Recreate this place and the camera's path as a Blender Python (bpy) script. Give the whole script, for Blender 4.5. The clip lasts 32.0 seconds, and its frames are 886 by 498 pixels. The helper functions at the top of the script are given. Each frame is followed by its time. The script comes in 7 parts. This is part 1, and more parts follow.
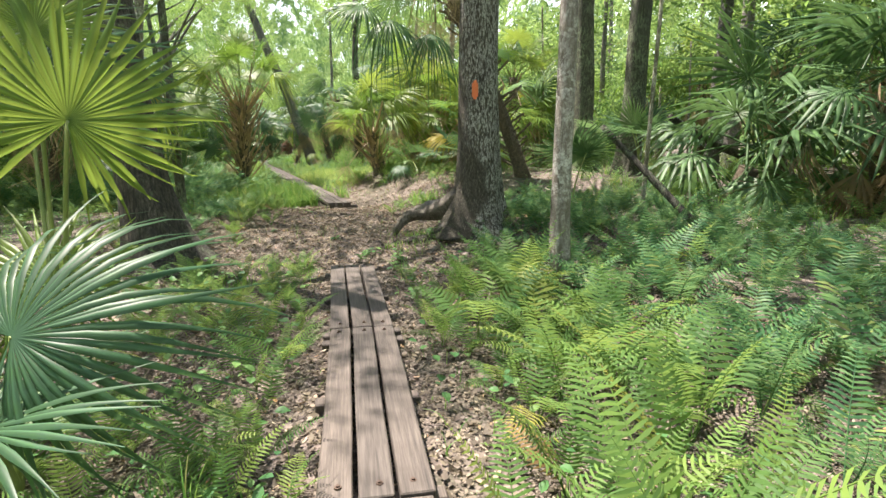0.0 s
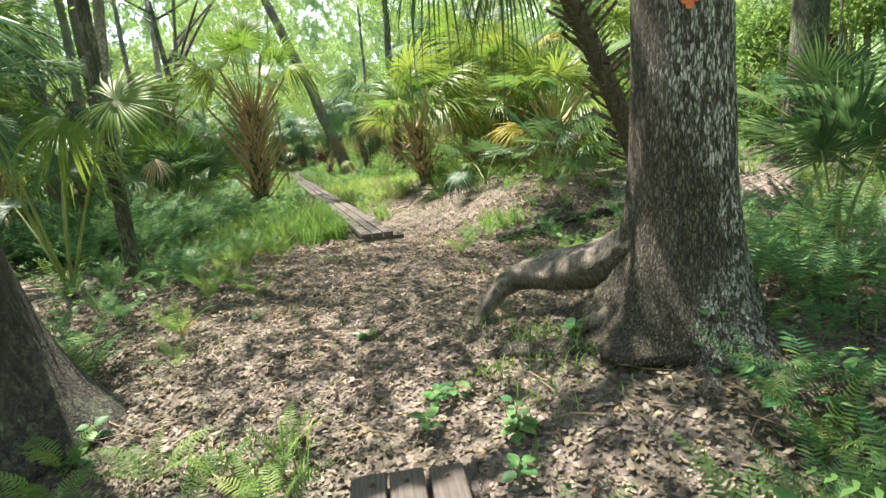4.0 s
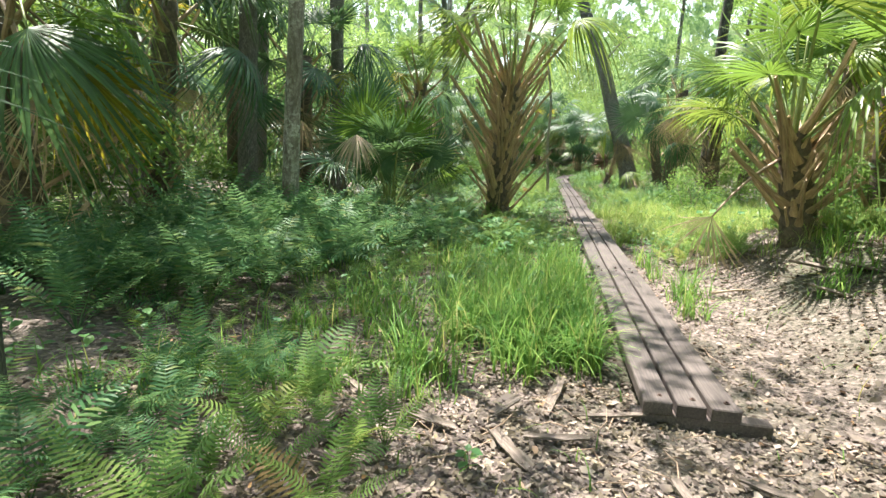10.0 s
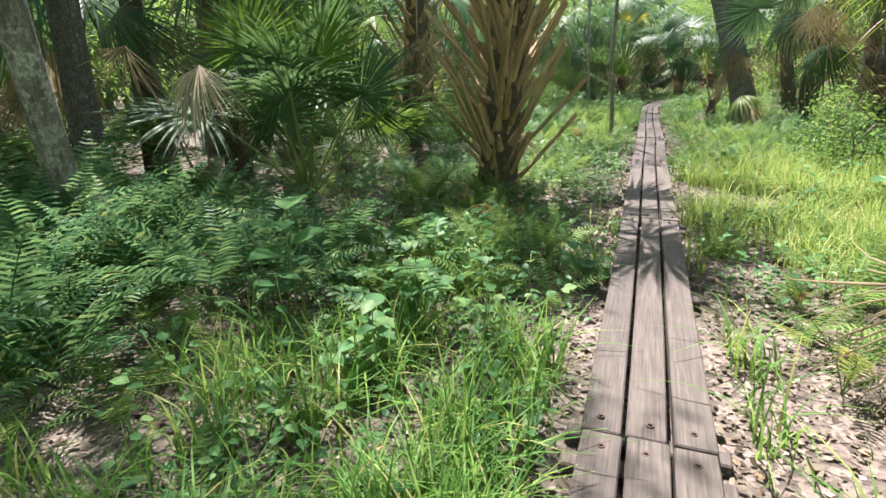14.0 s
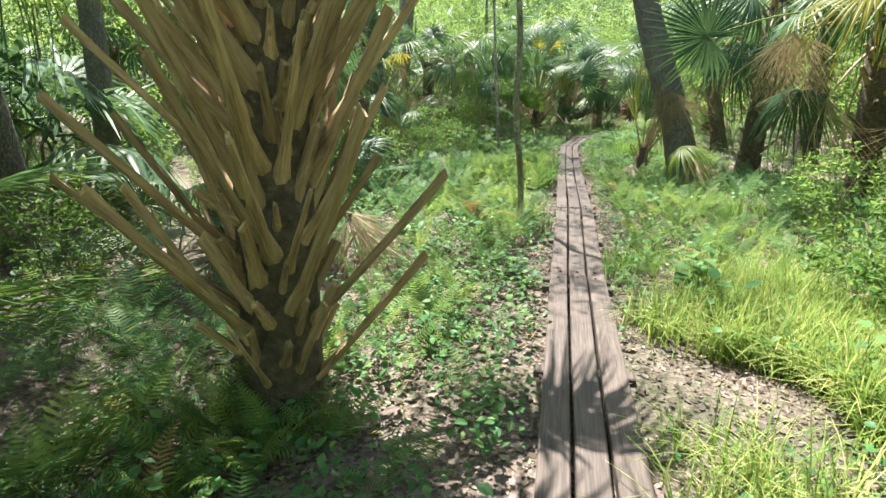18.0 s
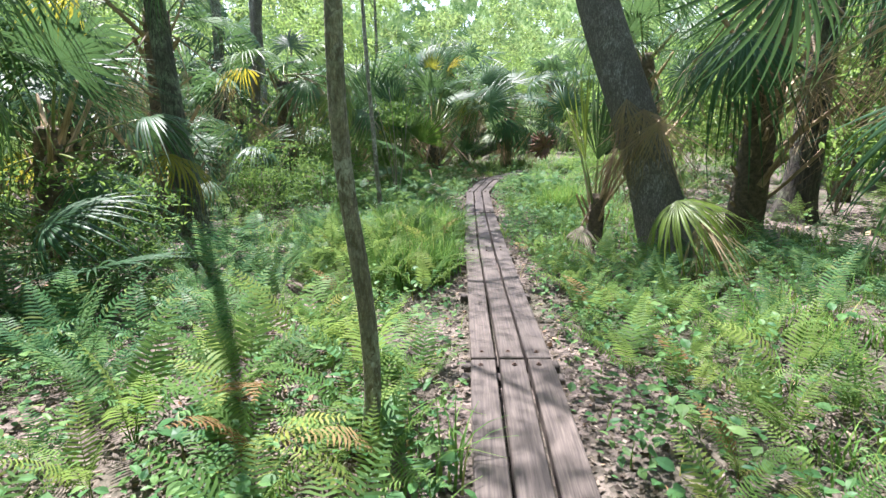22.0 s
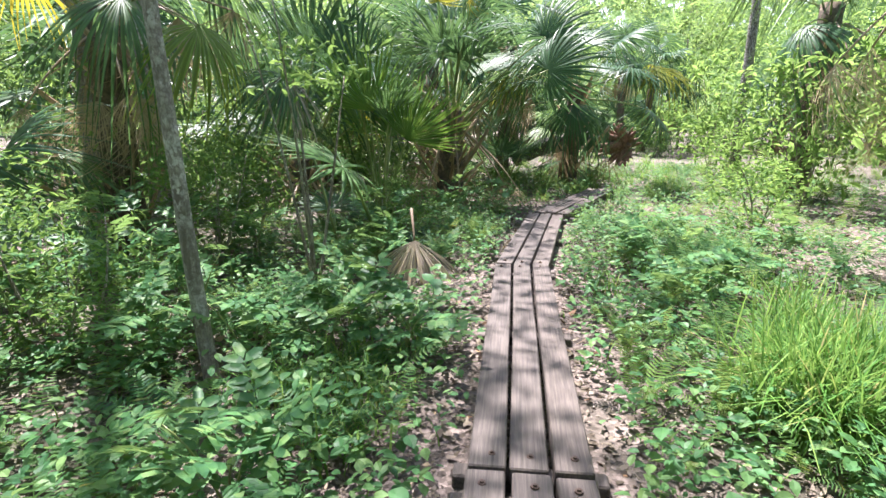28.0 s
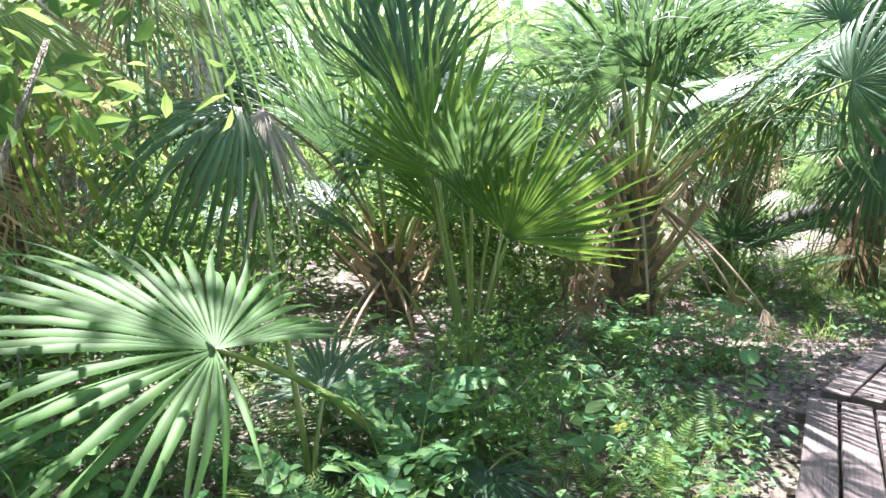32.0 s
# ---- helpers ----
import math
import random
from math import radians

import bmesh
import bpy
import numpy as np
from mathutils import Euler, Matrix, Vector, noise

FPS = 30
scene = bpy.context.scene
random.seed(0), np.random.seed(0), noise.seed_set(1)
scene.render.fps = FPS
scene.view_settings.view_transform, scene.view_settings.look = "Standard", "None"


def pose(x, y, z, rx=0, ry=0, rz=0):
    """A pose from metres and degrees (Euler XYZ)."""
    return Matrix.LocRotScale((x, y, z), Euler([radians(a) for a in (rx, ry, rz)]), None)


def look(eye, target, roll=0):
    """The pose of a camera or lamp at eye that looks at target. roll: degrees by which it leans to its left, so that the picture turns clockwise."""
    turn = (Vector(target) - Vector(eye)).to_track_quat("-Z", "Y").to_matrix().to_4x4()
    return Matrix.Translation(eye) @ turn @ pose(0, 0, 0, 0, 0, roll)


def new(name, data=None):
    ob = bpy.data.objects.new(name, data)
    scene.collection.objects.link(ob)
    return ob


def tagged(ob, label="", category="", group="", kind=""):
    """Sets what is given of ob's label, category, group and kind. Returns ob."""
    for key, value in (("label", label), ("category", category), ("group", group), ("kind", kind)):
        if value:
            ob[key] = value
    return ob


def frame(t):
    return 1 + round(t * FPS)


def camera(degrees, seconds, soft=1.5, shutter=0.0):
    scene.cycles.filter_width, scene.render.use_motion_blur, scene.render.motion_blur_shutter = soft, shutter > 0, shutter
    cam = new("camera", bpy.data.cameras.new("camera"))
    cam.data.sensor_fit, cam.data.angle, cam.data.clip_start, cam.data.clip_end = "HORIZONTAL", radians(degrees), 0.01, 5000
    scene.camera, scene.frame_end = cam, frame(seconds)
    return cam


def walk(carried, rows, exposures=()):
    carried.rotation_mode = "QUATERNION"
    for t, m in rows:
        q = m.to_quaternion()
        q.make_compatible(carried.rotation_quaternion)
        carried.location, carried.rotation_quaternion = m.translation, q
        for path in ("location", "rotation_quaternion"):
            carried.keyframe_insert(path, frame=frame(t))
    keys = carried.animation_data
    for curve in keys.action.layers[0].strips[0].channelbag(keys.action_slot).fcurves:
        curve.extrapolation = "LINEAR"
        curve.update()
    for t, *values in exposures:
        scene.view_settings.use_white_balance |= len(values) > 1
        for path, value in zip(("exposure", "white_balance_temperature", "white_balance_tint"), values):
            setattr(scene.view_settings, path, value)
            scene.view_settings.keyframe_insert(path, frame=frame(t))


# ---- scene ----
cam = camera(79.5, 32.0, soft=1.5)
PATH = [
    (0, (0.021, -0.067, 1.574), (0.019, 1.89, 1.161), -0.4),
    (0.5, (-0.057, 0.537, 1.576), (0.0, 2.502, 1.211), -1.8),
    (1, (-0.174, 1.077, 1.594), (-0.091, 3.044, 1.24), -3.9),
    (1.5, (-0.252, 1.612, 1.592), (-0.186, 3.58, 1.242), -5.0),
    (2, (-0.352, 2.134, 1.577), (-0.339, 4.103, 1.225), -5.1),
    (2.5, (-0.416, 2.67, 1.543), (-0.442, 4.639, 1.194), -4.6),
    (3, (-0.547, 3.19, 1.56), (-0.661, 5.151, 1.186), -5.2),
    (3.5, (-0.632, 3.61, 1.537), (-0.804, 5.553, 1.097), -5.0),
    (5.5, (-0.606, 4.67, 1.514), (-0.665, 6.646, 1.215), -3.7),
    (6, (-0.713, 5.022, 1.475), (-0.669, 6.999, 1.172), -3.3),
    (6.5, (-0.821, 5.478, 1.44), (-0.815, 7.444, 1.071), -3.7),
    (7, (-1.091, 5.937, 1.416), (-1.309, 7.85, 0.875), -2.7),
    (7.5, (-1.294, 6.394, 1.378), (-1.769, 8.266, 0.857), 0.3),
    (8, (-1.529, 6.876, 1.407), (-2.206, 8.675, 0.851), -0.6),
    (8.5, (-1.681, 7.342, 1.415), (-2.331, 9.103, 0.725), -3.9),
    (9, (-1.836, 7.884, 1.422), (-2.584, 9.638, 0.818), -3.6),
    (9.5, (-1.989, 8.495, 1.475), (-2.984, 10.175, 1.043), 0.2),
    (10, (-2.042, 9.077, 1.449), (-3.11, 10.724, 1.064), 1.9),
    (10.5, (-2.153, 9.649, 1.442), (-3.294, 11.247, 1.063), 2.8),
    (11, (-2.294, 10.249, 1.387), (-3.484, 11.794, 0.944), 2.9),
    (11.5, (-2.407, 10.819, 1.378), (-3.66, 12.294, 0.875), 1.7),
    (12, (-2.508, 11.42, 1.333), (-3.789, 12.865, 0.811), 1.8),
    (12.5, (-2.612, 12.0, 1.326), (-3.914, 13.399, 0.736), 1.1),
    (13, (-2.72, 12.486, 1.395), (-4.043, 13.826, 0.719), -1.1),
    (13.5, (-2.837, 12.893, 1.402), (-4.171, 14.193, 0.673), -2.3),
    (14, (-2.991, 13.348, 1.465), (-4.299, 14.72, 0.829), -1.4),
    (14.5, (-3.168, 13.816, 1.453), (-4.411, 15.297, 0.94), -0.4),
    (15, (-3.362, 14.262, 1.452), (-4.575, 15.794, 1.023), -0.7),
    (15.5, (-3.595, 14.637, 1.487), (-4.764, 16.209, 1.081), 0.5),
    (17.5, (-4.265, 16.141, 1.763), (-5.399, 17.679, 1.173), -0.8),
    (18, (-4.499, 16.69, 1.744), (-5.614, 18.25, 1.175), -0.8),
    (18.5, (-4.709, 17.247, 1.74), (-5.797, 18.842, 1.217), -0.5),
    (19, (-4.981, 17.773, 1.712), (-6.01, 19.425, 1.253), 0.0),
    (19.5, (-5.188, 18.322, 1.691), (-6.178, 20.003, 1.248), -0.4),
    (20, (-5.435, 18.874, 1.634), (-6.392, 20.567, 1.167), -0.6),
    (20.5, (-5.674, 19.464, 1.601), (-6.594, 21.174, 1.121), -0.5),
    (21, (-5.938, 19.911, 1.583), (-6.824, 21.638, 1.1), -0.5),
    (21.5, (-6.158, 20.439, 1.544), (-7.016, 22.185, 1.081), -0.6),
    (22, (-6.363, 20.925, 1.498), (-7.202, 22.687, 1.058), -0.8),
    (22.5, (-6.558, 21.437, 1.47), (-7.384, 23.204, 1.031), -0.7),
    (23, (-6.767, 21.881, 1.473), (-7.619, 23.631, 1.014), -0.2),
    (23.5, (-6.997, 22.371, 1.524), (-7.87, 24.11, 1.062), -0.6),
    (24, (-7.279, 23.0, 1.473), (-8.156, 24.751, 1.072), -0.1),
    (24.5, (-7.502, 23.585, 1.512), (-8.38, 25.341, 1.128), -0.3),
    (25, (-7.764, 24.165, 1.556), (-8.633, 25.922, 1.158), 0.3),
    (25.5, (-8.054, 24.775, 1.6), (-8.912, 26.53, 1.17), 0.7),
    (27.5, (-8.77, 26.94, 1.431), (-9.718, 28.639, 0.971), -0.5),
    (28, (-8.998, 27.48, 1.421), (-9.97, 29.166, 0.957), -0.2),
    (28.5, (-9.191, 27.979, 1.46), (-10.19, 29.652, 1.009), -0.3),
    (29, (-9.418, 28.502, 1.476), (-10.419, 30.184, 1.066), -0.8),
    (29.5, (-9.622, 28.992, 1.494), (-10.605, 30.695, 1.129), -1.1),
    (30, (-9.802, 29.435, 1.507), (-10.731, 31.176, 1.179), -0.9),
    (30.5, (-9.999, 29.856, 1.509), (-10.956, 31.585, 1.198), -0.1),
    (31, (-10.246, 30.225, 1.484), (-11.39, 31.844, 1.226), -0.8),
    (31.5, (-10.458, 30.617, 1.482), (-11.82, 32.066, 1.272), -1.6),
    (32, (-10.673, 30.959, 1.496), (-12.22, 32.205, 1.262), -1.1),
]
walk(cam, [(t, look(eye, target, roll)) for t, eye, target, roll in PATH], exposures=[(0, 1.69, 6800, 17), (5, 1.88, 6700, 11), (8, 2.02, 6550, 14), (11, 1.95, 6400, 18), (14, 1.82, 6350, 21), (18, 1.97, 6550, 15), (20, 1.81, 6750, 13), (22, 1.82, 6000, 22), (24, 1.93, 6100, 22), (25.2, 2.02, 6050, 26), (28, 2.14, 6100, 24), (29, 2.26, 6050, 24), (31, 2.22, 6050, 20), (32, 2.92, 5950, 28)])

# ---- world, sun, exposure ----
SUN_EL, SUN_AZ = 66.0, -56.0          # degrees; azimuth clockwise from +y
world = bpy.data.worlds.new("world")
scene.world = world
world.use_nodes = True
wn = world.node_tree
sky = wn.nodes.new("ShaderNodeTexSky")
sky.sky_type, sky.sun_disc = "NISHITA", False
sky.sun_elevation, sky.sun_rotation = radians(SUN_EL), radians(SUN_AZ)
sky.air_density, sky.dust_density = 1.0, 1.6
back = wn.nodes["Background"]
back.inputs["Strength"].default_value = 0.075
wn.links.new(sky.outputs[0], back.inputs[0])
sun = new("sun", bpy.data.lights.new("sun", "SUN"))
sun.data.energy, sun.data.angle, sun.data.color = 4.9, radians(0.53), (1.0, 0.95, 0.87)
sun_dir = Vector((math.sin(radians(SUN_AZ)) * math.cos(radians(SUN_EL)),
                  math.cos(radians(SUN_AZ)) * math.cos(radians(SUN_EL)), math.sin(radians(SUN_EL))))
sun.matrix_world = look(sun_dir * 40, (0, 0, 0))

# ---- materials ----
def mat(name):
    m = bpy.data.materials.new(name)
    m.use_nodes = True
    nt = m.node_tree
    return m, nt, nt.nodes["Principled BSDF"]


def node(nt, kind, **props):
    n = nt.nodes.new(kind)
    for k, v in props.items():
        if k in n.inputs:
            n.inputs[k].default_value = v
    return n


def ramp(nt, src, stops):
    r = nt.nodes.new("ShaderNodeValToRGB")
    el = r.color_ramp.elements
    while len(el) < len(stops):
        el.new(0.5)
    for e, (p, c) in zip(el, stops):
        e.position, e.color = p, (*c, 1)
    nt.links.new(src, r.inputs[0])
    return r.outputs[0]


def noise_out(nt, scale, detail=4.0, vec=None, rough=0.6):
    n = node(nt, "ShaderNodeTexNoise", Scale=scale, Detail=detail, Roughness=rough)
    if vec is not None:
        nt.links.new(vec, n.inputs["Vector"])
    return n.outputs["Fac"]


def obj_coords(nt, scale=(1, 1, 1)):
    tc = nt.nodes.new("ShaderNodeTexCoord")
    mp = nt.nodes.new("ShaderNodeMapping")
    mp.inputs["Scale"].default_value = scale
    nt.links.new(tc.outputs["Object"], mp.inputs["Vector"])
    return mp.outputs[0]


def mixed(nt, a, b, fac, mode="MIX"):
    m = nt.nodes.new("ShaderNodeMix")
    m.data_type, m.blend_type = "RGBA", mode
    for sock, val in ((m.inputs[0], fac), (m.inputs[6], a), (m.inputs[7], b)):
        if isinstance(val, (int, float)):
            sock.default_value = val
        elif isinstance(val, tuple):
            sock.default_value = (*val, 1)
        else:
            nt.links.new(val, sock)
    return m.outputs[2]


def bump(nt, bsdf, height, strength=0.4, dist=0.02):
    b = node(nt, "ShaderNodeBump", Strength=strength, Distance=dist)
    nt.links.new(height, b.inputs["Height"])
    nt.links.new(b.outputs[0], bsdf.inputs["Normal"])


def leaf_mat(name, stops, trans=0.4, rough=0.45, island=True, glow=(0.38, 0.5, 0.11), damp=0.0, broad=0.0, pleat_shade=0.0, spec=0.15):
    """Thin foliage: a glossy upper side and light coming through."""
    m, nt, p = mat(name)
    geo = nt.nodes.new("ShaderNodeNewGeometry")
    info = nt.nodes.new("ShaderNodeObjectInfo")
    add = nt.nodes.new("ShaderNodeMath")
    add.operation = "FRACT"
    s = nt.nodes.new("ShaderNodeMath")
    s.operation = "ADD"
    nt.links.new(info.outputs["Random"], s.inputs[0])
    nt.links.new(geo.outputs["Random Per Island"], s.inputs[1])
    nt.links.new(s.outputs[0], add.inputs[0])
    col = ramp(nt, add.outputs[0] if island else info.outputs["Random"], stops)
    n = noise_out(nt, 9.0, 3.0, obj_coords(nt))
    col = mixed(nt, col, (0.6, 0.62, 0.4), ramp(nt, n, [(0.35, (0, 0, 0)), (0.75, (0.9, 0.9, 0.9))]), "SOFT_LIGHT")
    # Darkens one stripe per segment, putting pleat shading into the colour, plus random streaks.
    if pleat_shade:
        sx = nt.nodes.new("ShaderNodeSeparateXYZ")
        nt.links.new(obj_coords(nt), sx.inputs[0])
        ang_ = nt.nodes.new("ShaderNodeMath")
        ang_.operation = "ARCTAN2"
        nt.links.new(sx.outputs["X"], ang_.inputs[0])
        nt.links.new(sx.outputs["Y"], ang_.inputs[1])
        wv = nt.nodes.new("ShaderNodeMath")
        wv.operation = "MULTIPLY"
        wv.inputs[1].default_value = 54.0
        nt.links.new(ang_.outputs[0], wv.inputs[0])
        sn = nt.nodes.new("ShaderNodeMath")
        sn.operation = "SINE"
        nt.links.new(wv.outputs[0], sn.inputs[0])
        far_ = nt.nodes.new("ShaderNodeVectorMath")
        far_.operation = "LENGTH"
        nt.links.new(obj_coords(nt), far_.inputs[0])
        cmb = nt.nodes.new("ShaderNodeCombineXYZ")
        nt.links.new(wv.outputs[0], cmb.inputs[0])
        nt.links.new(far_.outputs["Value"], cmb.inputs[1])
        nt.links.new(info.outputs["Random"], cmb.inputs[2])
        streak = noise_out(nt, 0.9, 5, cmb.outputs[0], 0.7)
        col = mixed(nt, col, ramp(nt, sn.outputs[0], [(0.0, (1 - pleat_shade, 1 - pleat_shade, 1 - pleat_shade)), (1.0, (1, 1, 1))]), 1.0, "MULTIPLY")
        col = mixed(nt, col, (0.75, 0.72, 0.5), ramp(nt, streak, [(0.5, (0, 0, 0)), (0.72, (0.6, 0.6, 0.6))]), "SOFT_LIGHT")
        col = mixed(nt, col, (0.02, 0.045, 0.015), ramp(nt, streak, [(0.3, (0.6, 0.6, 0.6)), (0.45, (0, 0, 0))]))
    # Broad dark green patches, painted in to give evenly lit far foliage depth.
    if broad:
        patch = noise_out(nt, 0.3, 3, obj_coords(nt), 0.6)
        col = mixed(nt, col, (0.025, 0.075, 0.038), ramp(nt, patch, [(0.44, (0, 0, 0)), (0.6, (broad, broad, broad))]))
    if damp:
        wet = noise_out(nt, 0.9, 5, obj_coords(nt), 0.65)
        col = mixed(nt, col, (0.05, 0.042, 0.036), ramp(nt, wet, [(0.48, (0, 0, 0)), (0.66, (damp, damp, damp))]))
    nt.links.new(col, p.inputs["Base Color"])
    p.inputs["Roughness"].default_value = rough
    p.inputs["Specular IOR Level"].default_value = spec
    tr = nt.nodes.new("ShaderNodeBsdfTranslucent")
    nt.links.new(mixed(nt, col, glow, 0.35), tr.inputs["Color"])
    mx = nt.nodes.new("ShaderNodeMixShader")
    mx.inputs[0].default_value = trans
    nt.links.new(p.outputs[0], mx.inputs[1])
    nt.links.new(tr.outputs[0], mx.inputs[2])
    nt.links.new(mx.outputs[0], nt.nodes["Material Output"].inputs["Surface"])
    return m


M_FERN = leaf_mat("fern_green", [(0.0, (0.06, 0.13, 0.05)), (0.4, (0.1, 0.2, 0.066)), (0.8, (0.17, 0.28, 0.085)), (0.97, (0.24, 0.31, 0.09)), (1.0, (0.36, 0.33, 0.1))], 0.45, 0.5, island=False)
M_FERN_MASS = leaf_mat("fern_green_stand", [(0.0, (0.04, 0.115, 0.058)), (0.45, (0.075, 0.18, 0.082)), (0.88, (0.14, 0.25, 0.11)), (1.0, (0.24, 0.28, 0.1))], 0.4, 0.45, glow=(0.25, 0.42, 0.15))
M_FERN_DRY = leaf_mat("fern_dry", [(0.0, (0.2, 0.12, 0.06)), (1.0, (0.32, 0.24, 0.12))], 0.3, 0.7, island=False, glow=(0.4, 0.25, 0.08))
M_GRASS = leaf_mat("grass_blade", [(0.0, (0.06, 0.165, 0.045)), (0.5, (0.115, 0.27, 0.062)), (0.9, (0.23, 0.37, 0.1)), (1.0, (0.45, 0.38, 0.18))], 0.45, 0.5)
# Pale grass colour, lightened further for the tufts meant to stand in sun.
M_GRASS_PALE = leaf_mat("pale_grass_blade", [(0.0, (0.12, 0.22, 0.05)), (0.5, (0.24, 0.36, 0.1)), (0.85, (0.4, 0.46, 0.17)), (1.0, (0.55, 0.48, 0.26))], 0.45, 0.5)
M_HERB = leaf_mat("herb_leaf", [(0.0, (0.04, 0.12, 0.0557)), (0.6, (0.09, 0.22, 0.0871)), (1.0, (0.18, 0.3, 0.1187))], 0.4, 0.42)
M_SHRUB = leaf_mat("shrub_leaf", [(0.0, (0.04, 0.11, 0.0399)), (0.55, (0.08, 0.19, 0.0557)), (1.0, (0.18, 0.3, 0.0871))], 0.5, 0.42)
M_CANOPY = leaf_mat("canopy_leaf", [(0.0, (0.05, 0.13, 0.0399)), (0.5, (0.1, 0.22, 0.0557)), (1.0, (0.2, 0.32, 0.0871))], 0.6, 0.45, glow=(0.46, 0.6, 0.16))
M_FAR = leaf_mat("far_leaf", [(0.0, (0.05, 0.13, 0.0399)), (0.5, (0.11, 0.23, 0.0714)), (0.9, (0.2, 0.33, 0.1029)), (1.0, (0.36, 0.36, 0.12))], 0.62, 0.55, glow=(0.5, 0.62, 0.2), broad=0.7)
M_FROND = leaf_mat("palm_blade", [(0.0, (0.04, 0.105, 0.06)), (0.5, (0.062, 0.15, 0.078)), (0.85, (0.1, 0.195, 0.085)), (1.0, (0.17, 0.255, 0.08))], 0.3, 0.45, island=False, glow=(0.22, 0.38, 0.11), pleat_shade=0.4, spec=0.3)
# Yellow-green copy of the blade colour; puts a sunlit look into the fans.
M_FROND_S = leaf_mat("palm_blade_sun_tint", [(0.0, (0.12, 0.225, 0.045)), (1.0, (0.19, 0.29, 0.06))], 0.42, 0.4, island=False, glow=(0.45, 0.54, 0.09), pleat_shade=0.4, spec=0.3)
M_FROND_G = leaf_mat("palm_blade_fresh", [(0.0, (0.06, 0.17, 0.04)), (1.0, (0.11, 0.24, 0.05))], 0.45, 0.55, island=False, glow=(0.35, 0.5, 0.06), pleat_shade=0.4, spec=0.3)
M_FROND_K = leaf_mat("palm_blade_deep", [(0.0, (0.06, 0.16, 0.036)), (1.0, (0.08, 0.185, 0.042))], 0.35, 0.6, island=False, glow=(0.2, 0.35, 0.04), pleat_shade=0.4, spec=0.3)
M_FROND_T = leaf_mat("palm_blade_tan", [(0.0, (0.46, 0.37, 0.29)), (1.0, (0.62, 0.52, 0.42))], 0.25, 0.8, island=False, glow=(0.55, 0.43, 0.32), pleat_shade=0.4)
M_FROND_W = leaf_mat("palm_blade_bleached", [(0.0, (0.26, 0.23, 0.19)), (1.0, (0.42, 0.38, 0.33))], 0.2, 0.8, island=False, glow=(0.5, 0.42, 0.3), pleat_shade=0.4)
M_FROND_Y = leaf_mat("palm_blade_yellowing", [(0.0, (0.2, 0.28, 0.068)), (1.0, (0.42, 0.34, 0.04))], 0.5, 0.42, island=False, glow=(0.6, 0.5, 0.03), pleat_shade=0.4)
M_FROND_D = leaf_mat("palm_blade_dead", [(0.0, (0.2, 0.15, 0.1)), (0.5, (0.34, 0.27, 0.18)), (1.0, (0.45, 0.36, 0.25))], 0.25, 0.75, island=False, glow=(0.4, 0.3, 0.18))
M_LITTER = leaf_mat("dead_leaf", [(0.0, (0.06, 0.05, 0.043)), (0.3, (0.125, 0.104, 0.09)), (0.62, (0.205, 0.172, 0.148)), (0.88, (0.3, 0.252, 0.218)), (0.96, (0.42, 0.36, 0.31)), (1.0, (0.4, 0.23, 0.13))], 0.15, 0.65, glow=(0.4, 0.22, 0.1), damp=0.6)

M_PETIOLE, nt, p = mat("palm_petiole")
c = ramp(nt, noise_out(nt, 6, 3, obj_coords(nt, (1, 0.3, 1))), [(0.3, (0.13, 0.19, 0.05)), (0.7, (0.24, 0.28, 0.09))])
nt.links.new(c, p.inputs["Base Color"])
p.inputs["Roughness"].default_value = 0.4
M_PETIOLE_D, nt, p = mat("dry_petiole")
c = ramp(nt, noise_out(nt, 7, 4, obj_coords(nt, (1, 0.25, 1))), [(0.3, (0.18, 0.12, 0.075)), (0.7, (0.4, 0.3, 0.2))])
nt.links.new(c, p.inputs["Base Color"])
p.inputs["Roughness"].default_value = 0.6
M_BOOT, nt, p = mat("palm_boot")
v = obj_coords(nt, (26, 2.2, 26))
n1 = noise_out(nt, 1.6, 6, v, 0.7)
info = nt.nodes.new("ShaderNodeObjectInfo")
c = ramp(nt, n1, [(0.3, (0.06, 0.042, 0.024)), (0.42, (0.27, 0.19, 0.105)), (0.7, (0.56, 0.43, 0.26))])
c = mixed(nt, c, ramp(nt, info.outputs["Random"], [(0, (0.26, 0.24, 0.21)), (0.5, (0.48, 0.44, 0.38)), (1, (0.78, 0.74, 0.68))]), 0.5, "OVERLAY")
nt.links.new(c, p.inputs["Base Color"])
p.inputs["Roughness"].default_value = 0.65
bump(nt, p, n1, 0.9, 0.012)


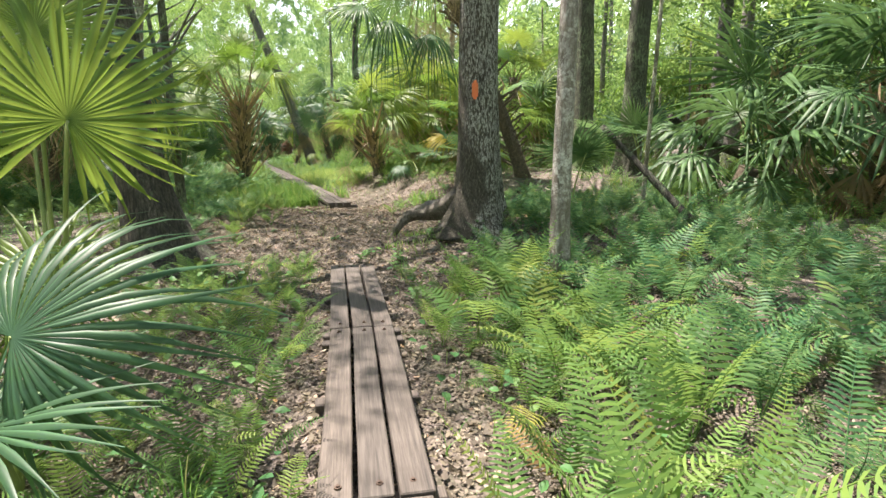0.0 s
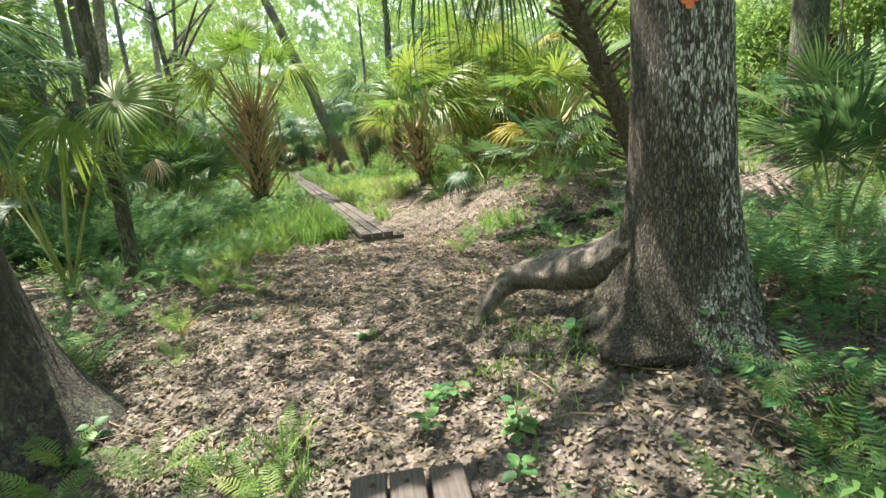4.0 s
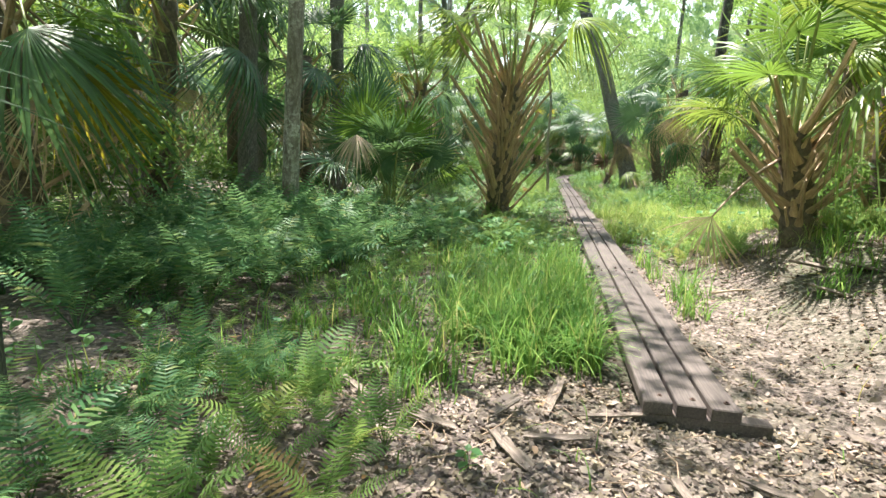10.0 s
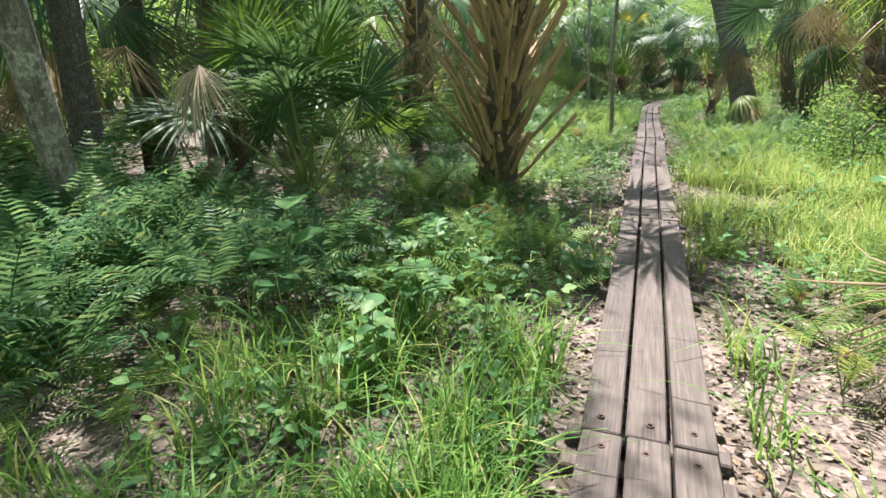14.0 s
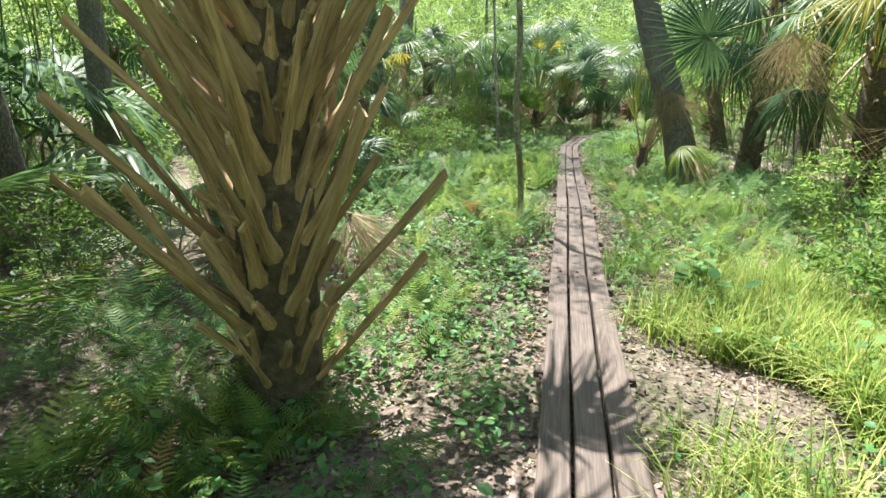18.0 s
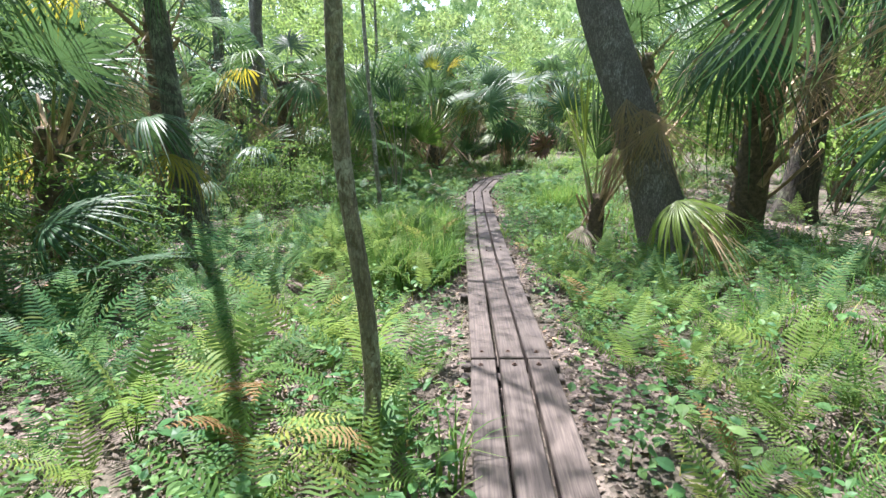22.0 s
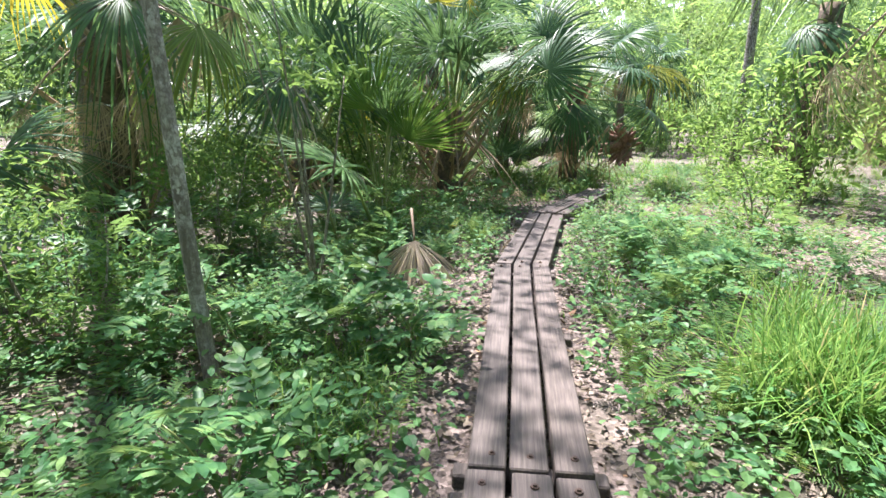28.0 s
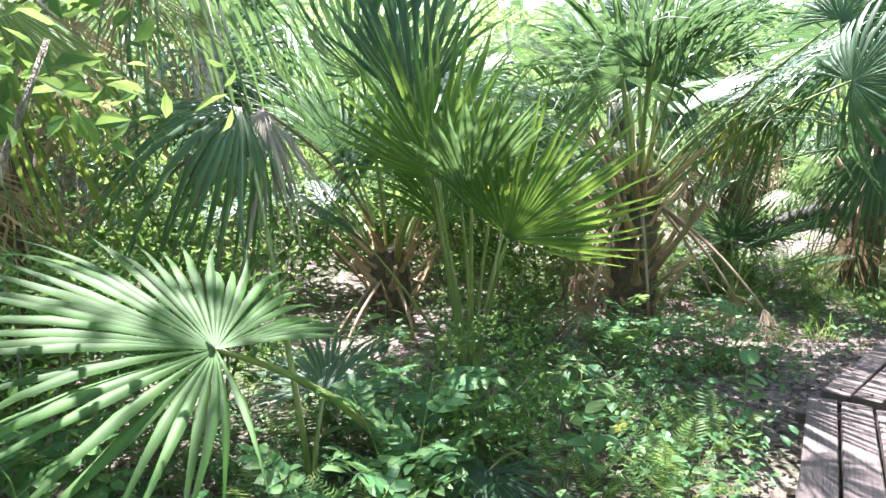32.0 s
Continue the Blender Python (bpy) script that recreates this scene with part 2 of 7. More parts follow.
def bark_mat(name, dark, mid, light, lichen, scale=1.0, stretch=0.2, deep=0.03, spots=0.57, pale_side=(0, 0, 0, 0), sharp=False):
    """Furrowed bark: narrow upright ridges, broken into flakes, with pale lichen spots."""
    m, nt, p = mat(name)
    v0 = obj_coords(nt, (scale * 34, scale * 34, scale * 34 * stretch))
    wob = node(nt, "ShaderNodeTexNoise", Scale=0.9, Detail=3.0, Roughness=0.6)
    nt.links.new(v0, wob.inputs["Vector"])
    wv_ = nt.nodes.new("ShaderNodeVectorMath")
    wv_.operation = "MULTIPLY_ADD"
    wv_.inputs[1].default_value = (1.5, 1.5, 1.6) if sharp else (2.6, 2.6, 2.2)
    nt.links.new(wob.outputs["Color"], wv_.inputs[0])
    nt.links.new(v0, wv_.inputs[2])
    vor = node(nt, "ShaderNodeTexVoronoi", Scale=1.0)
    vor.feature = "DISTANCE_TO_EDGE"
    nt.links.new(wv_.outputs[0], vor.inputs["Vector"])
    cell = node(nt, "ShaderNodeTexVoronoi", Scale=1.0)
    nt.links.new(wv_.outputs[0], cell.inputs["Vector"])
    fine = noise_out(nt, 90, 5, obj_coords(nt, (1, 1, 0.4)), 0.7)
    plate = ramp(nt, vor.outputs["Distance"], [(0.0, (0.15, 0.15, 0.15)), (0.07, (0.42, 0.42, 0.42)), (0.2, (1, 1, 1))] if sharp else [(0.0, (0.35, 0.35, 0.35)), (0.1, (0.7, 0.7, 0.7)), (0.3, (1, 1, 1))])
    tone = nt.nodes.new("ShaderNodeSeparateColor")
    nt.links.new(cell.outputs["Color"], tone.inputs[0])
    top_ = mixed(nt, mid, light, ramp(nt, tone.outputs[0], [(0.2, (0, 0, 0)), (0.9, (1, 1, 1))]))
    groove = noise_out(nt, 1.0, 5, obj_coords(nt, (scale * 30, scale * 30, scale * 4.5)), 0.65)
    top_ = mixed(nt, top_, dark, ramp(nt, groove, [(0.4, (0.6, 0.6, 0.6) if sharp else (0.9, 0.9, 0.9)), (0.56, (0, 0, 0))]))
    top_ = mixed(nt, top_, dark, ramp(nt, fine, [(0.35, (0.4, 0.4, 0.4) if sharp else (0.7, 0.7, 0.7)), (0.6, (0, 0, 0))]))
    col = mixed(nt, dark, top_, plate)
    spot = noise_out(nt, 5.5, 7, obj_coords(nt), 0.75)
    dot = nt.nodes.new("ShaderNodeVectorMath")
    dot.operation = "DOT_PRODUCT"
    dot.inputs[1].default_value = pale_side[:3]
    nt.links.new(obj_coords(nt), dot.inputs[0])
    lean_ = nt.nodes.new("ShaderNodeMath")
    lean_.operation = "ADD"
    lean_.inputs[1].default_value = pale_side[3]
    nt.links.new(dot.outputs["Value"], lean_.inputs[0])
    tot = nt.nodes.new("ShaderNodeMath")
    tot.operation = "ADD"
    nt.links.new(lean_.outputs[0], tot.inputs[0])
    nt.links.new(noise_out(nt, 1.6, 4, obj_coords(nt), 0.6), tot.inputs[1])
    broad = ramp(nt, tot.outputs[0], [(0.43, (0, 0, 0)), (0.57, (1, 1, 1))])
    flake = mixed(nt, mixed(nt, plate, ramp(nt, tone.outputs[1], [(0.3, (0, 0, 0)), (0.5, (1, 1, 1))]), 1.0, "MULTIPLY"), ramp(nt, spot, [(spots - 0.1, (0, 0, 0)), (spots, (0.9, 0.9, 0.9))]), 1.0, "MULTIPLY")
    col = mixed(nt, col, lichen, mixed(nt, flake, broad, 1.0, "MULTIPLY"))
    col = mixed(nt, col, dark, ramp(nt, noise_out(nt, 1.3, 5, obj_coords(nt, (1, 1, 0.7)), 0.6), [(0.46, (0, 0, 0)), (0.66, (0.35, 0.35, 0.35))]))
    nt.links.new(col, p.inputs["Base Color"])
    p.inputs["Roughness"].default_value = 0.85
    bump(nt, p, mixed(nt, mixed(nt, plate, groove, 0.2 if sharp else 0.5), fine, 0.2 if sharp else 0.3), 1.0, deep * 1.6)
    return m


# Pale flakes thicken up one side, partly standing in for sunlight on it.
M_OAK = bark_mat("oak_bark", (0.03, 0.026, 0.02), (0.145, 0.128, 0.091), (0.245, 0.22, 0.16), (0.62, 0.62, 0.55), 2.1, 0.27, 0.025, 0.44, (0.7, -0.4, 0.14, -0.27), True)
M_OAK_ROOT = bark_mat("oak_root_bark", (0.07, 0.06, 0.048), (0.23, 0.2, 0.16), (0.33, 0.29, 0.24), (0.42, 0.4, 0.34), 1.2, 0.7, 0.008, 0.6)
M_OAK_GREY = bark_mat("grey_oak_bark", (0.1, 0.09, 0.075), (0.31, 0.285, 0.24), (0.45, 0.42, 0.365), (0.5, 0.5, 0.45), 2.2, 0.26, 0.02, sharp=True)
M_OAK_DARK = bark_mat("damp_bark", (0.025, 0.022, 0.018), (0.1, 0.09, 0.07), (0.18, 0.16, 0.12), (0.2, 0.24, 0.14))
M_SLIM = bark_mat("pale_bark", (0.12, 0.1, 0.08), (0.33, 0.3, 0.26), (0.45, 0.42, 0.37), (0.6, 0.59, 0.54), 0.8, 0.8, 0.006, 0.5)
M_SAPLING = bark_mat("sapling_bark", (0.12, 0.105, 0.07), (0.34, 0.305, 0.215), (0.5, 0.46, 0.35), (0.5, 0.52, 0.42), 1.8, 0.5, 0.012, 0.46)
M_MOSSY = bark_mat("mossy_bark", (0.035, 0.036, 0.025), (0.12, 0.118, 0.08), (0.19, 0.185, 0.13), (0.28, 0.34, 0.2), 1.4, 0.3, 0.02, 0.5)
M_PALMBARK, nt, p = mat("palm_bark")
v = obj_coords(nt)
n1 = noise_out(nt, 18, 6, v, 0.7)
c = ramp(nt, n1, [(0.3, (0.04, 0.031, 0.021)), (0.55, (0.12, 0.094, 0.062)), (0.8, (0.25, 0.2, 0.135))])
nt.links.new(c, p.inputs["Base Color"])
p.inputs["Roughness"].default_value = 0.9
bump(nt, p, n1, 0.9, 0.03)

M_ROOT_RED, nt, p = mat("torn_root")
n1 = noise_out(nt, 14, 6, obj_coords(nt), 0.7)
c = ramp(nt, n1, [(0.3, (0.06, 0.035, 0.025)), (0.55, (0.2, 0.11, 0.075)), (0.8, (0.36, 0.24, 0.18))])
nt.links.new(c, p.inputs["Base Color"])
p.inputs["Roughness"].default_value = 0.9
bump(nt, p, n1, 0.8, 0.03)
M_STRIP, nt, p = mat("dry_strip")
n1 = noise_out(nt, 5, 6, obj_coords(nt, (12, 1.5, 12)), 0.7)
c = ramp(nt, n1, [(0.25, (0.06, 0.05, 0.04)), (0.5, (0.19, 0.155, 0.12)), (0.78, (0.34, 0.29, 0.23))])
nt.links.new(c, p.inputs["Base Color"])
p.inputs["Roughness"].default_value = 0.8
bump(nt, p, n1, 0.7, 0.008)
M_PLANK, nt, p = mat("weathered_plank")
tc = nt.nodes.new("ShaderNodeTexCoord")
info = nt.nodes.new("ShaderNodeObjectInfo")
shift = nt.nodes.new("ShaderNodeVectorMath")
shift.operation = "ADD"
cx = nt.nodes.new("ShaderNodeCombineXYZ")
mul = nt.nodes.new("ShaderNodeMath")
mul.operation = "MULTIPLY"
mul.inputs[1].default_value = 57.0
nt.links.new(info.outputs["Random"], mul.inputs[0])
for k in range(3):
    nt.links.new(mul.outputs[0], cx.inputs[k])
nt.links.new(tc.outputs["Object"], shift.inputs[0])
nt.links.new(cx.outputs[0], shift.inputs[1])
mp = nt.nodes.new("ShaderNodeMapping")
mp.inputs["Scale"].default_value = (30, 1.1, 30)
nt.links.new(shift.outputs[0], mp.inputs[0])
grain = noise_out(nt, 3.0, 8, mp.outputs[0], 0.7)
blotch = noise_out(nt, 2.2, 5, shift.outputs[0], 0.6)
c = ramp(nt, grain, [(0.28, (0.036, 0.032, 0.029)), (0.5, (0.092, 0.08, 0.07)), (0.75, (0.16, 0.143, 0.127))])
c = mixed(nt, c, ramp(nt, blotch, [(0.3, (0.3, 0.27, 0.24)), (0.7, (0.64, 0.6, 0.57))]), 0.55, "OVERLAY")
c = mixed(nt, c, ramp(nt, info.outputs["Random"], [(0, (0.38, 0.37, 0.36)), (1, (0.6, 0.56, 0.52))]), 0.5, "OVERLAY")
nt.links.new(c, p.inputs["Base Color"])
p.inputs["Roughness"].default_value = 0.75
bump(nt, p, grain, 0.5, 0.006)
M_BOLT, nt, p = mat("rusty_bolt")
c = ramp(nt, noise_out(nt, 60, 4), [(0.35, (0.05, 0.04, 0.035)), (0.7, (0.16, 0.1, 0.07))])
nt.links.new(c, p.inputs["Base Color"])
p.inputs["Metallic"].default_value, p.inputs["Roughness"].default_value = 0.6, 0.6
M_PAINT, nt, p = mat("orange_blaze_paint")
c = ramp(nt, noise_out(nt, 40, 5), [(0.3, (0.5, 0.1, 0.03)), (0.6, (0.75, 0.19, 0.06))])
nt.links.new(c, p.inputs["Base Color"])
p.inputs["Roughness"].default_value = 0.6

M_SOIL, nt, p = mat("forest_floor")
v = obj_coords(nt)
n1 = noise_out(nt, 1.3, 5, v)
vor = node(nt, "ShaderNodeTexVoronoi", Scale=34.0)
nt.links.new(v, vor.inputs["Vector"])
leafy = ramp(nt, vor.outputs["Color"], [(0.1, (0.07, 0.057, 0.047)), (0.45, (0.15, 0.12, 0.1)), (0.75, (0.225, 0.182, 0.155)), (1.0, (0.29, 0.24, 0.205))])
c = mixed(nt, leafy, (0.035, 0.027, 0.02), ramp(nt, noise_out(nt, 9, 6, v, 0.7), [(0.48, (0, 0, 0)), (0.68, (0.7, 0.7, 0.7))]))
green = noise_out(nt, 0.45, 4, v)
c = mixed(nt, c, (0.05, 0.065, 0.028), ramp(nt, green, [(0.45, (0, 0, 0)), (0.62, (0.65, 0.65, 0.65))]))
nt.links.new(c, p.inputs["Base Color"])
p.inputs["Roughness"].default_value = 0.95
bump(nt, p, mixed(nt, vor.outputs["Distance"], noise_out(nt, 35, 5, v), 0.5), 0.8, 0.03)

# ---- building helpers ----
RNG = np.random.default_rng(11)


def U(a, b):
    return float(RNG.uniform(a, b))


def mesh_np(name, verts, faces, material, smooth=True):
    """A mesh from arrays; faces all have the same number of corners."""
    verts, faces = np.asarray(verts, np.float32), np.asarray(faces, np.int32)
    me = bpy.data.meshes.new(name)
    k = faces.shape[1]
    me.vertices.add(len(verts))
    me.vertices.foreach_set("co", verts.ravel())
    me.loops.add(faces.size)
    me.loops.foreach_set("vertex_index", faces.ravel())
    me.polygons.add(len(faces))
    me.polygons.foreach_set("loop_start", np.arange(0, faces.size, k, dtype=np.int32))
    me.polygons.foreach_set("use_smooth", np.full(len(faces), smooth))
    me.update(calc_edges=True)
    me.validate()
    if material:
        me.materials.append(material)
    return me


def part(name, me, parent, label="", m=None):
    ob = new(name, me)
    ob.parent = parent
    if m is not None:
        ob.matrix_basis = m
    if label:
        ob["label"] = label
    return ob


def thing(name, x, y, z, label, category, group="", rz=0.0, me=None):
    ob = new(name, me)
    ob.matrix_basis = pose(x, y, z, 0, 0, rz)
    return tagged(ob, label, category, group)


def tube(path, radii, sides=8, caps=True, ridge=0.0, seed=0, lobes=0):
    """Vertices and quads of a tube along a path of points."""
    path = np.asarray(path, float)
    n = len(path)
    tang = np.gradient(path, axis=0)
    tang /= np.linalg.norm(tang, axis=1)[:, None] + 1e-9
    ref = np.array([1.0, 0, 0]) if abs(tang[0][0]) < 0.8 else np.array([0, 1.0, 0])
    verts = []
    rr = np.random.default_rng(seed)
    ph = rr.uniform(0, 6.28, 4)
    a = np.linspace(0, 2 * np.pi, sides, endpoint=False)
    jit = rr.normal(0, 1, (n, sides))
    for i in range(n):
        u = np.cross(tang[i], ref)
        u /= np.linalg.norm(u)
        w = np.cross(tang[i], u)
        r = np.full(sides, radii[i])
        if ridge:
            r = r * (1 + ridge * (0.5 * np.sin(3 * a + ph[0] + i * 0.2) + 0.5 * np.sin(7 * a + ph[1] - i * 0.13) + 0.35 * jit[i]))
        if lobes:
            flare = max(0.0, 1 - i / (0.35 * n))
            r = r * (1 + flare**2 * 0.35 * (0.5 + 0.5 * np.cos(lobes * a + ph[2])) )
        verts.append(path[i] + np.outer(r * np.cos(a), u) + np.outer(r * np.sin(a), w))
    verts = np.concatenate(verts)
    q = []
    for i in range(n - 1):
        for j in range(sides):
            q.append((i * sides + j, i * sides + (j + 1) % sides, (i + 1) * sides + (j + 1) % sides, (i + 1) * sides + j))
    if caps:
        verts = np.vstack([verts, path[:1], path[-1:]])
        c0, c1 = n * sides, n * sides + 1
        for j in range(0, sides, 2):
            q.append((c0, (j + 2) % sides, (j + 1) % sides, j))
            e = (n - 1) * sides
            q.append((c1, e + j, e + (j + 1) % sides, e + (j + 2) % sides))
    return verts, np.array(q)


def joined(pieces):
    vs, fs, k = [], [], 0
    for v, f in pieces:
        vs.append(v)
        fs.append(np.asarray(f) + k)
        k += len(v)
    return np.concatenate(vs), np.concatenate(fs)


# ---- the plan ----
WALK_A = [(0.36, -3.0), (-0.26, 1.87), (-0.62, 3.9), (-1.05, 5.98)]
WALK_B = [(-2.33, 12.03), (-3.6, 15.08), (-4.88, 18.12), (-6.17, 21.13), (-7.3, 23.85), (-8.52, 26.64), (-9.6, 29.19), (-10.78, 32.05), (-11.53, 34.9)]
WALK_C = [(-11.5, 35.0), (-11.55, 38.2)]
TRAIL = np.array(WALK_A[:] + [(-1.3, 8.0), (-1.9, 10.4)] + WALK_B[:] + [(-11.55, 38.2), (-11.0, 46.0)])
BOARDS = [np.array(WALK_A), np.array(WALK_B), np.array(WALK_C)]


def off_line(x, y, line):
    """Distance from points to a polyline, with the sign of the side (right is positive), and the distance along it."""
    p = np.stack([np.asarray(x, float), np.asarray(y, float)], -1)
    best, side, along, run = np.full(p.shape[:-1], 1e9), np.zeros(p.shape[:-1]), np.zeros(p.shape[:-1]), 0.0
    for a, b in zip(line[:-1], line[1:]):
        d = b - a
        ln = np.hypot(*d)
        t = np.clip(((p - a) @ d) / ln**2, 0, 1)
        o = p - a - t[..., None] * d
        dist = np.hypot(o[..., 0], o[..., 1])
        near = dist < best
        side = np.where(near, np.sign(d[1] * o[..., 0] - d[0] * o[..., 1]), side)
        along = np.where(near, run + t * ln, along)
        best = np.where(near, dist, best)
        run += ln
    return best, side, along


def board_gap(x, y):
    return np.minimum.reduce([off_line(x, y, b)[0] for b in BOARDS])


def ss(a, b, x):
    t = np.clip((np.asarray(x, float) - a) / (b - a), 0, 1)
    return t * t * (3 - 2 * t)


def G(x, y):
    """Height of the ground."""
    x, y = np.asarray(x, float), np.asarray(y, float)
    d, s, _ = off_line(x, y, TRAIL)
    e = d * s
    h = 0.03 * np.sin(1.7 * x + 0.6 * y) + 0.03 * np.sin(1.1 * y - 0.9 * x + 1) + 0.014 * np.sin(5.1 * x + 3.3 * y) + 0.012 * np.sin(6.7 * y - 4.1 * x)
    h = h * (0.35 + 0.65 * ss(0.5, 2.5, d))
    h = h + 0.11 * ss(5.9, 7.5, y) * (1 - ss(10.2, 12.0, y)) + 0.12 * np.exp(-((x + 4.6) ** 2 + (y - 9.0) ** 2) / 4)
    h = h + 0.34 * np.exp(-((x - 0.7) ** 2 + (y - 7.0) ** 2) / 1.3) + 0.22 * ss(0.5, 3.0, x) * (1 - ss(10, 13, y)) * ss(2, 5, y)
    bank = ss(0.7, 2.6, e) * ss(10.6, 12.4, y) * (1 - ss(17.0, 19.0, y))
    h = h + 0.62 * bank
    far = ss(14, 40, d)
    return h * (1 - far) + far * 0.25 - 0.02


# ---- ground ----
def steps(lo, fine_lo, fine_hi, hi, d):
    mid = np.arange(fine_lo, fine_hi, d)
    left = fine_lo - np.geomspace(d * 2, fine_lo - lo, 26)[::-1]
    right = fine_hi + np.geomspace(d, hi - fine_hi, 26)
    return np.concatenate([left, mid, right])


gx, gy = steps(-420, -17, 7, 420, 0.14), steps(-380, -3, 42, 460, 0.14)
XX, YY = np.meshgrid(gx, gy)
ZZ = G(XX, YY)
gv = np.stack([XX, YY, ZZ], -1).reshape(-1, 3)
nx, ny = len(gx), len(gy)
ii = (np.arange(ny - 1)[:, None] * nx + np.arange(nx - 1)).ravel()
ground = new("ground", mesh_np("ground", gv, np.stack([ii, ii + 1, ii + nx + 1, ii + nx], 1), M_SOIL))
tagged(ground, "brown forest floor of soil and old leaves", "ground", kind="structure")

# ---- palm parts ----
def fan_blade(n_seg, radius, spread, droop, fold, tip_droop, seed, steps_n=4, split=0.45, width=1.0, ragged=0.06, loose=1.0):
    """A fan leaf: hub at the origin, its axis along +y, upper side +z. Each segment is a folded strip that tapers and hangs at its tip."""
    r = np.random.default_rng(seed)
    pieces = []
    for i in range(n_seg):
        f = (i + 0.5) / n_seg * 2 - 1
        a = f * spread
        ln = radius * (1 - 0.3 * abs(f) ** 1.7) * (1 + r.normal(0, ragged))
        da = spread * 2 / n_seg * 0.5 * width
        td = tip_droop * (1 + r.normal(0, 0.6)) + abs(r.normal(0, 0.12))
        sway, lift = r.normal(0, 0.06) * loose, r.normal(0, 0.035) * loose
        vs = []
        for k in range(steps_n + 1):
            s = k / steps_n
            rad = ln * s
            w = min(math.tan(da) * rad, math.tan(da) * ln * split) * (1.0 if s < split else max(0.03, 1 - ((s - split) / (1 - split)) ** 0.85))
            w = max(w, 0.002)
            z = lift * s * radius - droop * s**1.8 * radius - td * max(0, s - 0.35) ** 2 * radius + fold * abs(f) * s * radius * 0.55
            back = 1.0 - 0.22 * td * max(0, s - 0.35) ** 2
            ang = a + sway * s * s
            cx_, cy_ = math.sin(ang) * rad * back, math.cos(ang) * rad * back
            px, py = math.cos(ang) * w, -math.sin(ang) * w
            vs += [(cx_ - px, cy_ - py, z), (cx_, cy_, z + w * 0.55), (cx_ + px, cy_ + py, z)]
        q = []
        for k in range(steps_n):
            o = k * 3
            q += [(o, o + 1, o + 4, o + 3), (o + 1, o + 2, o + 5, o + 4)]
        pieces.append((np.array(vs), np.array(q)))
    V, Q = joined(pieces)
    per = 3 * (steps_n + 1)
    for i in range(1, n_seg):
        Q[Q == i * per] = (i - 1) * per + 2
    return V, Q


def petiole_mesh(name, length, r0, r1, sag, material):
    t = np.linspace(0, 1, 7)
    path = np.stack([0 * t, -length * (1 - t), -sag * length * 4 * t * (1 - t) * 0 + sag * length * (np.sin(t * np.pi))], 1)
    v, q = tube(path, r0 + (r1 - r0) * t, 6)
    v[:, 0] *= 1.4
    return mesh_np(name, v, q, material)


PETIOLE_LEN = 1.0
FANS = {}


def add_fan(key, material, pet_mat, **kw):
    v, q = fan_blade(**kw)
    if key.startswith("far"):
        t = np.linspace(0, 1, 4)
        v, q = joined([(v, q), tube(np.stack([0 * t, -(1 - t), 0.05 * np.sin(t * np.pi)], 1), 0.022 - 0.011 * t, 4, caps=False)])
    FANS[key] = (mesh_np("fan_blade_" + key, v, q, material), petiole_mesh("petiole_" + key, PETIOLE_LEN, 0.016, 0.008, 0.05, pet_mat))


add_fan("stiff", M_FROND, M_PETIOLE, n_seg=38, radius=0.85, spread=2.2, droop=0.05, fold=0.25, tip_droop=0.12, seed=1, split=0.45, steps_n=6)
add_fan("full", M_FROND, M_PETIOLE, n_seg=46, radius=0.85, spread=2.75, droop=0.06, fold=0.12, tip_droop=0.22, seed=12, split=0.46, steps_n=6)
add_fan("arch", M_FROND, M_PETIOLE, n_seg=40, radius=0.95, spread=2.3, droop=0.3, fold=0.12, tip_droop=0.7, seed=2, split=0.45, steps_n=6)
add_fan("hang", M_FROND, M_PETIOLE, n_seg=40, radius=1.0, spread=2.1, droop=0.65, fold=-0.35, tip_droop=1.2, seed=3, steps_n=6)
add_fan("young", M_FROND, M_PETIOLE, n_seg=26, radius=0.8, spread=0.75, droop=0.04, fold=0.2, tip_droop=0.05, seed=4, ragged=0.04, split=0.7, steps_n=6)
add_fan("yellow", M_FROND_Y, M_PETIOLE, n_seg=36, radius=0.85, spread=2.0, droop=0.25, fold=0.0, tip_droop=0.6, seed=5, steps_n=6)
add_fan("dead", M_FROND_D, M_PETIOLE_D, n_seg=38, radius=0.85, spread=1.15, droop=0.4, fold=-0.3, tip_droop=0.9, seed=6, ragged=0.24, width=0.75, split=0.28, steps_n=6, loose=4.0)
add_fan("withered", M_FROND_D, M_PETIOLE_D, n_seg=30, radius=0.75, spread=0.9, droop=0.35, fold=-0.4, tip_droop=0.5, seed=7, ragged=0.22, loose=3.0, width=0.8)
add_fan("far", M_FROND, M_PETIOLE, n_seg=22, radius=0.95, spread=2.3, droop=0.3, fold=0.1, tip_droop=0.6, seed=8, steps_n=2)
add_fan("fardead", M_FROND_D, M_PETIOLE_D, n_seg=16, radius=0.8, spread=1.0, droop=0.7, fold=-0.6, tip_droop=0.9, seed=10, steps_n=2)
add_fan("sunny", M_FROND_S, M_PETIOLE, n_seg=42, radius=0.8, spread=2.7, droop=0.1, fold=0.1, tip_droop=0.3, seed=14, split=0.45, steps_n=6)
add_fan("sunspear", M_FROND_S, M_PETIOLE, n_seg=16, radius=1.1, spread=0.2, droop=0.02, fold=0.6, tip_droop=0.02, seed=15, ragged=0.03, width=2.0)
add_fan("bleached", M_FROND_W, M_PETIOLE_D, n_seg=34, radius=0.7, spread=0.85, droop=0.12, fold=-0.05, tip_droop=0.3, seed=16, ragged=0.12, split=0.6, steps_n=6)
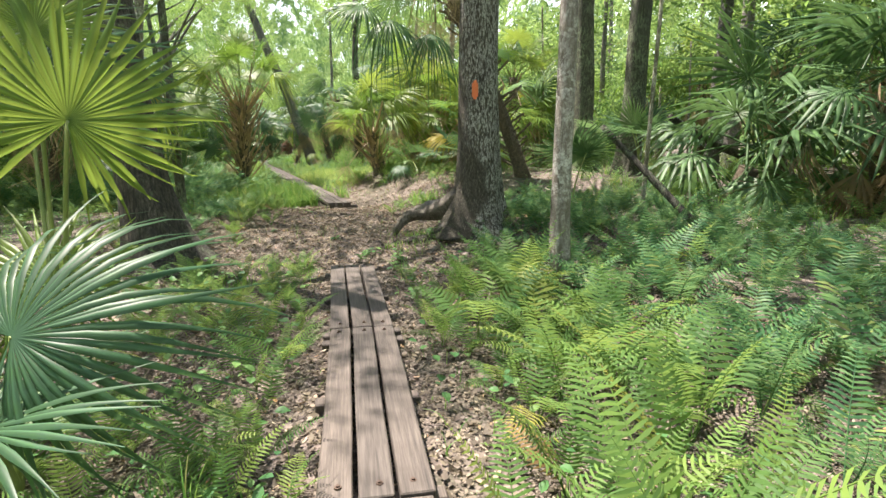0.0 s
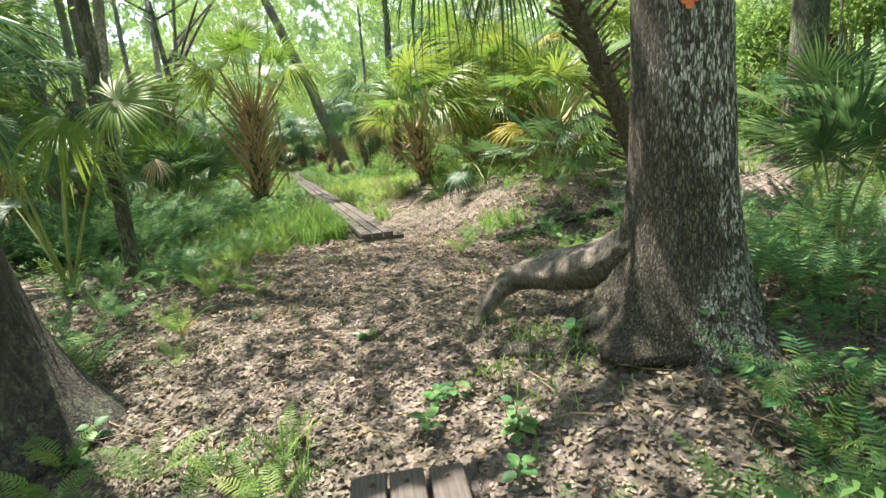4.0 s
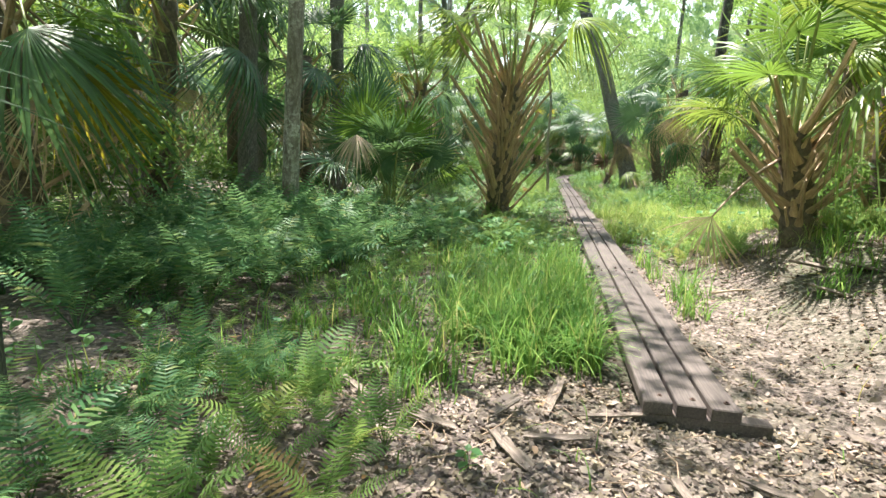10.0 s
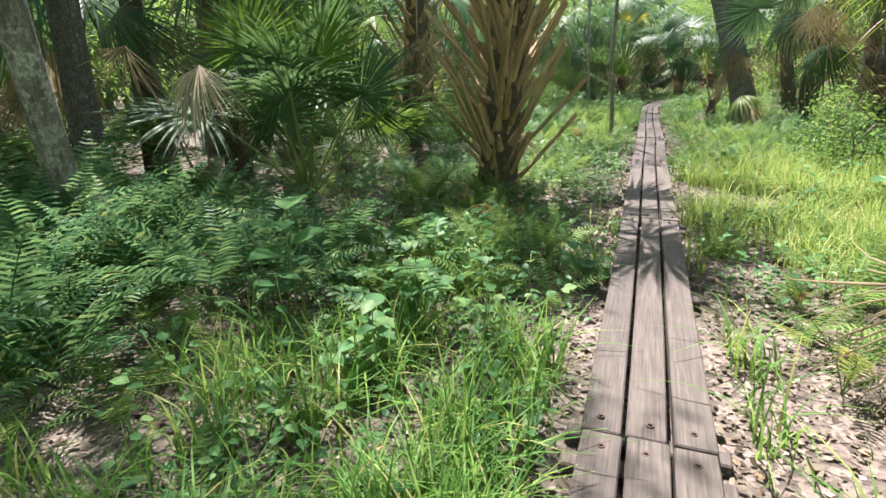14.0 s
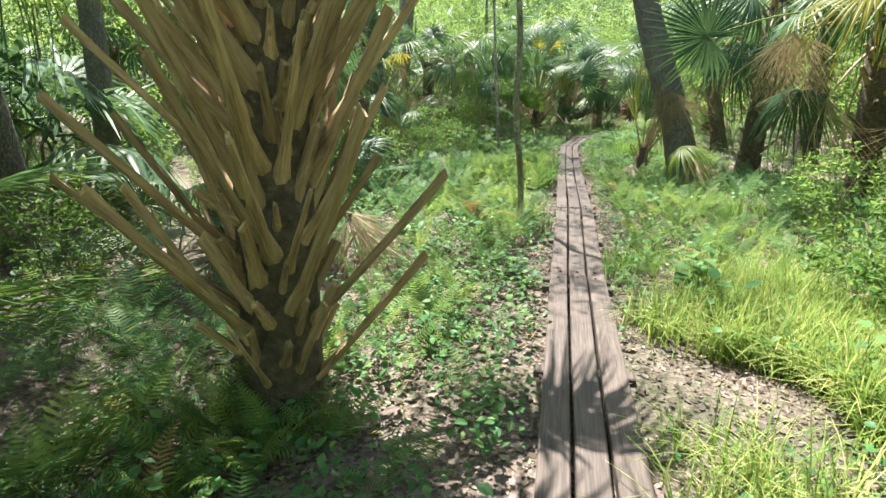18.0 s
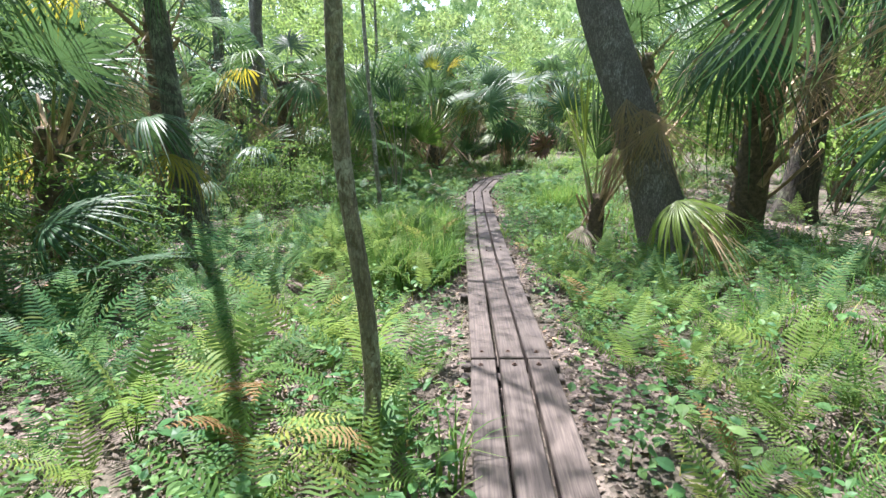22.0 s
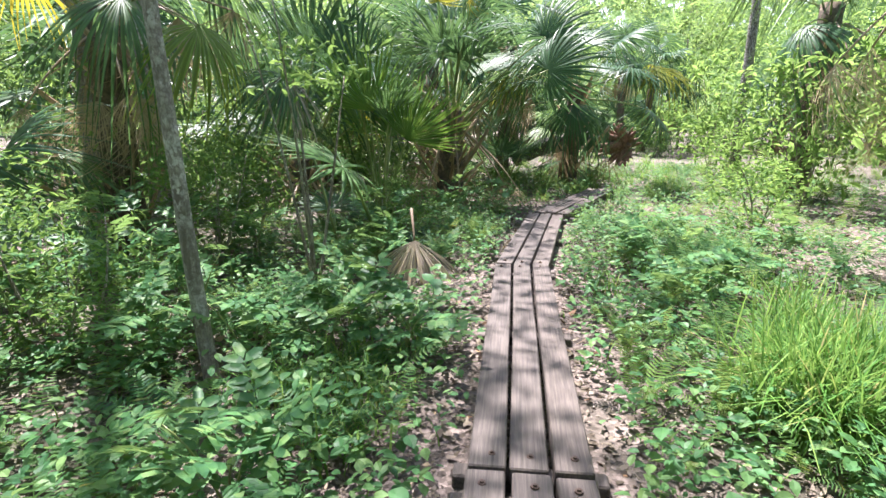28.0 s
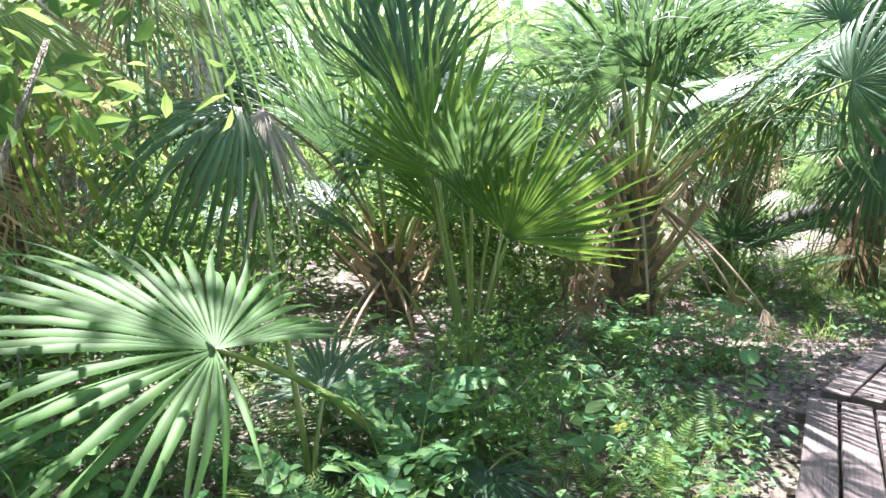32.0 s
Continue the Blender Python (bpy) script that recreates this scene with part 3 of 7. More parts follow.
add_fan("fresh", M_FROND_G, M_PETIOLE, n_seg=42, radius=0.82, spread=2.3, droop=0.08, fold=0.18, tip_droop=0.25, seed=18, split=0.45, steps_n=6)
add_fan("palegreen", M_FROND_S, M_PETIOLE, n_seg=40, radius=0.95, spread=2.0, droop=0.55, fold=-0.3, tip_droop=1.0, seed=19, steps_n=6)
add_fan("tall", M_FROND, M_PETIOLE, n_seg=40, radius=1.05, spread=1.25, droop=0.1, fold=0.3, tip_droop=0.25, seed=21, split=0.5, steps_n=6)
# The tall fan again in a lighter green, so the bend palm looks lit.
add_fan("talllit", M_FROND_G, M_PETIOLE, n_seg=40, radius=1.05, spread=1.35, droop=0.1, fold=0.25, tip_droop=0.25, seed=23, split=0.55, steps_n=6)
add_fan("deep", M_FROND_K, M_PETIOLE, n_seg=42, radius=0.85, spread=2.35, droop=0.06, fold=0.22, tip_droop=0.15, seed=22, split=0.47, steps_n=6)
add_fan("tanfan", M_FROND_T, M_PETIOLE_D, n_seg=32, radius=0.7, spread=1.2, droop=0.3, fold=-0.25, tip_droop=0.5, seed=17, ragged=0.16, split=0.6, steps_n=6)
LABELS = {"sunny": "yellow-green frond tinted to look sunlit", "sunspear": "unopened bright green frond", "bleached": "bleached dry frond", "tanfan": "dry tan frond", "dead": "dry tan hanging frond", "withered": "withered tan frond", "yellow": "yellowing frond", "fardead": "dry tan hanging frond"}


def frond(parent, base, az, el, scale, key, tilt=0.0, roll=0.0, reach=1.0):
    """A leaf whose stalk starts at base and rises el degrees towards az (degrees from +y, anticlockwise); tilt bends the blade down."""
    blade, pet = FANS[key]
    m = Matrix.Translation(base) @ pose(0, 0, 0, 0, 0, az) @ pose(0, 0, 0, el) @ Matrix.Translation((0, PETIOLE_LEN * scale * reach, 0))
    hub = m @ pose(0, 0, 0, -tilt, roll, 0) @ Matrix.Scale(scale, 4)
    ob = part("frond", blade, parent, LABELS.get(key, ""), hub)
    if key.startswith("far"):
        return ob
    back = hub.inverted() @ m @ Matrix.Scale(scale, 4) @ Matrix.Diagonal((1, reach, 1, 1))
    part("petiole", pet, ob, "", back)
    return ob


def boot_mesh(name, length, w, seed):
    """A cut leaf base: broad and hollow at the trunk, narrowing to a ragged stub."""
    r = np.random.default_rng(seed)
    n = 10
    t = np.linspace(0, 1, n)
    wid = w * (0.42 + 1.5 * np.exp(-t * 5.5)) * (1 - 0.45 * t**3) * (1 + r.normal(0, 0.05, n))
    lift = 0.045 * length * t**2 + r.normal(0, 0.003, n)
    vs, q = [], []
    for k in range(n):
        th = 0.011 + 0.012 * t[k]
        for u_, hgt in ((-1, 0.35 * wid[k]), (-0.45, 0.06 * wid[k]), (0.45, 0.06 * wid[k]), (1, 0.35 * wid[k])):
            vs.append((u_ * wid[k], length * t[k] + (r.normal(0, 0.012) if k == n - 1 else 0), lift[k] + hgt + th))
        for u_, hgt in ((0.95, 0.3 * wid[k]), (0.4, -0.1 * wid[k]), (-0.4, -0.1 * wid[k]), (-0.95, 0.3 * wid[k])):
            vs.append((u_ * wid[k], length * t[k], lift[k] + hgt - th))
    for k in range(n - 1):
        for c_ in range(8):
            q.append((k * 8 + c_, k * 8 + (c_ + 1) % 8, k * 8 + 8 + (c_ + 1) % 8, k * 8 + 8 + c_))
    e = (n - 1) * 8
    q += [(e, e + 1, e + 6, e + 7), (e + 1, e + 2, e + 5, e + 6), (e + 2, e + 3, e + 4, e + 5)]
    return mesh_np(name, vs, q, M_BOOT, False)


BOOTS_LONG = [boot_mesh("boot_long", 0.98, 0.044, 1), boot_mesh("boot_long", 0.7, 0.05, 2)]
BOOTS_OLD = [boot_mesh("boot_old", 0.3, 0.075, 7), boot_mesh("boot_old", 0.2, 0.08, 8)]
BOOTS_SPIKE = [boot_mesh("boot_spike", 0.46, 0.026, 5), boot_mesh("boot_spike", 0.34, 0.03, 6)]
for me in BOOTS_SPIKE + BOOTS_OLD:
    me.materials.clear()
    me.materials.append(M_PALMBARK)
BOOTS_SHORT = [boot_mesh("boot_short", 0.34, 0.062, 3), boot_mesh("boot_short", 0.26, 0.07, 4)]


def cabbage_palm(x, y, height, radius, label, lean=(0, 0), green=12, dead=3, yellow=0, boots=0, long_boots=True, scale=1.0, seed=0,
                 far=False, boot_from=0.1, group="cabbage palms", el=(75, -25), keys=("arch", "stiff", "hang"), sink=0.1, curve=0.0, spikes=False, reach=(0.75, 1.2), old=0.0, steep=False):
    r = np.random.default_rng(1000 + seed)
    z0 = float(G(x, y)) - sink
    palm = thing("cabbage_palm", x, y, z0, label, "palm", group)
    n = 5 if far else 14
    t = np.linspace(0, 1, n)
    bend = t ** (1 + curve)
    path = np.stack([lean[0] * bend, lean[1] * bend, (height + sink) * t], 1)
    rad = radius * (1.12 - 0.2 * t + 0.25 * np.exp(-t * 9))
    part("trunk", mesh_np("palm_trunk", *tube(path, rad, 8 if far else 16, ridge=0.0 if far else 0.06, seed=seed), M_PALMBARK), palm)
    top = Vector(path[-1])
    for i in range(boots):
        f = boot_from + (1 - boot_from) * (i + 0.5) / boots
        az = i * 137.5 + r.uniform(-15, 15)
        k = np.array([np.interp(f, t, path[:, c_]) for c_ in range(3)])
        me = (BOOTS_LONG if long_boots and r.random() < 0.4 + 0.4 * f else BOOTS_SHORT)[int(r.integers(2))]
        if spikes:
            me = BOOTS_SPIKE[i % 2]
        if old and f < old:
            me = BOOTS_OLD[i % 2]
        m = Matrix.Translation(k) @ pose(0, 0, 0, 0, 0, az) @ Matrix.Translation((0, radius * 0.8, 0)) @ pose(0, 0, 0, r.uniform(20, 48) if spikes else r.uniform(44, 70) if steep else r.uniform(34, 66), r.uniform(-14, 14), r.uniform(-12, 12)) @ Matrix.Scale(r.uniform(0.8, 1.4) if steep and f > 0.15 else r.uniform(0.5, 1.2), 4) @ Matrix.Diagonal((0.72, 1.1, 0.85, 1) if steep else (1, 1, 1, 1))
        part("boot", me, palm, "", m)
    total = green + yellow + dead
    for i in range(total):
        az = i * 137.5 + r.uniform(-18, 18)
        if i < green:
            f = i / max(1, green - 1)
            e, key, tilt = el[0] + (el[1] - el[0]) * f + r.uniform(-8, 8), keys[int(r.integers(len(keys)))], r.uniform(5, 35)
            if far:
                key = "far"
        elif i < green + yellow:
            e, key, tilt = r.uniform(-5, 25), "yellow", r.uniform(20, 50)
        else:
            e, key, tilt = r.uniform(-68, -35), "fardead" if far else "dead", r.uniform(0, 30)
        a_, e_ = radians(az), radians(e)
        base = top + Vector((-math.sin(a_) * radius * 0.7, math.cos(a_) * radius * 0.7, -0.25 * r.random() if e > 0 else -0.3))
        frond(palm, base, az, e, scale * r.uniform(0.85, 1.15), key, tilt, r.uniform(-25, 25), r.uniform(*reach))
    return palm


def fan_at(parent, hub, base, facing, key, scale=1.0, twist=0.0, along=None):
    """A leaf with its hub, the foot of its stalk and the way its upper side faces, all in world places."""
    o = parent.matrix_basis.translation
    hub, base = Vector(hub) - o, Vector(base) - o
    y_ = (Vector(along) if along else (hub - base)).normalized()
    z_ = Vector(facing).normalized()
    z_ = (z_ - y_ * z_.dot(y_)).normalized()
    m = Matrix((y_.cross(z_), y_, z_)).transposed().to_4x4()
    m.translation = hub
    m = m @ pose(0, 0, 0, 0, twist, 0) @ Matrix.Scale(scale, 4)
    ob = part("frond", FANS[key][0], parent, LABELS.get(key, ""), m)
    t = np.linspace(0, 1, 9)[:, None]
    pth = np.array(base) * (1 - t) + np.array(hub) * t + np.array([0, 0, 1.0]) * (0.07 * (hub - base).length) * np.sin(t * np.pi)
    v, q = tube(pth, np.linspace(0.018, 0.009, 9) * (0.6 + 0.4 * scale), 6)
    inv = np.array(m.inverted())
    v = v @ inv[:3, :3].T + inv[:3, 3]
    part("petiole", mesh_np("petiole", v, q, FANS[key][1].materials[0]), ob)
    return ob


def palmetto(x, y, n, scale, label, seed=0, el=(82, 35), dead=1, reach=(0.8, 1.2), keys=("stiff", "arch", "stiff"), az0=0.0, arc=360.0, far=False):
    """A young trunkless palm: long-stalked fans from the ground."""
    r = np.random.default_rng(2000 + seed)
    z0 = float(G(x, y)) - 0.05
    ob = thing("palmetto", x, y, z0, label, "palm", "young palms")
    t = np.linspace(0, 1, 5)
    part("crown_base", mesh_np("palmetto_base", *tube(np.stack([0 * t, 0 * t, 0.26 * t * scale], 1), (0.07 - 0.05 * t) * scale, 10, ridge=0.15, seed=seed), M_PALMBARK), ob)
    for i in range(n + dead):
        az = az0 + (i * 137.5) % 360 / 360 * arc - arc / 2 + r.uniform(-12, 12)
        e = el[0] + (el[1] - el[0]) * i / max(1, n - 1) + r.uniform(-6, 6)
        key = keys[int(r.integers(len(keys)))] if not far else "far"
        tilt = r.uniform(10, 45)
        if i >= n:
            e, key, tilt = r.uniform(0, 25), "withered", r.uniform(30, 70)
        a_ = radians(az)
        frond(ob, Vector((-math.sin(a_) * 0.05, math.cos(a_) * 0.05, 0.2 * scale)), az, e, scale * r.uniform(0.85, 1.12), key, tilt, r.uniform(-20, 20), r.uniform(*reach))
    return ob


# ---- trees ----
def leaf_cloud(name, n, size, rx, ry, rz, seed, material, clumps=26, flat=0.35, fold=False):
    """A crown of many small leaves in clumps, with gaps between them."""
    r = np.random.default_rng(seed)
    cc = r.normal(0, 1, (clumps, 3))
    cc /= np.linalg.norm(cc, axis=1)[:, None]
    cc *= r.uniform(0.35, 1.0, (clumps, 1)) ** 0.6 * np.array([rx, ry, rz])
    k = r.integers(clumps, size=n)
    spread = r.uniform(0.12, 0.3, clumps)[k][:, None] * np.array([rx, ry, rz * 0.8])
    p = cc[k] + r.normal(0, 1, (n, 3)) * spread
    nrm = r.normal(0, 1, (n, 3)) * np.array([0.8, 0.8, 1.0]) + np.array([0, 0, 0.7])
    nrm /= np.linalg.norm(nrm, axis=1)[:, None]
    u = np.cross(nrm, r.normal(0, 1, (n, 3)))
    u /= np.linalg.norm(u, axis=1)[:, None]
    w = np.cross(nrm, u)
    s = size * r.uniform(0.55, 1.3, (n, 1))
    if fold:
        up = nrm * s * 0.12
        v = np.stack([p - u * s, p + w * s * flat - u * s * 0.35 + up, p + w * s * flat * 0.85 + u * s * 0.35 + up, p + u * s - nrm * s * 0.25, p - w * s * flat * 0.85 + u * s * 0.35 + up, p - w * s * flat - u * s * 0.35 + up], 1).reshape(-1, 3)
        o = np.arange(n)[:, None] * 6
        return mesh_np(name, v, np.concatenate([o + np.array([0, 3, 2, 1]), o + np.array([0, 5, 4, 3])]), material, False)
    v = np.stack([p - u * s, p + w * s * flat - u * s * 0.1, p + u * s - nrm * s * 0.25, p - w * s * flat - u * s * 0.1], 1).reshape(-1, 3)
    return mesh_np(name, v, np.arange(4 * n).reshape(-1, 4), material, False)


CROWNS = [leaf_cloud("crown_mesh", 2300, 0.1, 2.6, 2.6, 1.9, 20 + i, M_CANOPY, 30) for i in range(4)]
BUSHES = [leaf_cloud("bush_mesh", 2000, 0.07, 0.95, 0.95, 0.85, 40 + i, M_SHRUB, 22) for i in range(4)]


def tree(x, y, height, r0, label, bark, lean=(0, 0), crown=True, sides=20, seed=0, flare=0.9, lobes=5, crown_scale=1.0, crown_z=None, group="trees", limbs=1, name="tree", r1=0.55, ridge=0.03, crook=None):
    r = np.random.default_rng(3000 + seed)
    z0 = float(G(x, y)) - 0.12
    ob = thing(name, x, y, z0, label, "tree", group)
    n = 30
    t = np.linspace(0, 1, n) ** 1.6
    ck_ = 0.18 * r0 if crook is None else crook
    path = np.stack([lean[0] * t + ck_ * np.sin(t * 7 + seed) + 0.5 * ck_ * np.sin(t * 19 + seed), lean[1] * t + ck_ * np.cos(t * 6 + seed), height * t], 1)
    zz = height * t
    rad = r0 * (1 - (1 - r1) * t + flare * np.exp(-zz / 0.36))
    part("trunk", mesh_np("tree_trunk", *tube(path, rad, sides, ridge=ridge, seed=seed, lobes=lobes), bark), ob)
    top = path[-1]
    cz = height * 0.55 if crown_z is None else crown_z
    for i in range(limbs):
        f = r.uniform(0.82, 0.97)
        b = np.array([np.interp(f, t, path[:, c_]) for c_ in range(3)])
        a = r.uniform(0, 6.28)
        e = b + np.array([math.cos(a), math.sin(a), r.uniform(0.3, 0.9)]) * r.uniform(1.2, 2.4)
        mid = (b + e) / 2 + r.normal(0, 0.12, 3)
        q = np.linspace(0, 1, 6)[:, None]
        pth = (1 - q) ** 2 * b + 2 * q * (1 - q) * mid + q * q * e
        part("limb", mesh_np("limb", *tube(pth, np.linspace(r0 * 0.35, r0 * 0.08, 6), 7, seed=i), bark), ob)
    if crown:
        part("crown", CROWNS[seed % 4], ob, "", Matrix.Translation(top) @ pose(0, 0, 0, 0, 0, seed * 77.0) @ Matrix.Scale(crown_scale, 4))
    return ob


def added_limb(owner, start, end, r0, bark, k, scale):
    """Adds a long limb with leaves at its end, mostly unseen, for shade; in world places."""
    o = np.array(owner.matrix_basis.translation)
    a, b = np.array(start, float) - o, np.array(end, float) - o
    q = np.linspace(0, 1, 9)[:, None]
    part("limb", mesh_np("limb", *tube((1 - q) * a + q * b + np.sin(q * 3.1) * np.array([0.1, 0.1, 0.4]), np.linspace(r0, r0 * 0.35, 9), 8, seed=k), bark), owner)
    part("crown", CROWNS[k % 4], owner, "", Matrix.Translation(b) @ pose(0, 0, 0, 0, 0, k * 47.0) @ Matrix.Scale(scale, 4))


def shrub(x, y, height, label, seed=0, wide=1.0, group="shrubs", stems=4):
    r = np.random.default_rng(4000 + seed)
    z0 = float(G(x, y)) - 0.03
    ob = thing("shrub", x, y, z0, label, "shrub", group)
    for i in range(stems):
        a = i * 2.4 + seed
        q = np.linspace(0, 1, 6)[:, None]
        e = np.array([math.cos(a) * 0.45 * wide, math.sin(a) * 0.45 * wide, height * r.uniform(0.75, 1.0)])
        pth = q * e + np.sin(q * 3.1) * r.normal(0, 0.06, 3)
        part("stem", mesh_np("shrub_stem", *tube(pth, np.linspace(0.016, 0.006, 6), 6), M_SAPLING), ob)
    part("foliage", BUSHES[seed % 4], ob, "", Matrix.Translation((0, 0, height * 0.6)) @ pose(0, 0, 0, 0, 0, seed * 51.0) @ Matrix.Diagonal((wide, wide, height * 0.55, 1)))
    return ob


BROAD = leaf_cloud("broad_leaves", 300, 0.07, 0.9, 0.9, 0.45, 71, M_SHRUB, 26, 0.42, True)
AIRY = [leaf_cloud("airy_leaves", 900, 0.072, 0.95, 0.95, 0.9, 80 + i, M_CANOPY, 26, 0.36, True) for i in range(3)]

AIRY_D = [leaf_cloud("fine_leaves", 1700, 0.046, 0.95, 0.95, 0.9, 90 + i, M_SHRUB, 40, 0.4, True) for i in range(3)]


def airy_shrub(x, y, height, label, seed, wide):
    r = np.random.default_rng(4500 + seed)
    ob = thing("shrub", x, y, float(G(x, y)) - 0.03, label, "shrub", "shrubs")
    for i in range(5):
        a = i * 1.3 + seed
        q = np.linspace(0, 1, 6)[:, None]
        e = np.array([math.cos(a) * 0.5 * wide, math.sin(a) * 0.5 * wide, height * r.uniform(0.7, 1.0)])
        part("stem", mesh_np("shrub_stem", *tube(q * e + np.sin(q * 3.1) * r.normal(0, 0.06, 3), np.linspace(0.013, 0.005, 6), 6), M_SAPLING), ob)
    part("foliage", (AIRY_D if seed >= 20 else AIRY)[seed % 3], ob, "", Matrix.Translation((0, 0, height * 0.62)) @ pose(0, 0, 0, 0, 0, seed * 51.0) @ Matrix.Diagonal((wide, wide, height * 0.5, 1)))
    return ob


def broad_sapling(x, y, height, label, seed, turn):
    ob = thing("sapling", x, y, float(G(x, y)) - 0.03, label, "sapling")
    q = np.linspace(0, 1, 8)[:, None]
    for k in range(4):
        e = np.array([0.4 * math.cos(turn + k * 1.2), 0.4 * math.sin(turn + k * 1.2), height * (0.85 + 0.08 * k)])
        part("stem", mesh_np("sapling_stem", *tube(q * e + np.sin(q * 3.1) * np.array([0.08, -0.06, 0.1]), np.linspace(0.016, 0.005, 8), 6), M_SAPLING), ob)
    part("foliage", BROAD, ob, "", Matrix.Translation((0.2 * math.cos(turn), 0.2 * math.sin(turn), height * 0.88)) @ pose(0, 0, 0, 0, 0, seed * 40.0) @ Matrix.Scale(0.62, 4))
    return ob


# ---- ferns, herbs, grass ----
def fern_frond_arrays(seed, pairs=21, bend=0.5, wmax=0.17, fine=True):
    """One frond, 1 long from its foot at the origin, arching along +y; two rows of leaflets."""
    r = np.random.default_rng(seed)
    pieces = []

    ss_ = np.linspace(0, 1, 30)
    ang = radians(72) - bend * 2.0 * ss_ ** 1.3
    ds = 1 / 29
    py = np.concatenate([[0], np.cumsum(np.cos(ang[:-1]) * ds)])
    pz = np.concatenate([[0], np.cumsum(np.sin(ang[:-1]) * ds)])
    path = np.stack([0.02 * np.sin(ss_ * 4 + seed), py, pz], 1)
    k_ = 8 if fine else 5
    pieces.append(tube(path[np.linspace(0, 29, k_).astype(int)], np.linspace(0.006, 0.0015, k_), 4 if fine else 3, caps=False))
    for i in range(pairs):
        s = 0.2 + 0.79 * (i + 0.5) / pairs
        k = s * 29
        c_ = np.array([np.interp(k, np.arange(30), path[:, j]) for j in range(3)])
        a = np.interp(k, np.arange(30), ang)
        fwd, up = np.array([0, math.cos(a), math.sin(a)]), np.array([0, -math.sin(a), math.cos(a)])
        prof = min(1.0, (s - 0.12) / 0.25) * (1 - max(0, (s - 0.35) / 0.65) ** 1.5)
        for sd in (-1, 1):
            ln = wmax * max(0.12, prof) * r.uniform(0.88, 1.1)
            w = 0.29 * 0.79 / pairs * (0.5 + 0.7 * prof)
            out = np.array([sd, 0, 0]) * 0.93 + fwd * 0.3 + up * r.uniform(-0.08, 0.14)
            sag = -0.16 * ln
            p0, p1, p2 = c_, c_ + out * ln * 0.55 + up * 0.03 * ln, c_ + out * ln + up * sag
            wv = fwd * w
            vs = np.array([p0 - wv * 0.6, p0 + wv * 0.6, p1 + wv, p1 - wv, p2 + wv * 0.12, p2 - wv * 0.12])
            pieces.append((vs[[0, 1, 2, 3, 4, 5]], np.array([(0, 1, 2, 3), (3, 2, 4, 5)])) if fine else (np.array([p0 - wv * 0.5, p0 + wv * 0.9, p2 + wv * 0.4, p2 - wv * 0.4]), np.array([(0, 1, 2, 3)])))
    return joined(pieces)


FERN_ARR = [fern_frond_arrays(1, 20, 0.45, 0.185), fern_frond_arrays(2, 18, 0.7, 0.205), fern_frond_arrays(3, 22, 0.3, 0.165)]
FERN_ME = [mesh_np("fern_frond", v, q, M_FERN) for v, q in FERN_ARR]
FERN_DRY = mesh_np("fern_frond_dry", *FERN_ARR[1], M_FERN_DRY)


def fern(x, y, size, seed, n=7, label="bright green fern with arching feathered fronds"):
    r = np.random.default_rng(5000 + seed)
    ob = thing("fern", x, y, float(G(x, y)) - 0.01, label, "fern", "ferns", r.uniform(0, 360))
    for i in range(n):
        az = i * 360 / n + r.uniform(-28, 28)
        dry = r.random() < 0.02
        me = FERN_DRY if dry else FERN_ME[int(r.integers(3))]
        part("frond", me, ob, "rust brown dry frond" if dry else "", pose(0, 0, 0, r.uniform(-22, 14), r.uniform(-14, 14), az) @ Matrix.Scale(size * r.uniform(0.7, 1.15), 4))
    return ob


def scatter_arrays(arr, xs, ys, zs, az, pitch, roll, size):
    """Many placed copies of one small mesh as one pair of arrays."""
    v, q = arr
    ca, sa, cp, sp, cr, sr = np.cos(az), np.sin(az), np.cos(pitch), np.sin(pitch), np.cos(roll), np.sin(roll)
    n = len(xs)
    V = np.repeat(v[None], n, 0) * size[:, None, None]
    x1 = V[..., 0] * cr[:, None] + V[..., 2] * sr[:, None]
    z1 = -V[..., 0] * sr[:, None] + V[..., 2] * cr[:, None]
    y2 = V[..., 1] * cp[:, None] - z1 * sp[:, None]
    z2 = V[..., 1] * sp[:, None] + z1 * cp[:, None]
    x3 = x1 * ca[:, None] - y2 * sa[:, None]
    y3 = x1 * sa[:, None] + y2 * ca[:, None]
    V = np.stack([x3 + xs[:, None], y3 + ys[:, None], z2 + zs[:, None]], -1).reshape(-1, 3)
    Q = (q[None] + (np.arange(n) * len(v))[:, None, None]).reshape(-1, q.shape[1])
    return V, Q


def stuff(name, arr, material, label, category, smooth=True):
    ob = new(name, mesh_np(name, *arr, material, smooth))
    return tagged(ob, label, category, kind="stuff")


def near_trail(n, lo, hi, y0, y1, side=0):
    """Random points at lo to hi metres from the trail."""
    out = []
    while len(out) < n:
        k = n * 3
        x, y = RNG.uniform(-24, 13, k), RNG.uniform(y0, y1, k)
        d, s, _ = off_line(x, y, TRAIL)
        ok = (d > lo) & (d < hi) & (board_gap(x, y) > min(lo, 0.34))
        if side:
            ok &= s == side
        out += list(zip(x[ok], y[ok]))
    a = np.array(out[:n])
    return a[:, 0], a[:, 1]

# ---- boardwalk ----
PLANK_W, PLANK_GAP, PLANK_T, TOP = 0.15, 0.02, 0.075, 0.12


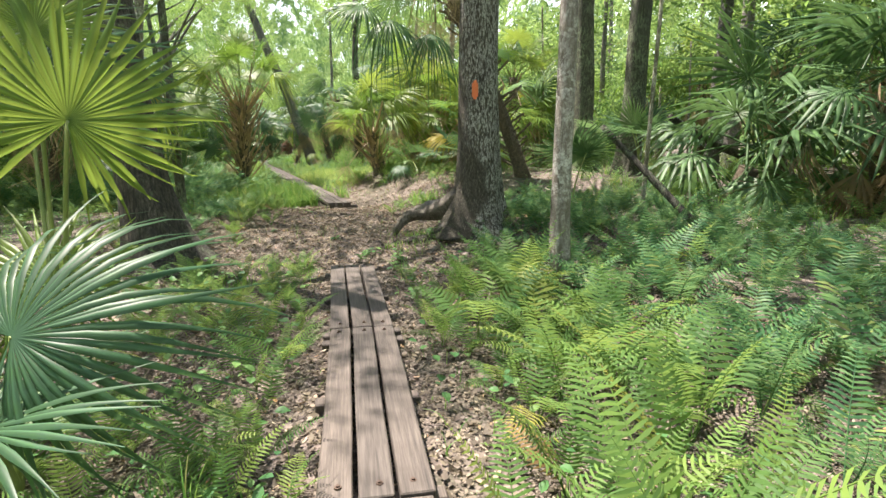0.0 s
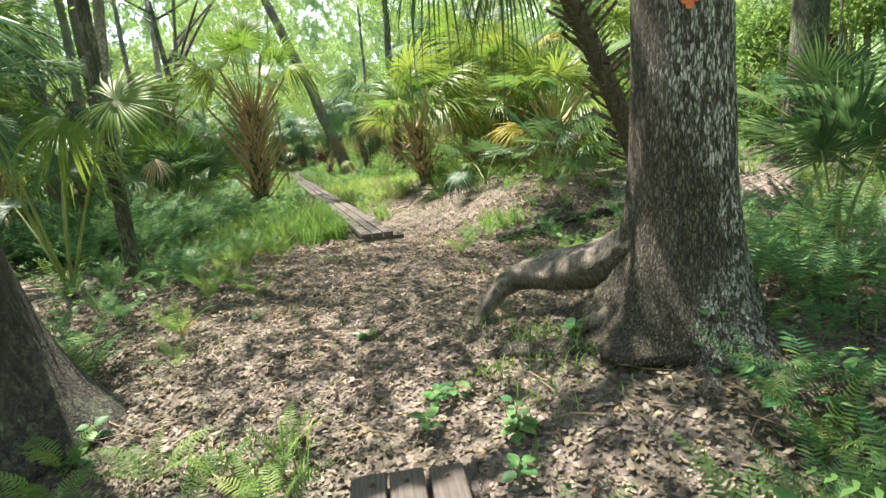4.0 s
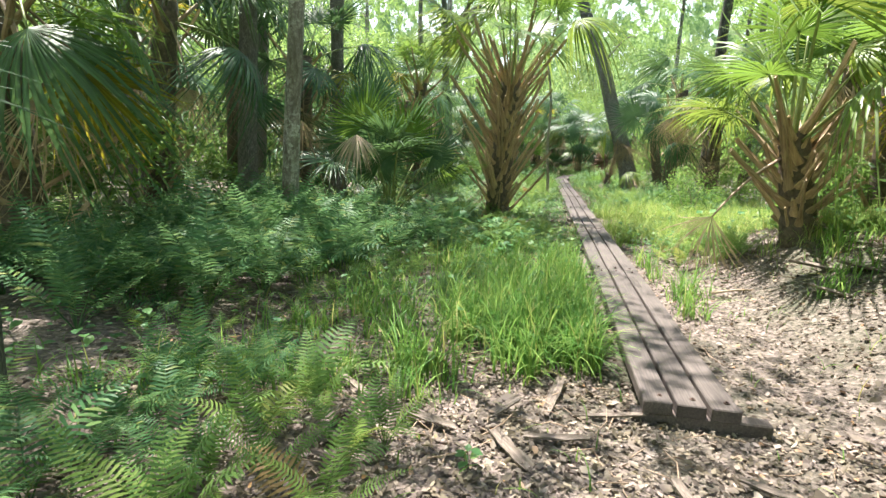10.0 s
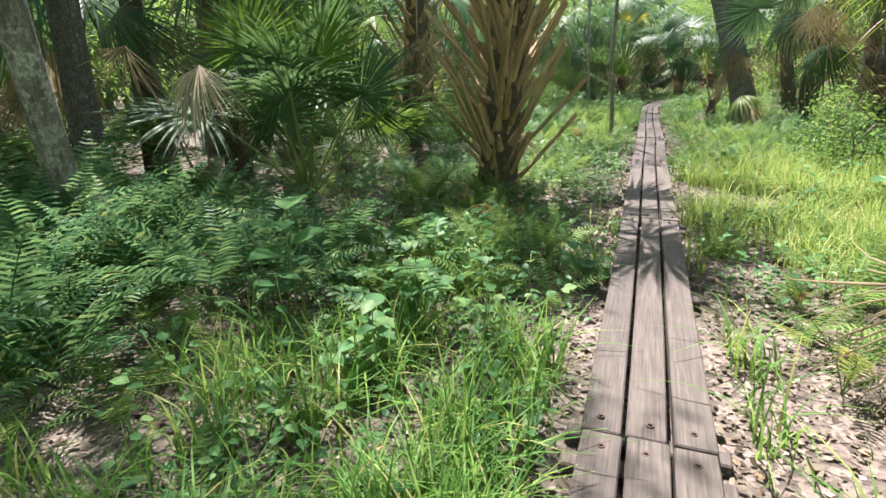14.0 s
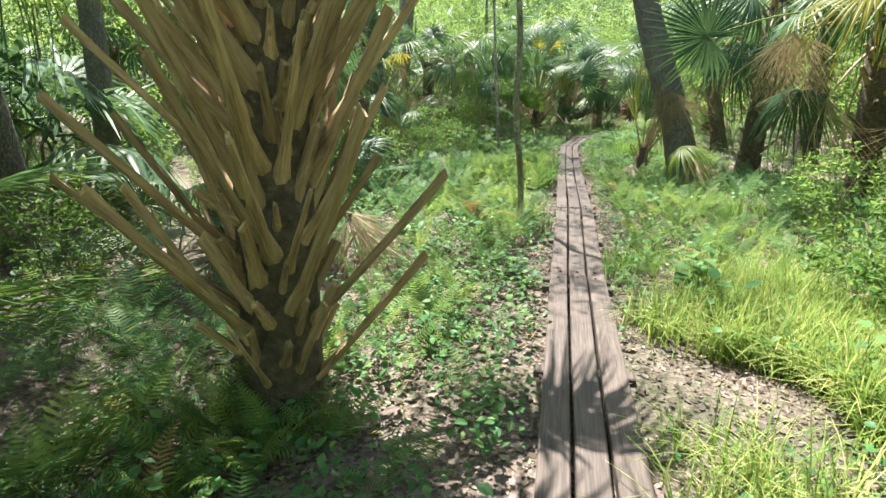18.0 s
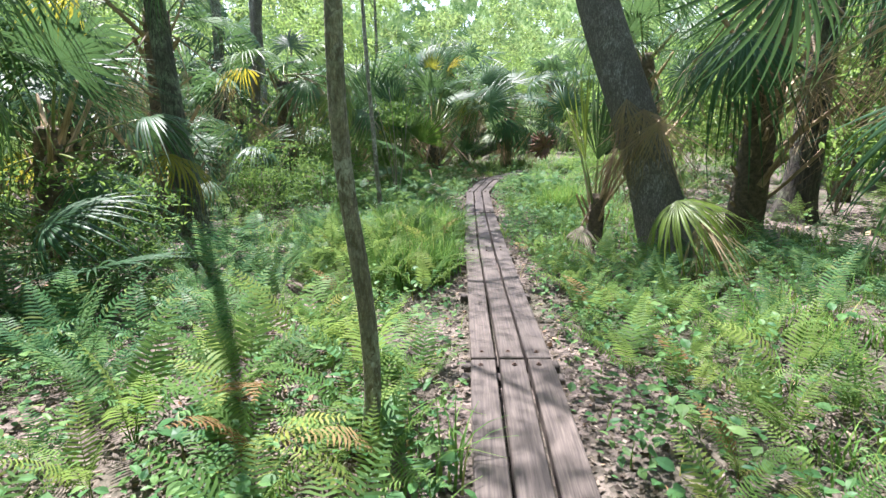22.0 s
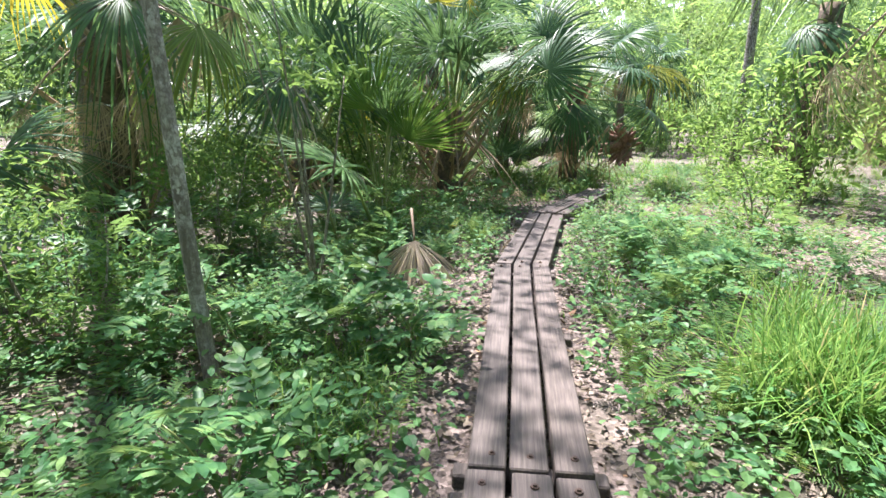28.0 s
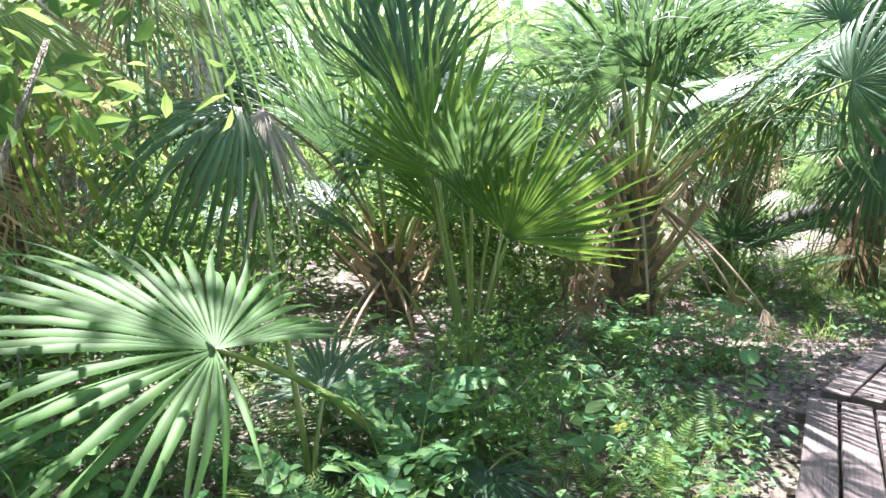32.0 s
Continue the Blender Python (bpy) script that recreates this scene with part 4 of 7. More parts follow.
def plank_mesh(length, seed):
    r = np.random.default_rng(seed)
    bm = bmesh.new()
    bmesh.ops.create_cube(bm, size=1.0)
    bmesh.ops.scale(bm, vec=(PLANK_W, length, PLANK_T), verts=bm.verts)
    bmesh.ops.subdivide_edges(bm, edges=[e for e in bm.edges if abs(e.verts[0].co.y - e.verts[1].co.y) > 0.1], cuts=7)
    bmesh.ops.bevel(bm, geom=[e for e in bm.edges if e.is_boundary is False and e.calc_face_angle(0) > 1.0], offset=0.006, segments=1, affect="EDGES")
    for v in bm.verts:
        s = v.co.y / length
        v.co.z += 0.004 * math.sin(s * 5 + seed) - 0.006 * s * s
        v.co.x += 0.002 * math.sin(s * 9 + seed * 2) + r.normal(0, 0.0006)
    me = bpy.data.meshes.new("plank")
    bm.to_mesh(me)
    bm.free()
    me.materials.append(M_PLANK)
    return me


def bolt_mesh():
    bm = bmesh.new()
    bmesh.ops.create_cone(bm, cap_ends=True, segments=14, radius1=0.017, radius2=0.015, depth=0.006)
    bmesh.ops.create_cone(bm, cap_ends=True, segments=6, radius1=0.009, radius2=0.008, depth=0.009, matrix=Matrix.Translation((0, 0, 0.006)))
    me = bpy.data.meshes.new("bolt")
    bm.to_mesh(me)
    bm.free()
    me.materials.append(M_BOLT)
    return me


def beam_mesh(length, w, h):
    bm = bmesh.new()
    bmesh.ops.create_cube(bm, size=1.0)
    bmesh.ops.scale(bm, vec=(length, w, h), verts=bm.verts)
    bmesh.ops.bevel(bm, geom=bm.edges[:], offset=0.008, segments=1, affect="EDGES")
    me = bpy.data.meshes.new("sleeper")
    bm.to_mesh(me)
    bm.free()
    me.materials.append(M_PLANK)
    return me


BOLT = bolt_mesh()


def boardwalk(points, label, seed):
    x0, y0 = points[0]
    walk_ob = thing("boardwalk", x0, y0, 0.0, label, "boardwalk", "boardwalk sections")
    for k, (a, b) in enumerate(zip(points[:-1], points[1:])):
        a, b = Vector(a), Vector(b)
        d = b - a
        ln = d.length
        rz = math.degrees(math.atan2(-d.x, d.y))
        mid = (a + b) / 2
        r = np.random.default_rng(seed * 50 + k)
        for j in (-1, 0, 1):
            me = plank_mesh(ln - 0.012, seed * 100 + k * 3 + j)
            z = TOP - PLANK_T / 2 + r.uniform(-0.004, 0.004)
            pl = part("plank", me, walk_ob, "", Matrix.Translation((mid.x - x0, mid.y - y0, z)) @ pose(0, 0, 0, r.uniform(-0.15, 0.15), r.uniform(-0.8, 0.8), rz + r.uniform(-0.2, 0.2)) @ Matrix.Translation((j * (PLANK_W + PLANK_GAP), 0, 0)))
            for e in (-1, 1):
                part("bolt", BOLT, pl, "", Matrix.Translation((r.uniform(-0.02, 0.02), e * (ln / 2 - 0.09), PLANK_T / 2 + 0.001)))
        for e in (0.09, 0.5, ln - 0.09):
            e = ln / 2 if e == 0.5 else e
            q = a + d.normalized() * e
            part("sleeper", beam_mesh(0.62 if e != 0.09 or k else 0.72, 0.09, 0.085), walk_ob, "", Matrix.Translation((q.x - x0 + (0.06 if k == 0 and e == 0.09 else 0), q.y - y0, TOP - PLANK_T - 0.043)) @ pose(0, 0, 0, 0, 0, rz))
    return walk_ob


boardwalk(WALK_A, "weathered grey-brown three-plank boardwalk on the forest floor", 1)
boardwalk(WALK_B, "long weathered three-plank boardwalk through grass and ferns", 2)
boardwalk(WALK_C, "weathered three-plank boardwalk section beyond a bend", 3)

# ---- the first stretch: oaks and palms round the clearing ----
oak = tree(0.40, 6.98, 12, 0.27, "tall oak with furrowed grey bark, an orange blaze and spreading roots", M_OAK, (0.35, 0.5), seed=1, sides=48, flare=0.85, lobes=5)


def root(parent, pts, r0, r1, bark, seed):
    q = np.array(pts, float)
    t = np.linspace(0, len(q) - 1, 22)
    pth = np.stack([np.interp(t, range(len(q)), q[:, c_]) for c_ in range(3)], 1)
    pth[1:-1] = (pth[:-2] + 2 * pth[1:-1] + pth[2:]) / 4
    part("root", mesh_np("root", *tube(pth, r1 + (r0 - r1) * np.linspace(1, 0, 22) ** 1.4, 16, ridge=0.17, seed=seed), bark), parent)


root(oak, [(-0.02, 0.08, 0.6), (-0.28, 0.36, 0.36), (-0.52, 0.62, 0.25), (-0.76, 0.78, 0.21), (-0.92, 0.8, 0.14), (-1.03, 0.76, 0.04), (-1.12, 0.7, -0.1), (-1.2, 0.64, -0.3)], 0.19, 0.035, M_OAK_ROOT, 1)
root(oak, [(-0.15, 0.02, 0.22), (-0.36, 0.06, 0.08), (-0.55, 0.12, -0.03), (-0.75, 0.2, -0.25)], 0.11, 0.05, M_OAK_ROOT, 9)
root(oak, [(-0.25, -0.1, 0.0), (-0.6, -0.08, -0.05), (-0.95, 0.04, -0.08), (-1.25, 0.12, -0.22)], 0.1, 0.045, M_OAK, 2)
root(oak, [(0.05, -0.25, 0.0), (0.0, -0.6, -0.06), (-0.25, -0.95, -0.2)], 0.1, 0.04, M_OAK, 3)
root(oak, [(0.2, 0.05, 0.06), (0.6, 0.0, -0.03), (0.95, 0.1, -0.16)], 0.15, 0.05, M_OAK, 4)
a_ = math.atan2(-5.0, -0.6)
bv, bq = [], []
for i in range(9):
    for j in range(5):
        an = a_ + (j - 2) * 0.062
        zz_ = 1.76 + i * 0.028
        rr_ = 0.272 + 0.034 + (0.003 if (i + j) % 2 else 0)
        bv.append((0.06 + rr_ * math.cos(an), 0.1 + rr_ * math.sin(an), zz_))
for i in range(8):
    for j in range(4):
        if not ((i in (0, 7)) and j in (0, 3)):
            o = i * 5 + j
            bq.append((o, o + 1, o + 6, o + 5))
# Unseen limbs, added to shade the ferns and the foot of the trunk.
added_limb(oak, (0.6, 7.3, 6.0), (1.2, 10.4, 8.8), 0.1, M_OAK, 0, 1.05)
added_limb(oak, (0.6, 7.2, 5.2), (-2.0, 9.2, 8.0), 0.09, M_OAK, 2, 0.75)
part("blaze", mesh_np("blaze", bv, bq, M_PAINT), oak, "faded orange paint blaze")
dark_oak = tree(-3.62, 6.62, 11, 0.3, "large dark leaning oak with a wide damp base", M_OAK_DARK, (-1.0, 0.5), seed=2, sides=36, flare=1.0, lobes=4, crown_scale=0.7)
# Unseen limb and crown, added to shade the blazed oak's base.
q = np.linspace(0, 1, 9)[:, None]
part("limb", mesh_np("limb", *tube((1 - q) * np.array([-0.2, 0.1, 5.2]) + q * np.array([1.7, 1.9, 7.0]) + np.sin(q * 3) * np.array([0, 0.1, 0.35]), np.linspace(0.1, 0.04, 9), 10, seed=3), M_OAK_DARK), dark_oak)
part("crown", CROWNS[1], dark_oak, "", Matrix.Translation((1.9, 1.8, 6.8)) @ Matrix.Scale(0.9, 4))
tree(1.22, 5.3, 10, 0.1, "slim tree with pale smooth blotched bark among ferns", M_SLIM, (0.1, 0.3), seed=3, sides=20, flare=0.5, lobes=0)
tree(3.85, 14.6, 12, 0.3, "thick mossy oak trunk with roots behind the ferns", M_MOSSY, (-0.3, 0.4), seed=4, sides=28, flare=0.6)
tree(4.6, 13.2, 12, 0.28, "thick lichen-spotted oak trunk in the shade", M_MOSSY, (0.2, 0.2), seed=5, sides=28, flare=0.6)
tree(3.0, 7.9, 7, 0.035, "thin dark sapling stem", M_SAPLING, (0.2, 0.1), seed=6, sides=8, flare=0.2, lobes=0, crown=False, limbs=2, name="sapling")
# Its crown is widened and a limb added, both unseen, to shade the clearing.
edge = tree(-4.85, 9.75, 7.5, 0.085, "thin straight mossy brown trunk at the edge of the clearing", M_MOSSY, (-0.1, 0.5), seed=7, sides=16, flare=0.35, lobes=0, limbs=3, crown_scale=1.15)
added_limb(edge, (-4.9, 10.1, 5.4), (-4.6, 11.2, 7.6), 0.04, M_MOSSY, 2, 0.6)


def fallen_log(pts, r0, r1, label, bark, seed):
    q = np.array(pts, float)
    t = np.linspace(0, len(q) - 1, 18)
    pth = np.stack([np.interp(t, range(len(q)), q[:, c_]) for c_ in range(3)], 1)
    base = pth[0].copy()
    me = mesh_np("log", *tube(pth - base, np.linspace(r0, r1, 18), 12, ridge=0.08, seed=seed), bark)
    return thing("fallen_log", *base, label, "log", "", 0.0, me)


fallen_log([(3.5, 6.3, float(G(3.5, 6.3)) - 0.1), (2.9, 7.2, 0.95), (2.35, 7.9, 1.7)], 0.055, 0.04, "dead leaning branch propped among the trees", M_OAK_DARK, 5)
fallen_log([(9.8, 15.0, float(G(9.8, 15.0)) + 0.05), (7.8, 13.2, 0.9), (5.6, 11.2, 1.4), (4.2, 10.0, 1.9)], 0.11, 0.06, "fallen bare trunk leaning in the undergrowth", M_OAK_DARK, 6)
fallen_log([(-0.5, 10.9, float(G(-0.5, 10.9)) + 0.05), (0.6, 11.2, float(G(0.6, 11.2)) + 0.06), (1.9, 11.6, float(G(1.9, 11.6)) + 0.05)], 0.06, 0.04, "rotting log half sunk in leaves", M_OAK_DARK, 7)

# the leaning palm behind the oak
lp = cabbage_palm(1.95, 12.7, 4.7, 0.14, "leaning dark palm trunk bristling with old leaf stubs", (-2.1, -0.4), 12, 4, boots=170, spikes=True, scale=1.15, seed=1, long_boots=False, curve=0.15, boot_from=0.05)
fan_at(lp, (-1.01, 11.16, 3.84), (-0.1, 12.3, 4.6), (-0.1, -0.6, 0.7), "hang", 1.1, 0, (-0.2, -0.7, -0.3))
fan_at(lp, (-0.24, 11.55, 3.64), (-0.1, 12.3, 4.6), (0.1, -0.6, 0.7), "hang", 1.0, 0, (0.2, -0.7, -0.3))
fan_at(lp, (-1.5, 10.76, 4.01), (-0.1, 12.3, 4.6), (-0.2, -0.6, 0.7), "arch", 1.1, 0, (-0.7, -0.5, -0.1))
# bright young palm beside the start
yp = palmetto(-2.25, 2.85, 3, 0.8, "young palm with broad yellow-green fans, tinted as sunlit, beside the walk", 1, (80, 60), 1, (0.7, 0.9), ("sunny",), az0=100, arc=140)
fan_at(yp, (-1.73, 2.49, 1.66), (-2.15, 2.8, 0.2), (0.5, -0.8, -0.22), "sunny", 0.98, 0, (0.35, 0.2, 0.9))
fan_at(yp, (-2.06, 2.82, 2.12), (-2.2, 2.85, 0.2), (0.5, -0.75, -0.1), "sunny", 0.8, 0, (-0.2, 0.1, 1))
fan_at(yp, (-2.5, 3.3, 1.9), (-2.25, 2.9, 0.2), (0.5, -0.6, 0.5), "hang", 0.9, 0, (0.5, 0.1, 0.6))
yq = palmetto(-1.8, 1.95, 2, 0.7, "low young palm with stiff green fans beside the walk", 2, (60, 40), 0, (0.4, 0.6), ("stiff",), az0=90, arc=120)
fan_at(yq, (-1.49, 1.69, 0.9), (-1.75, 1.9, 0.15), (0.25, -0.62, 0.7), "arch", 0.85, 0, (0.85, 0.3, 0.45))
fan_at(yq, (-1.55, 1.55, 0.62), (-1.75, 1.9, 0.15), (0.3, -0.5, 0.8), "stiff", 0.75, 0, (0.7, -0.3, 0.1))
yr = palmetto(-5.0, 9.0, 2, 0.8, "young palm with green fans and sun-tinted ones behind an oak", 12, (85, 60), 1, (1.3, 1.6), ("arch", "stiff"), az0=90, arc=160)
for hub, face, key, sc, along in [((-4.0, 8.85, 2.1), (0.25, -0.7, 0.6), "sunny", 0.9, (0.9, 0.0, -0.1)), ((-4.75, 9.1, 2.0), (0.3, -0.8, 0.4), "palegreen", 0.75, (-0.1, -0.5, -0.4)),
                                  ((-4.5, 7.5, 2.65), (0.3, -0.7, 0.6), "arch", 1.1, (0.4, -0.5, -0.2)), ((-4.9, 8.3, 2.35), (0.35, -0.8, 0.3), "stiff", 0.9, (-0.1, 0.1, 1))]:
    fan_at(yr, hub, (-5.0, 9.0, 0.2), face, key, sc, 0, along)
# palms of the first background
FIRST = [(-1.9, 16.4, 1.2, 0.17, 13, 1, 56), (-0.2, 17.4, 2.0, 0.17, 15, 5, 40), (1.1, 15.2, 1.1, 0.17, 13, 4, 26), (0.2, 19.8, 2.6, 0.17, 11, 4, 16), (-1.0, 23.2, 1.4, 0.17, 10, 4, 20), (2.5, 18.8, 3.5, 0.17, 13, 5, 14), (-1.5, 21.6, 3.1, 0.17, 12, 5, 14), (-0.9, 18.9, 3.6, 0.16, 12, 4, 14)]
for i, (x, y, h, rr, g, d, b) in enumerate(FIRST):
    cabbage_palm(x, y, h, rr, "cabbage palm with arching green fans and dry hanging leaves", (U(-0.3, 0.3), U(-0.2, 0.2)), g, d + 1, 2 if i else 0, b, True, 1.08, 10 + i, el=(86, 25), keys=("fresh", "sunny", "palegreen", "sunny") if i < 3 else ("sunny", "fresh", "arch"))
palmetto(0.55, 13.4, 9, 0.75, "young palm with stiff dark green fans on the bank", 3, (80, 20), 1)
palmetto(-0.6, 13.9, 6, 0.6, "small palm with green fans on the bank", 4, (70, 20), 1)
palmetto(1.9, 7.95, 5, 0.8, "young palm with tall dark green fans behind the blazed oak", 25, (88, 70), 0, (0.9, 1.2), ("full", "stiff"))
palmetto(4.7, 12.6, 9, 1.0, "young palm with dark green fans in shade", 5, (86, 35), 0, (0.9, 1.3))
pal = cabbage_palm(-8.3, 11.2, 2.9, 0.17, "cabbage palm with drooping fans and dry skirts at the clearing", (0.3, -0.2), 12, 5, 0, 24, True, 1.15, 21, el=(60, -15), keys=("palegreen", "arch", "fresh"))
fan_at(pal, (-7.4, 11.45, 1.95), (-8.1, 11.2, 2.9), (0.7, -0.6, 0.4), "yellow", 1.0)
fan_at(pal, (-7.3, 11.0, 2.25), (-8.1, 11.2, 2.9), (0.6, -0.6, 0.5), "hang", 1.2)
cabbage_palm(-10.4, 13.6, 3.4, 0.18, "cabbage palm with hanging dead fronds over ferns", (0.3, 0.2), 11, 5, 1, 24, True, 1.1, 22)
# Crown leans out and a limb is added, both unseen, to shade the walk.
pale = tree(-8.26, 14.4, 9, 0.12, "pale lichen-blotched trunk behind the ferns", M_SLIM, (1.5, -0.6), seed=8, sides=18, flare=0.4, lobes=0)
added_limb(pale, (-7.9, 14.25, 2.2 + 2.6), (-7.5, 16.4, 8.0), 0.05, M_SLIM, 3, 0.5)
bp = palmetto(-8.0, 16.5, 7, 1.1, "large young palm with broad dark green fans", 7, (86, 40), 1, (1.0, 1.4), ("full", "fresh"))
for hub, face, key, sc, along in [((-8.35, 16.2, 1.75), (0.5, -0.85, 0.15), "fresh", 1.15, (-0.1, 0.0, 1)), ((-7.75, 16.55, 1.55), (0.45, -0.85, 0.2), "fresh", 1.05, (0.2, 0.1, 1)),
                                  ((-8.75, 16.3, 1.45), (0.5, -0.8, 0.3), "full", 1.05, (-0.6, -0.2, 0.8)), ((-7.3, 16.75, 1.25), (0.4, -0.85, 0.3), "full", 0.85, (0.7, 0.2, 0.7)),
                                  ((-8.1, 16.3, 1.05), (0.45, -0.8, 0.4), "full", 0.9, (0.1, -0.1, 1)), ((-8.6, 16.7, 2.15), (0.5, -0.8, 0.25), "stiff", 1.0, (-0.2, 0.1, 1))]:
    fan_at(bp, hub, (-8.0, 16.5, 0.15), face, key, sc, 0, along)

# ---- the second stretch ----
cabbage_palm(-6.85, 18.35, 2.75, 0.2, "cabbage palm with a trunk crowded with long split leaf stubs", (0.1, 0.15), 14, 0, 0, 160, True, 1.1, 30, boot_from=0.02, reach=(1.2, 1.7), el=(86, 32), keys=("sunny", "fresh", "palegreen"), old=0.07, steep=True)
cabbage_palm(-10.4, 20.3, 2.9, 0.17, "cabbage palm with brown leaf stubs beyond the grass", (0.2, 0.1), 9, 4, 1, 50, True, 0.85, 31, el=(88, 35), keys=("stiff", "fresh"))
cabbage_palm(-11.0, 17.2, 3.2, 0.17, "cabbage palm with dry hanging fronds in the shade", (0.3, -0.2), 10, 7, 1, 20, True, 1.05, 32)
pe = cabbage_palm(-4.0, 26.1, 2.5, 0.17, "cabbage palm with drooping fans and a tan dry skirt", (-0.1, 0.0), 7, 4, 0, 34, False, 1.0, 33, keys=("arch", "hang"), el=(85, 20), old=0.6)
for hub, face, key, sc, along in [((-5.95, 24.62, 2.36), (-0.05, -0.95, 0.3), "full", 1.0, (-0.5, -0.3, 0.25)), ((-5.6, 25.3, 2.9), (-0.2, -0.7, 0.6), "arch", 1.0, (-0.8, -0.4, 0.1)),
                                  ((-5.03, 24.65, 2.36), (-0.1, -1, 0.25), "dead", 1.0, (0.0, -0.15, -1)), ((-4.92, 24.7, 2.3), (0.15, -1, 0.2), "dead", 0.95, (0.1, -0.1, -1)), ((-5.15, 24.75, 2.25), (-0.3, -1, 0.2), "dead", 0.9, (-0.12, -0.1, -1)),
                                  ((-4.35, 24.5, 2.75), (0.0, -0.8, 0.6), "yellow", 1.05, (-0.2, -0.7, -0.4)), ((-4.0, 24.7, 2.85), (0.1, -0.7, 0.7), "palegreen", 1.0, (0.1, -0.8, -0.1)), ((-4.9, 25.4, 1.7), (-0.2, -0.8, 0.5), "hang", 0.85, (-0.3, -0.5, -0.6))]:
    fan_at(pe, hub, (-4.1, 26.0, 2.6), face, key, sc, 0, along)
cabbage_palm(-2.2, 27.4, 2.6, 0.18, "cabbage palm with a skirt of dry fans", (-0.2, 0.1), 11, 8, 1, 30, True, 1.05, 34, keys=("palegreen", "arch", "fresh"))
lo = tree(-6.42, 27.63, 9, 0.28, "thick oak trunk leaning over palms", M_OAK_GREY, (-3.45, 0.77), seed=11, sides=32, flare=0.14, crown_scale=0.3)
# Leafy limbs added to hide the upper trunk and shade the ground.
for k, (z, end, sc) in enumerate([(4.3, (-7.3, 29.2, 5.3), 0.5), (6.0, (-10.2, 29.9, 7.6), 0.7)]):
    added_limb(lo, (-6.42 - 0.383 * z, 27.63 + 0.085 * z, z), end, 0.04, M_OAK_GREY, k, sc)
pf = cabbage_palm(-5.75, 29.1, 3.5, 0.19, "cabbage palm with wide fans beside a leaning oak", (0.2, -0.2), 9, 7, 0, 40, True, 1.1, 35, el=(70, -5), keys=("arch", "hang"))
fan_at(pf, (-6.0, 28.0, 2.5), (-5.6, 28.95, 3.5), (-0.2, -0.8, 0.4), "hang", 1.1)
fan_at(pf, (-6.6, 29.3, 2.2), (-5.7, 29.1, 3.4), (-0.5, -0.7, 0.5), "full", 0.7)
lf = thing("palm_seedling", -6.0, 26.8, float(G(-6.0, 26.8)), "low palm seedling with one broad drooping green and tan fan", "palm")
fan_at(lf, (-6.52, 26.6, 0.78), (-6.0, 26.8, 0.02), (-0.1, -0.75, 0.6), "palegreen", 0.75, 0, (0.25, -0.9, -0.15))
fan_at(lf, (-6.3, 26.5, 0.62), (-6.0, 26.8, 0.02), (0.0, -0.7, 0.7), "withered", 0.9, 0, (0.35, -0.8, -0.35))
tree(-4.9, 30.9, 9, 0.24, "dark stout trunk behind palms", M_OAK_DARK, (0.2, 0.2), seed=12, flare=0.4)
sp = thing("young_palm", -7.5, 27.75, float(G(-7.5, 27.75)) - 0.05, "young palm with one tall unopened green frond and dry tan skirt", "palm")
q = np.linspace(0, 1, 8)
part("trunk", mesh_np("young_palm_trunk", *tube(np.stack([0.03 * q, 0.05 * q, 0.75 * q], 1), 0.13 - 0.05 * q, 12, ridge=0.2, seed=4), M_PALMBARK), sp)
fan_at(sp, (-7.6, 27.6, 1.08), (-7.5, 27.75, 0.4), (-0.3, -0.9, 0.1), "sunspear", 1.08, 0, (-0.05, 0, 1))
fan_at(sp, (-7.5, 27.85, 1.1), (-7.5, 27.78, 0.4), (-0.3, -1, 0.15), "young", 1.35, 0, (0.18, 0.05, 1))
fan_at(sp, (-7.42, 27.9, 1.15), (-7.48, 27.8, 0.4), (-0.3, -1, 0.2), "young", 1.15, 0, (0.6, 0.1, 1))
fan_at(sp, (-8.0, 28.25, 1.75), (-7.52, 27.85, 0.4), (-0.1, -0.9, 0.4), "arch", 0.5, 0, (-0.3, 0.1, 0.8))
fan_at(sp, (-7.2, 27.6, 1.32), (-7.45, 27.75, 0.55), (0.1, -0.4, 0.9), "dead", 0.7, 0, (0.4, -0.35, -0.45))
fan_at(sp, (-7.05, 27.5, 1.4), (-7.45, 27.75, 0.55), (0.1, -0.4, 0.9), "dead", 0.85, 0, (0.6, -0.2, -0.6))
fan_at(sp, (-7.3, 27.7, 1.15), (-7.45, 27.85, 0.5), (0.0, -0.6, 0.8), "withered", 0.75, 0, (0.2, -0.3, -0.9))
fan_at(sp, (-7.95, 28.3, 1.6), (-7.55, 27.9, 0.4), (0, -0.6, 0.8), "dead", 0.45, 0, (-0.1, -0.4, -0.7))
for hub, face, key, sc, along in [((-6.95, 27.36, 1.68), (-0.2, -1, 0.2), "dead", 0.95, (0.0, -0.1, -1)), ((-6.78, 27.3, 1.55), (0.0, -1, 0.25), "dead", 1.0, (0.1, -0.05, -1)), ((-7.15, 27.45, 1.8), (-0.4, -1, 0.2), "withered", 1.0, (-0.1, -0.05, -1)),
                                  ((-6.1, 28.35, 2.15), (-0.1, -0.8, 0.5), "arch", 0.9, (0.7, 0.3, 0.5))]:
    fan_at(sp, hub, (-7.4, 27.8, 0.5), face, key, sc, 0, along)
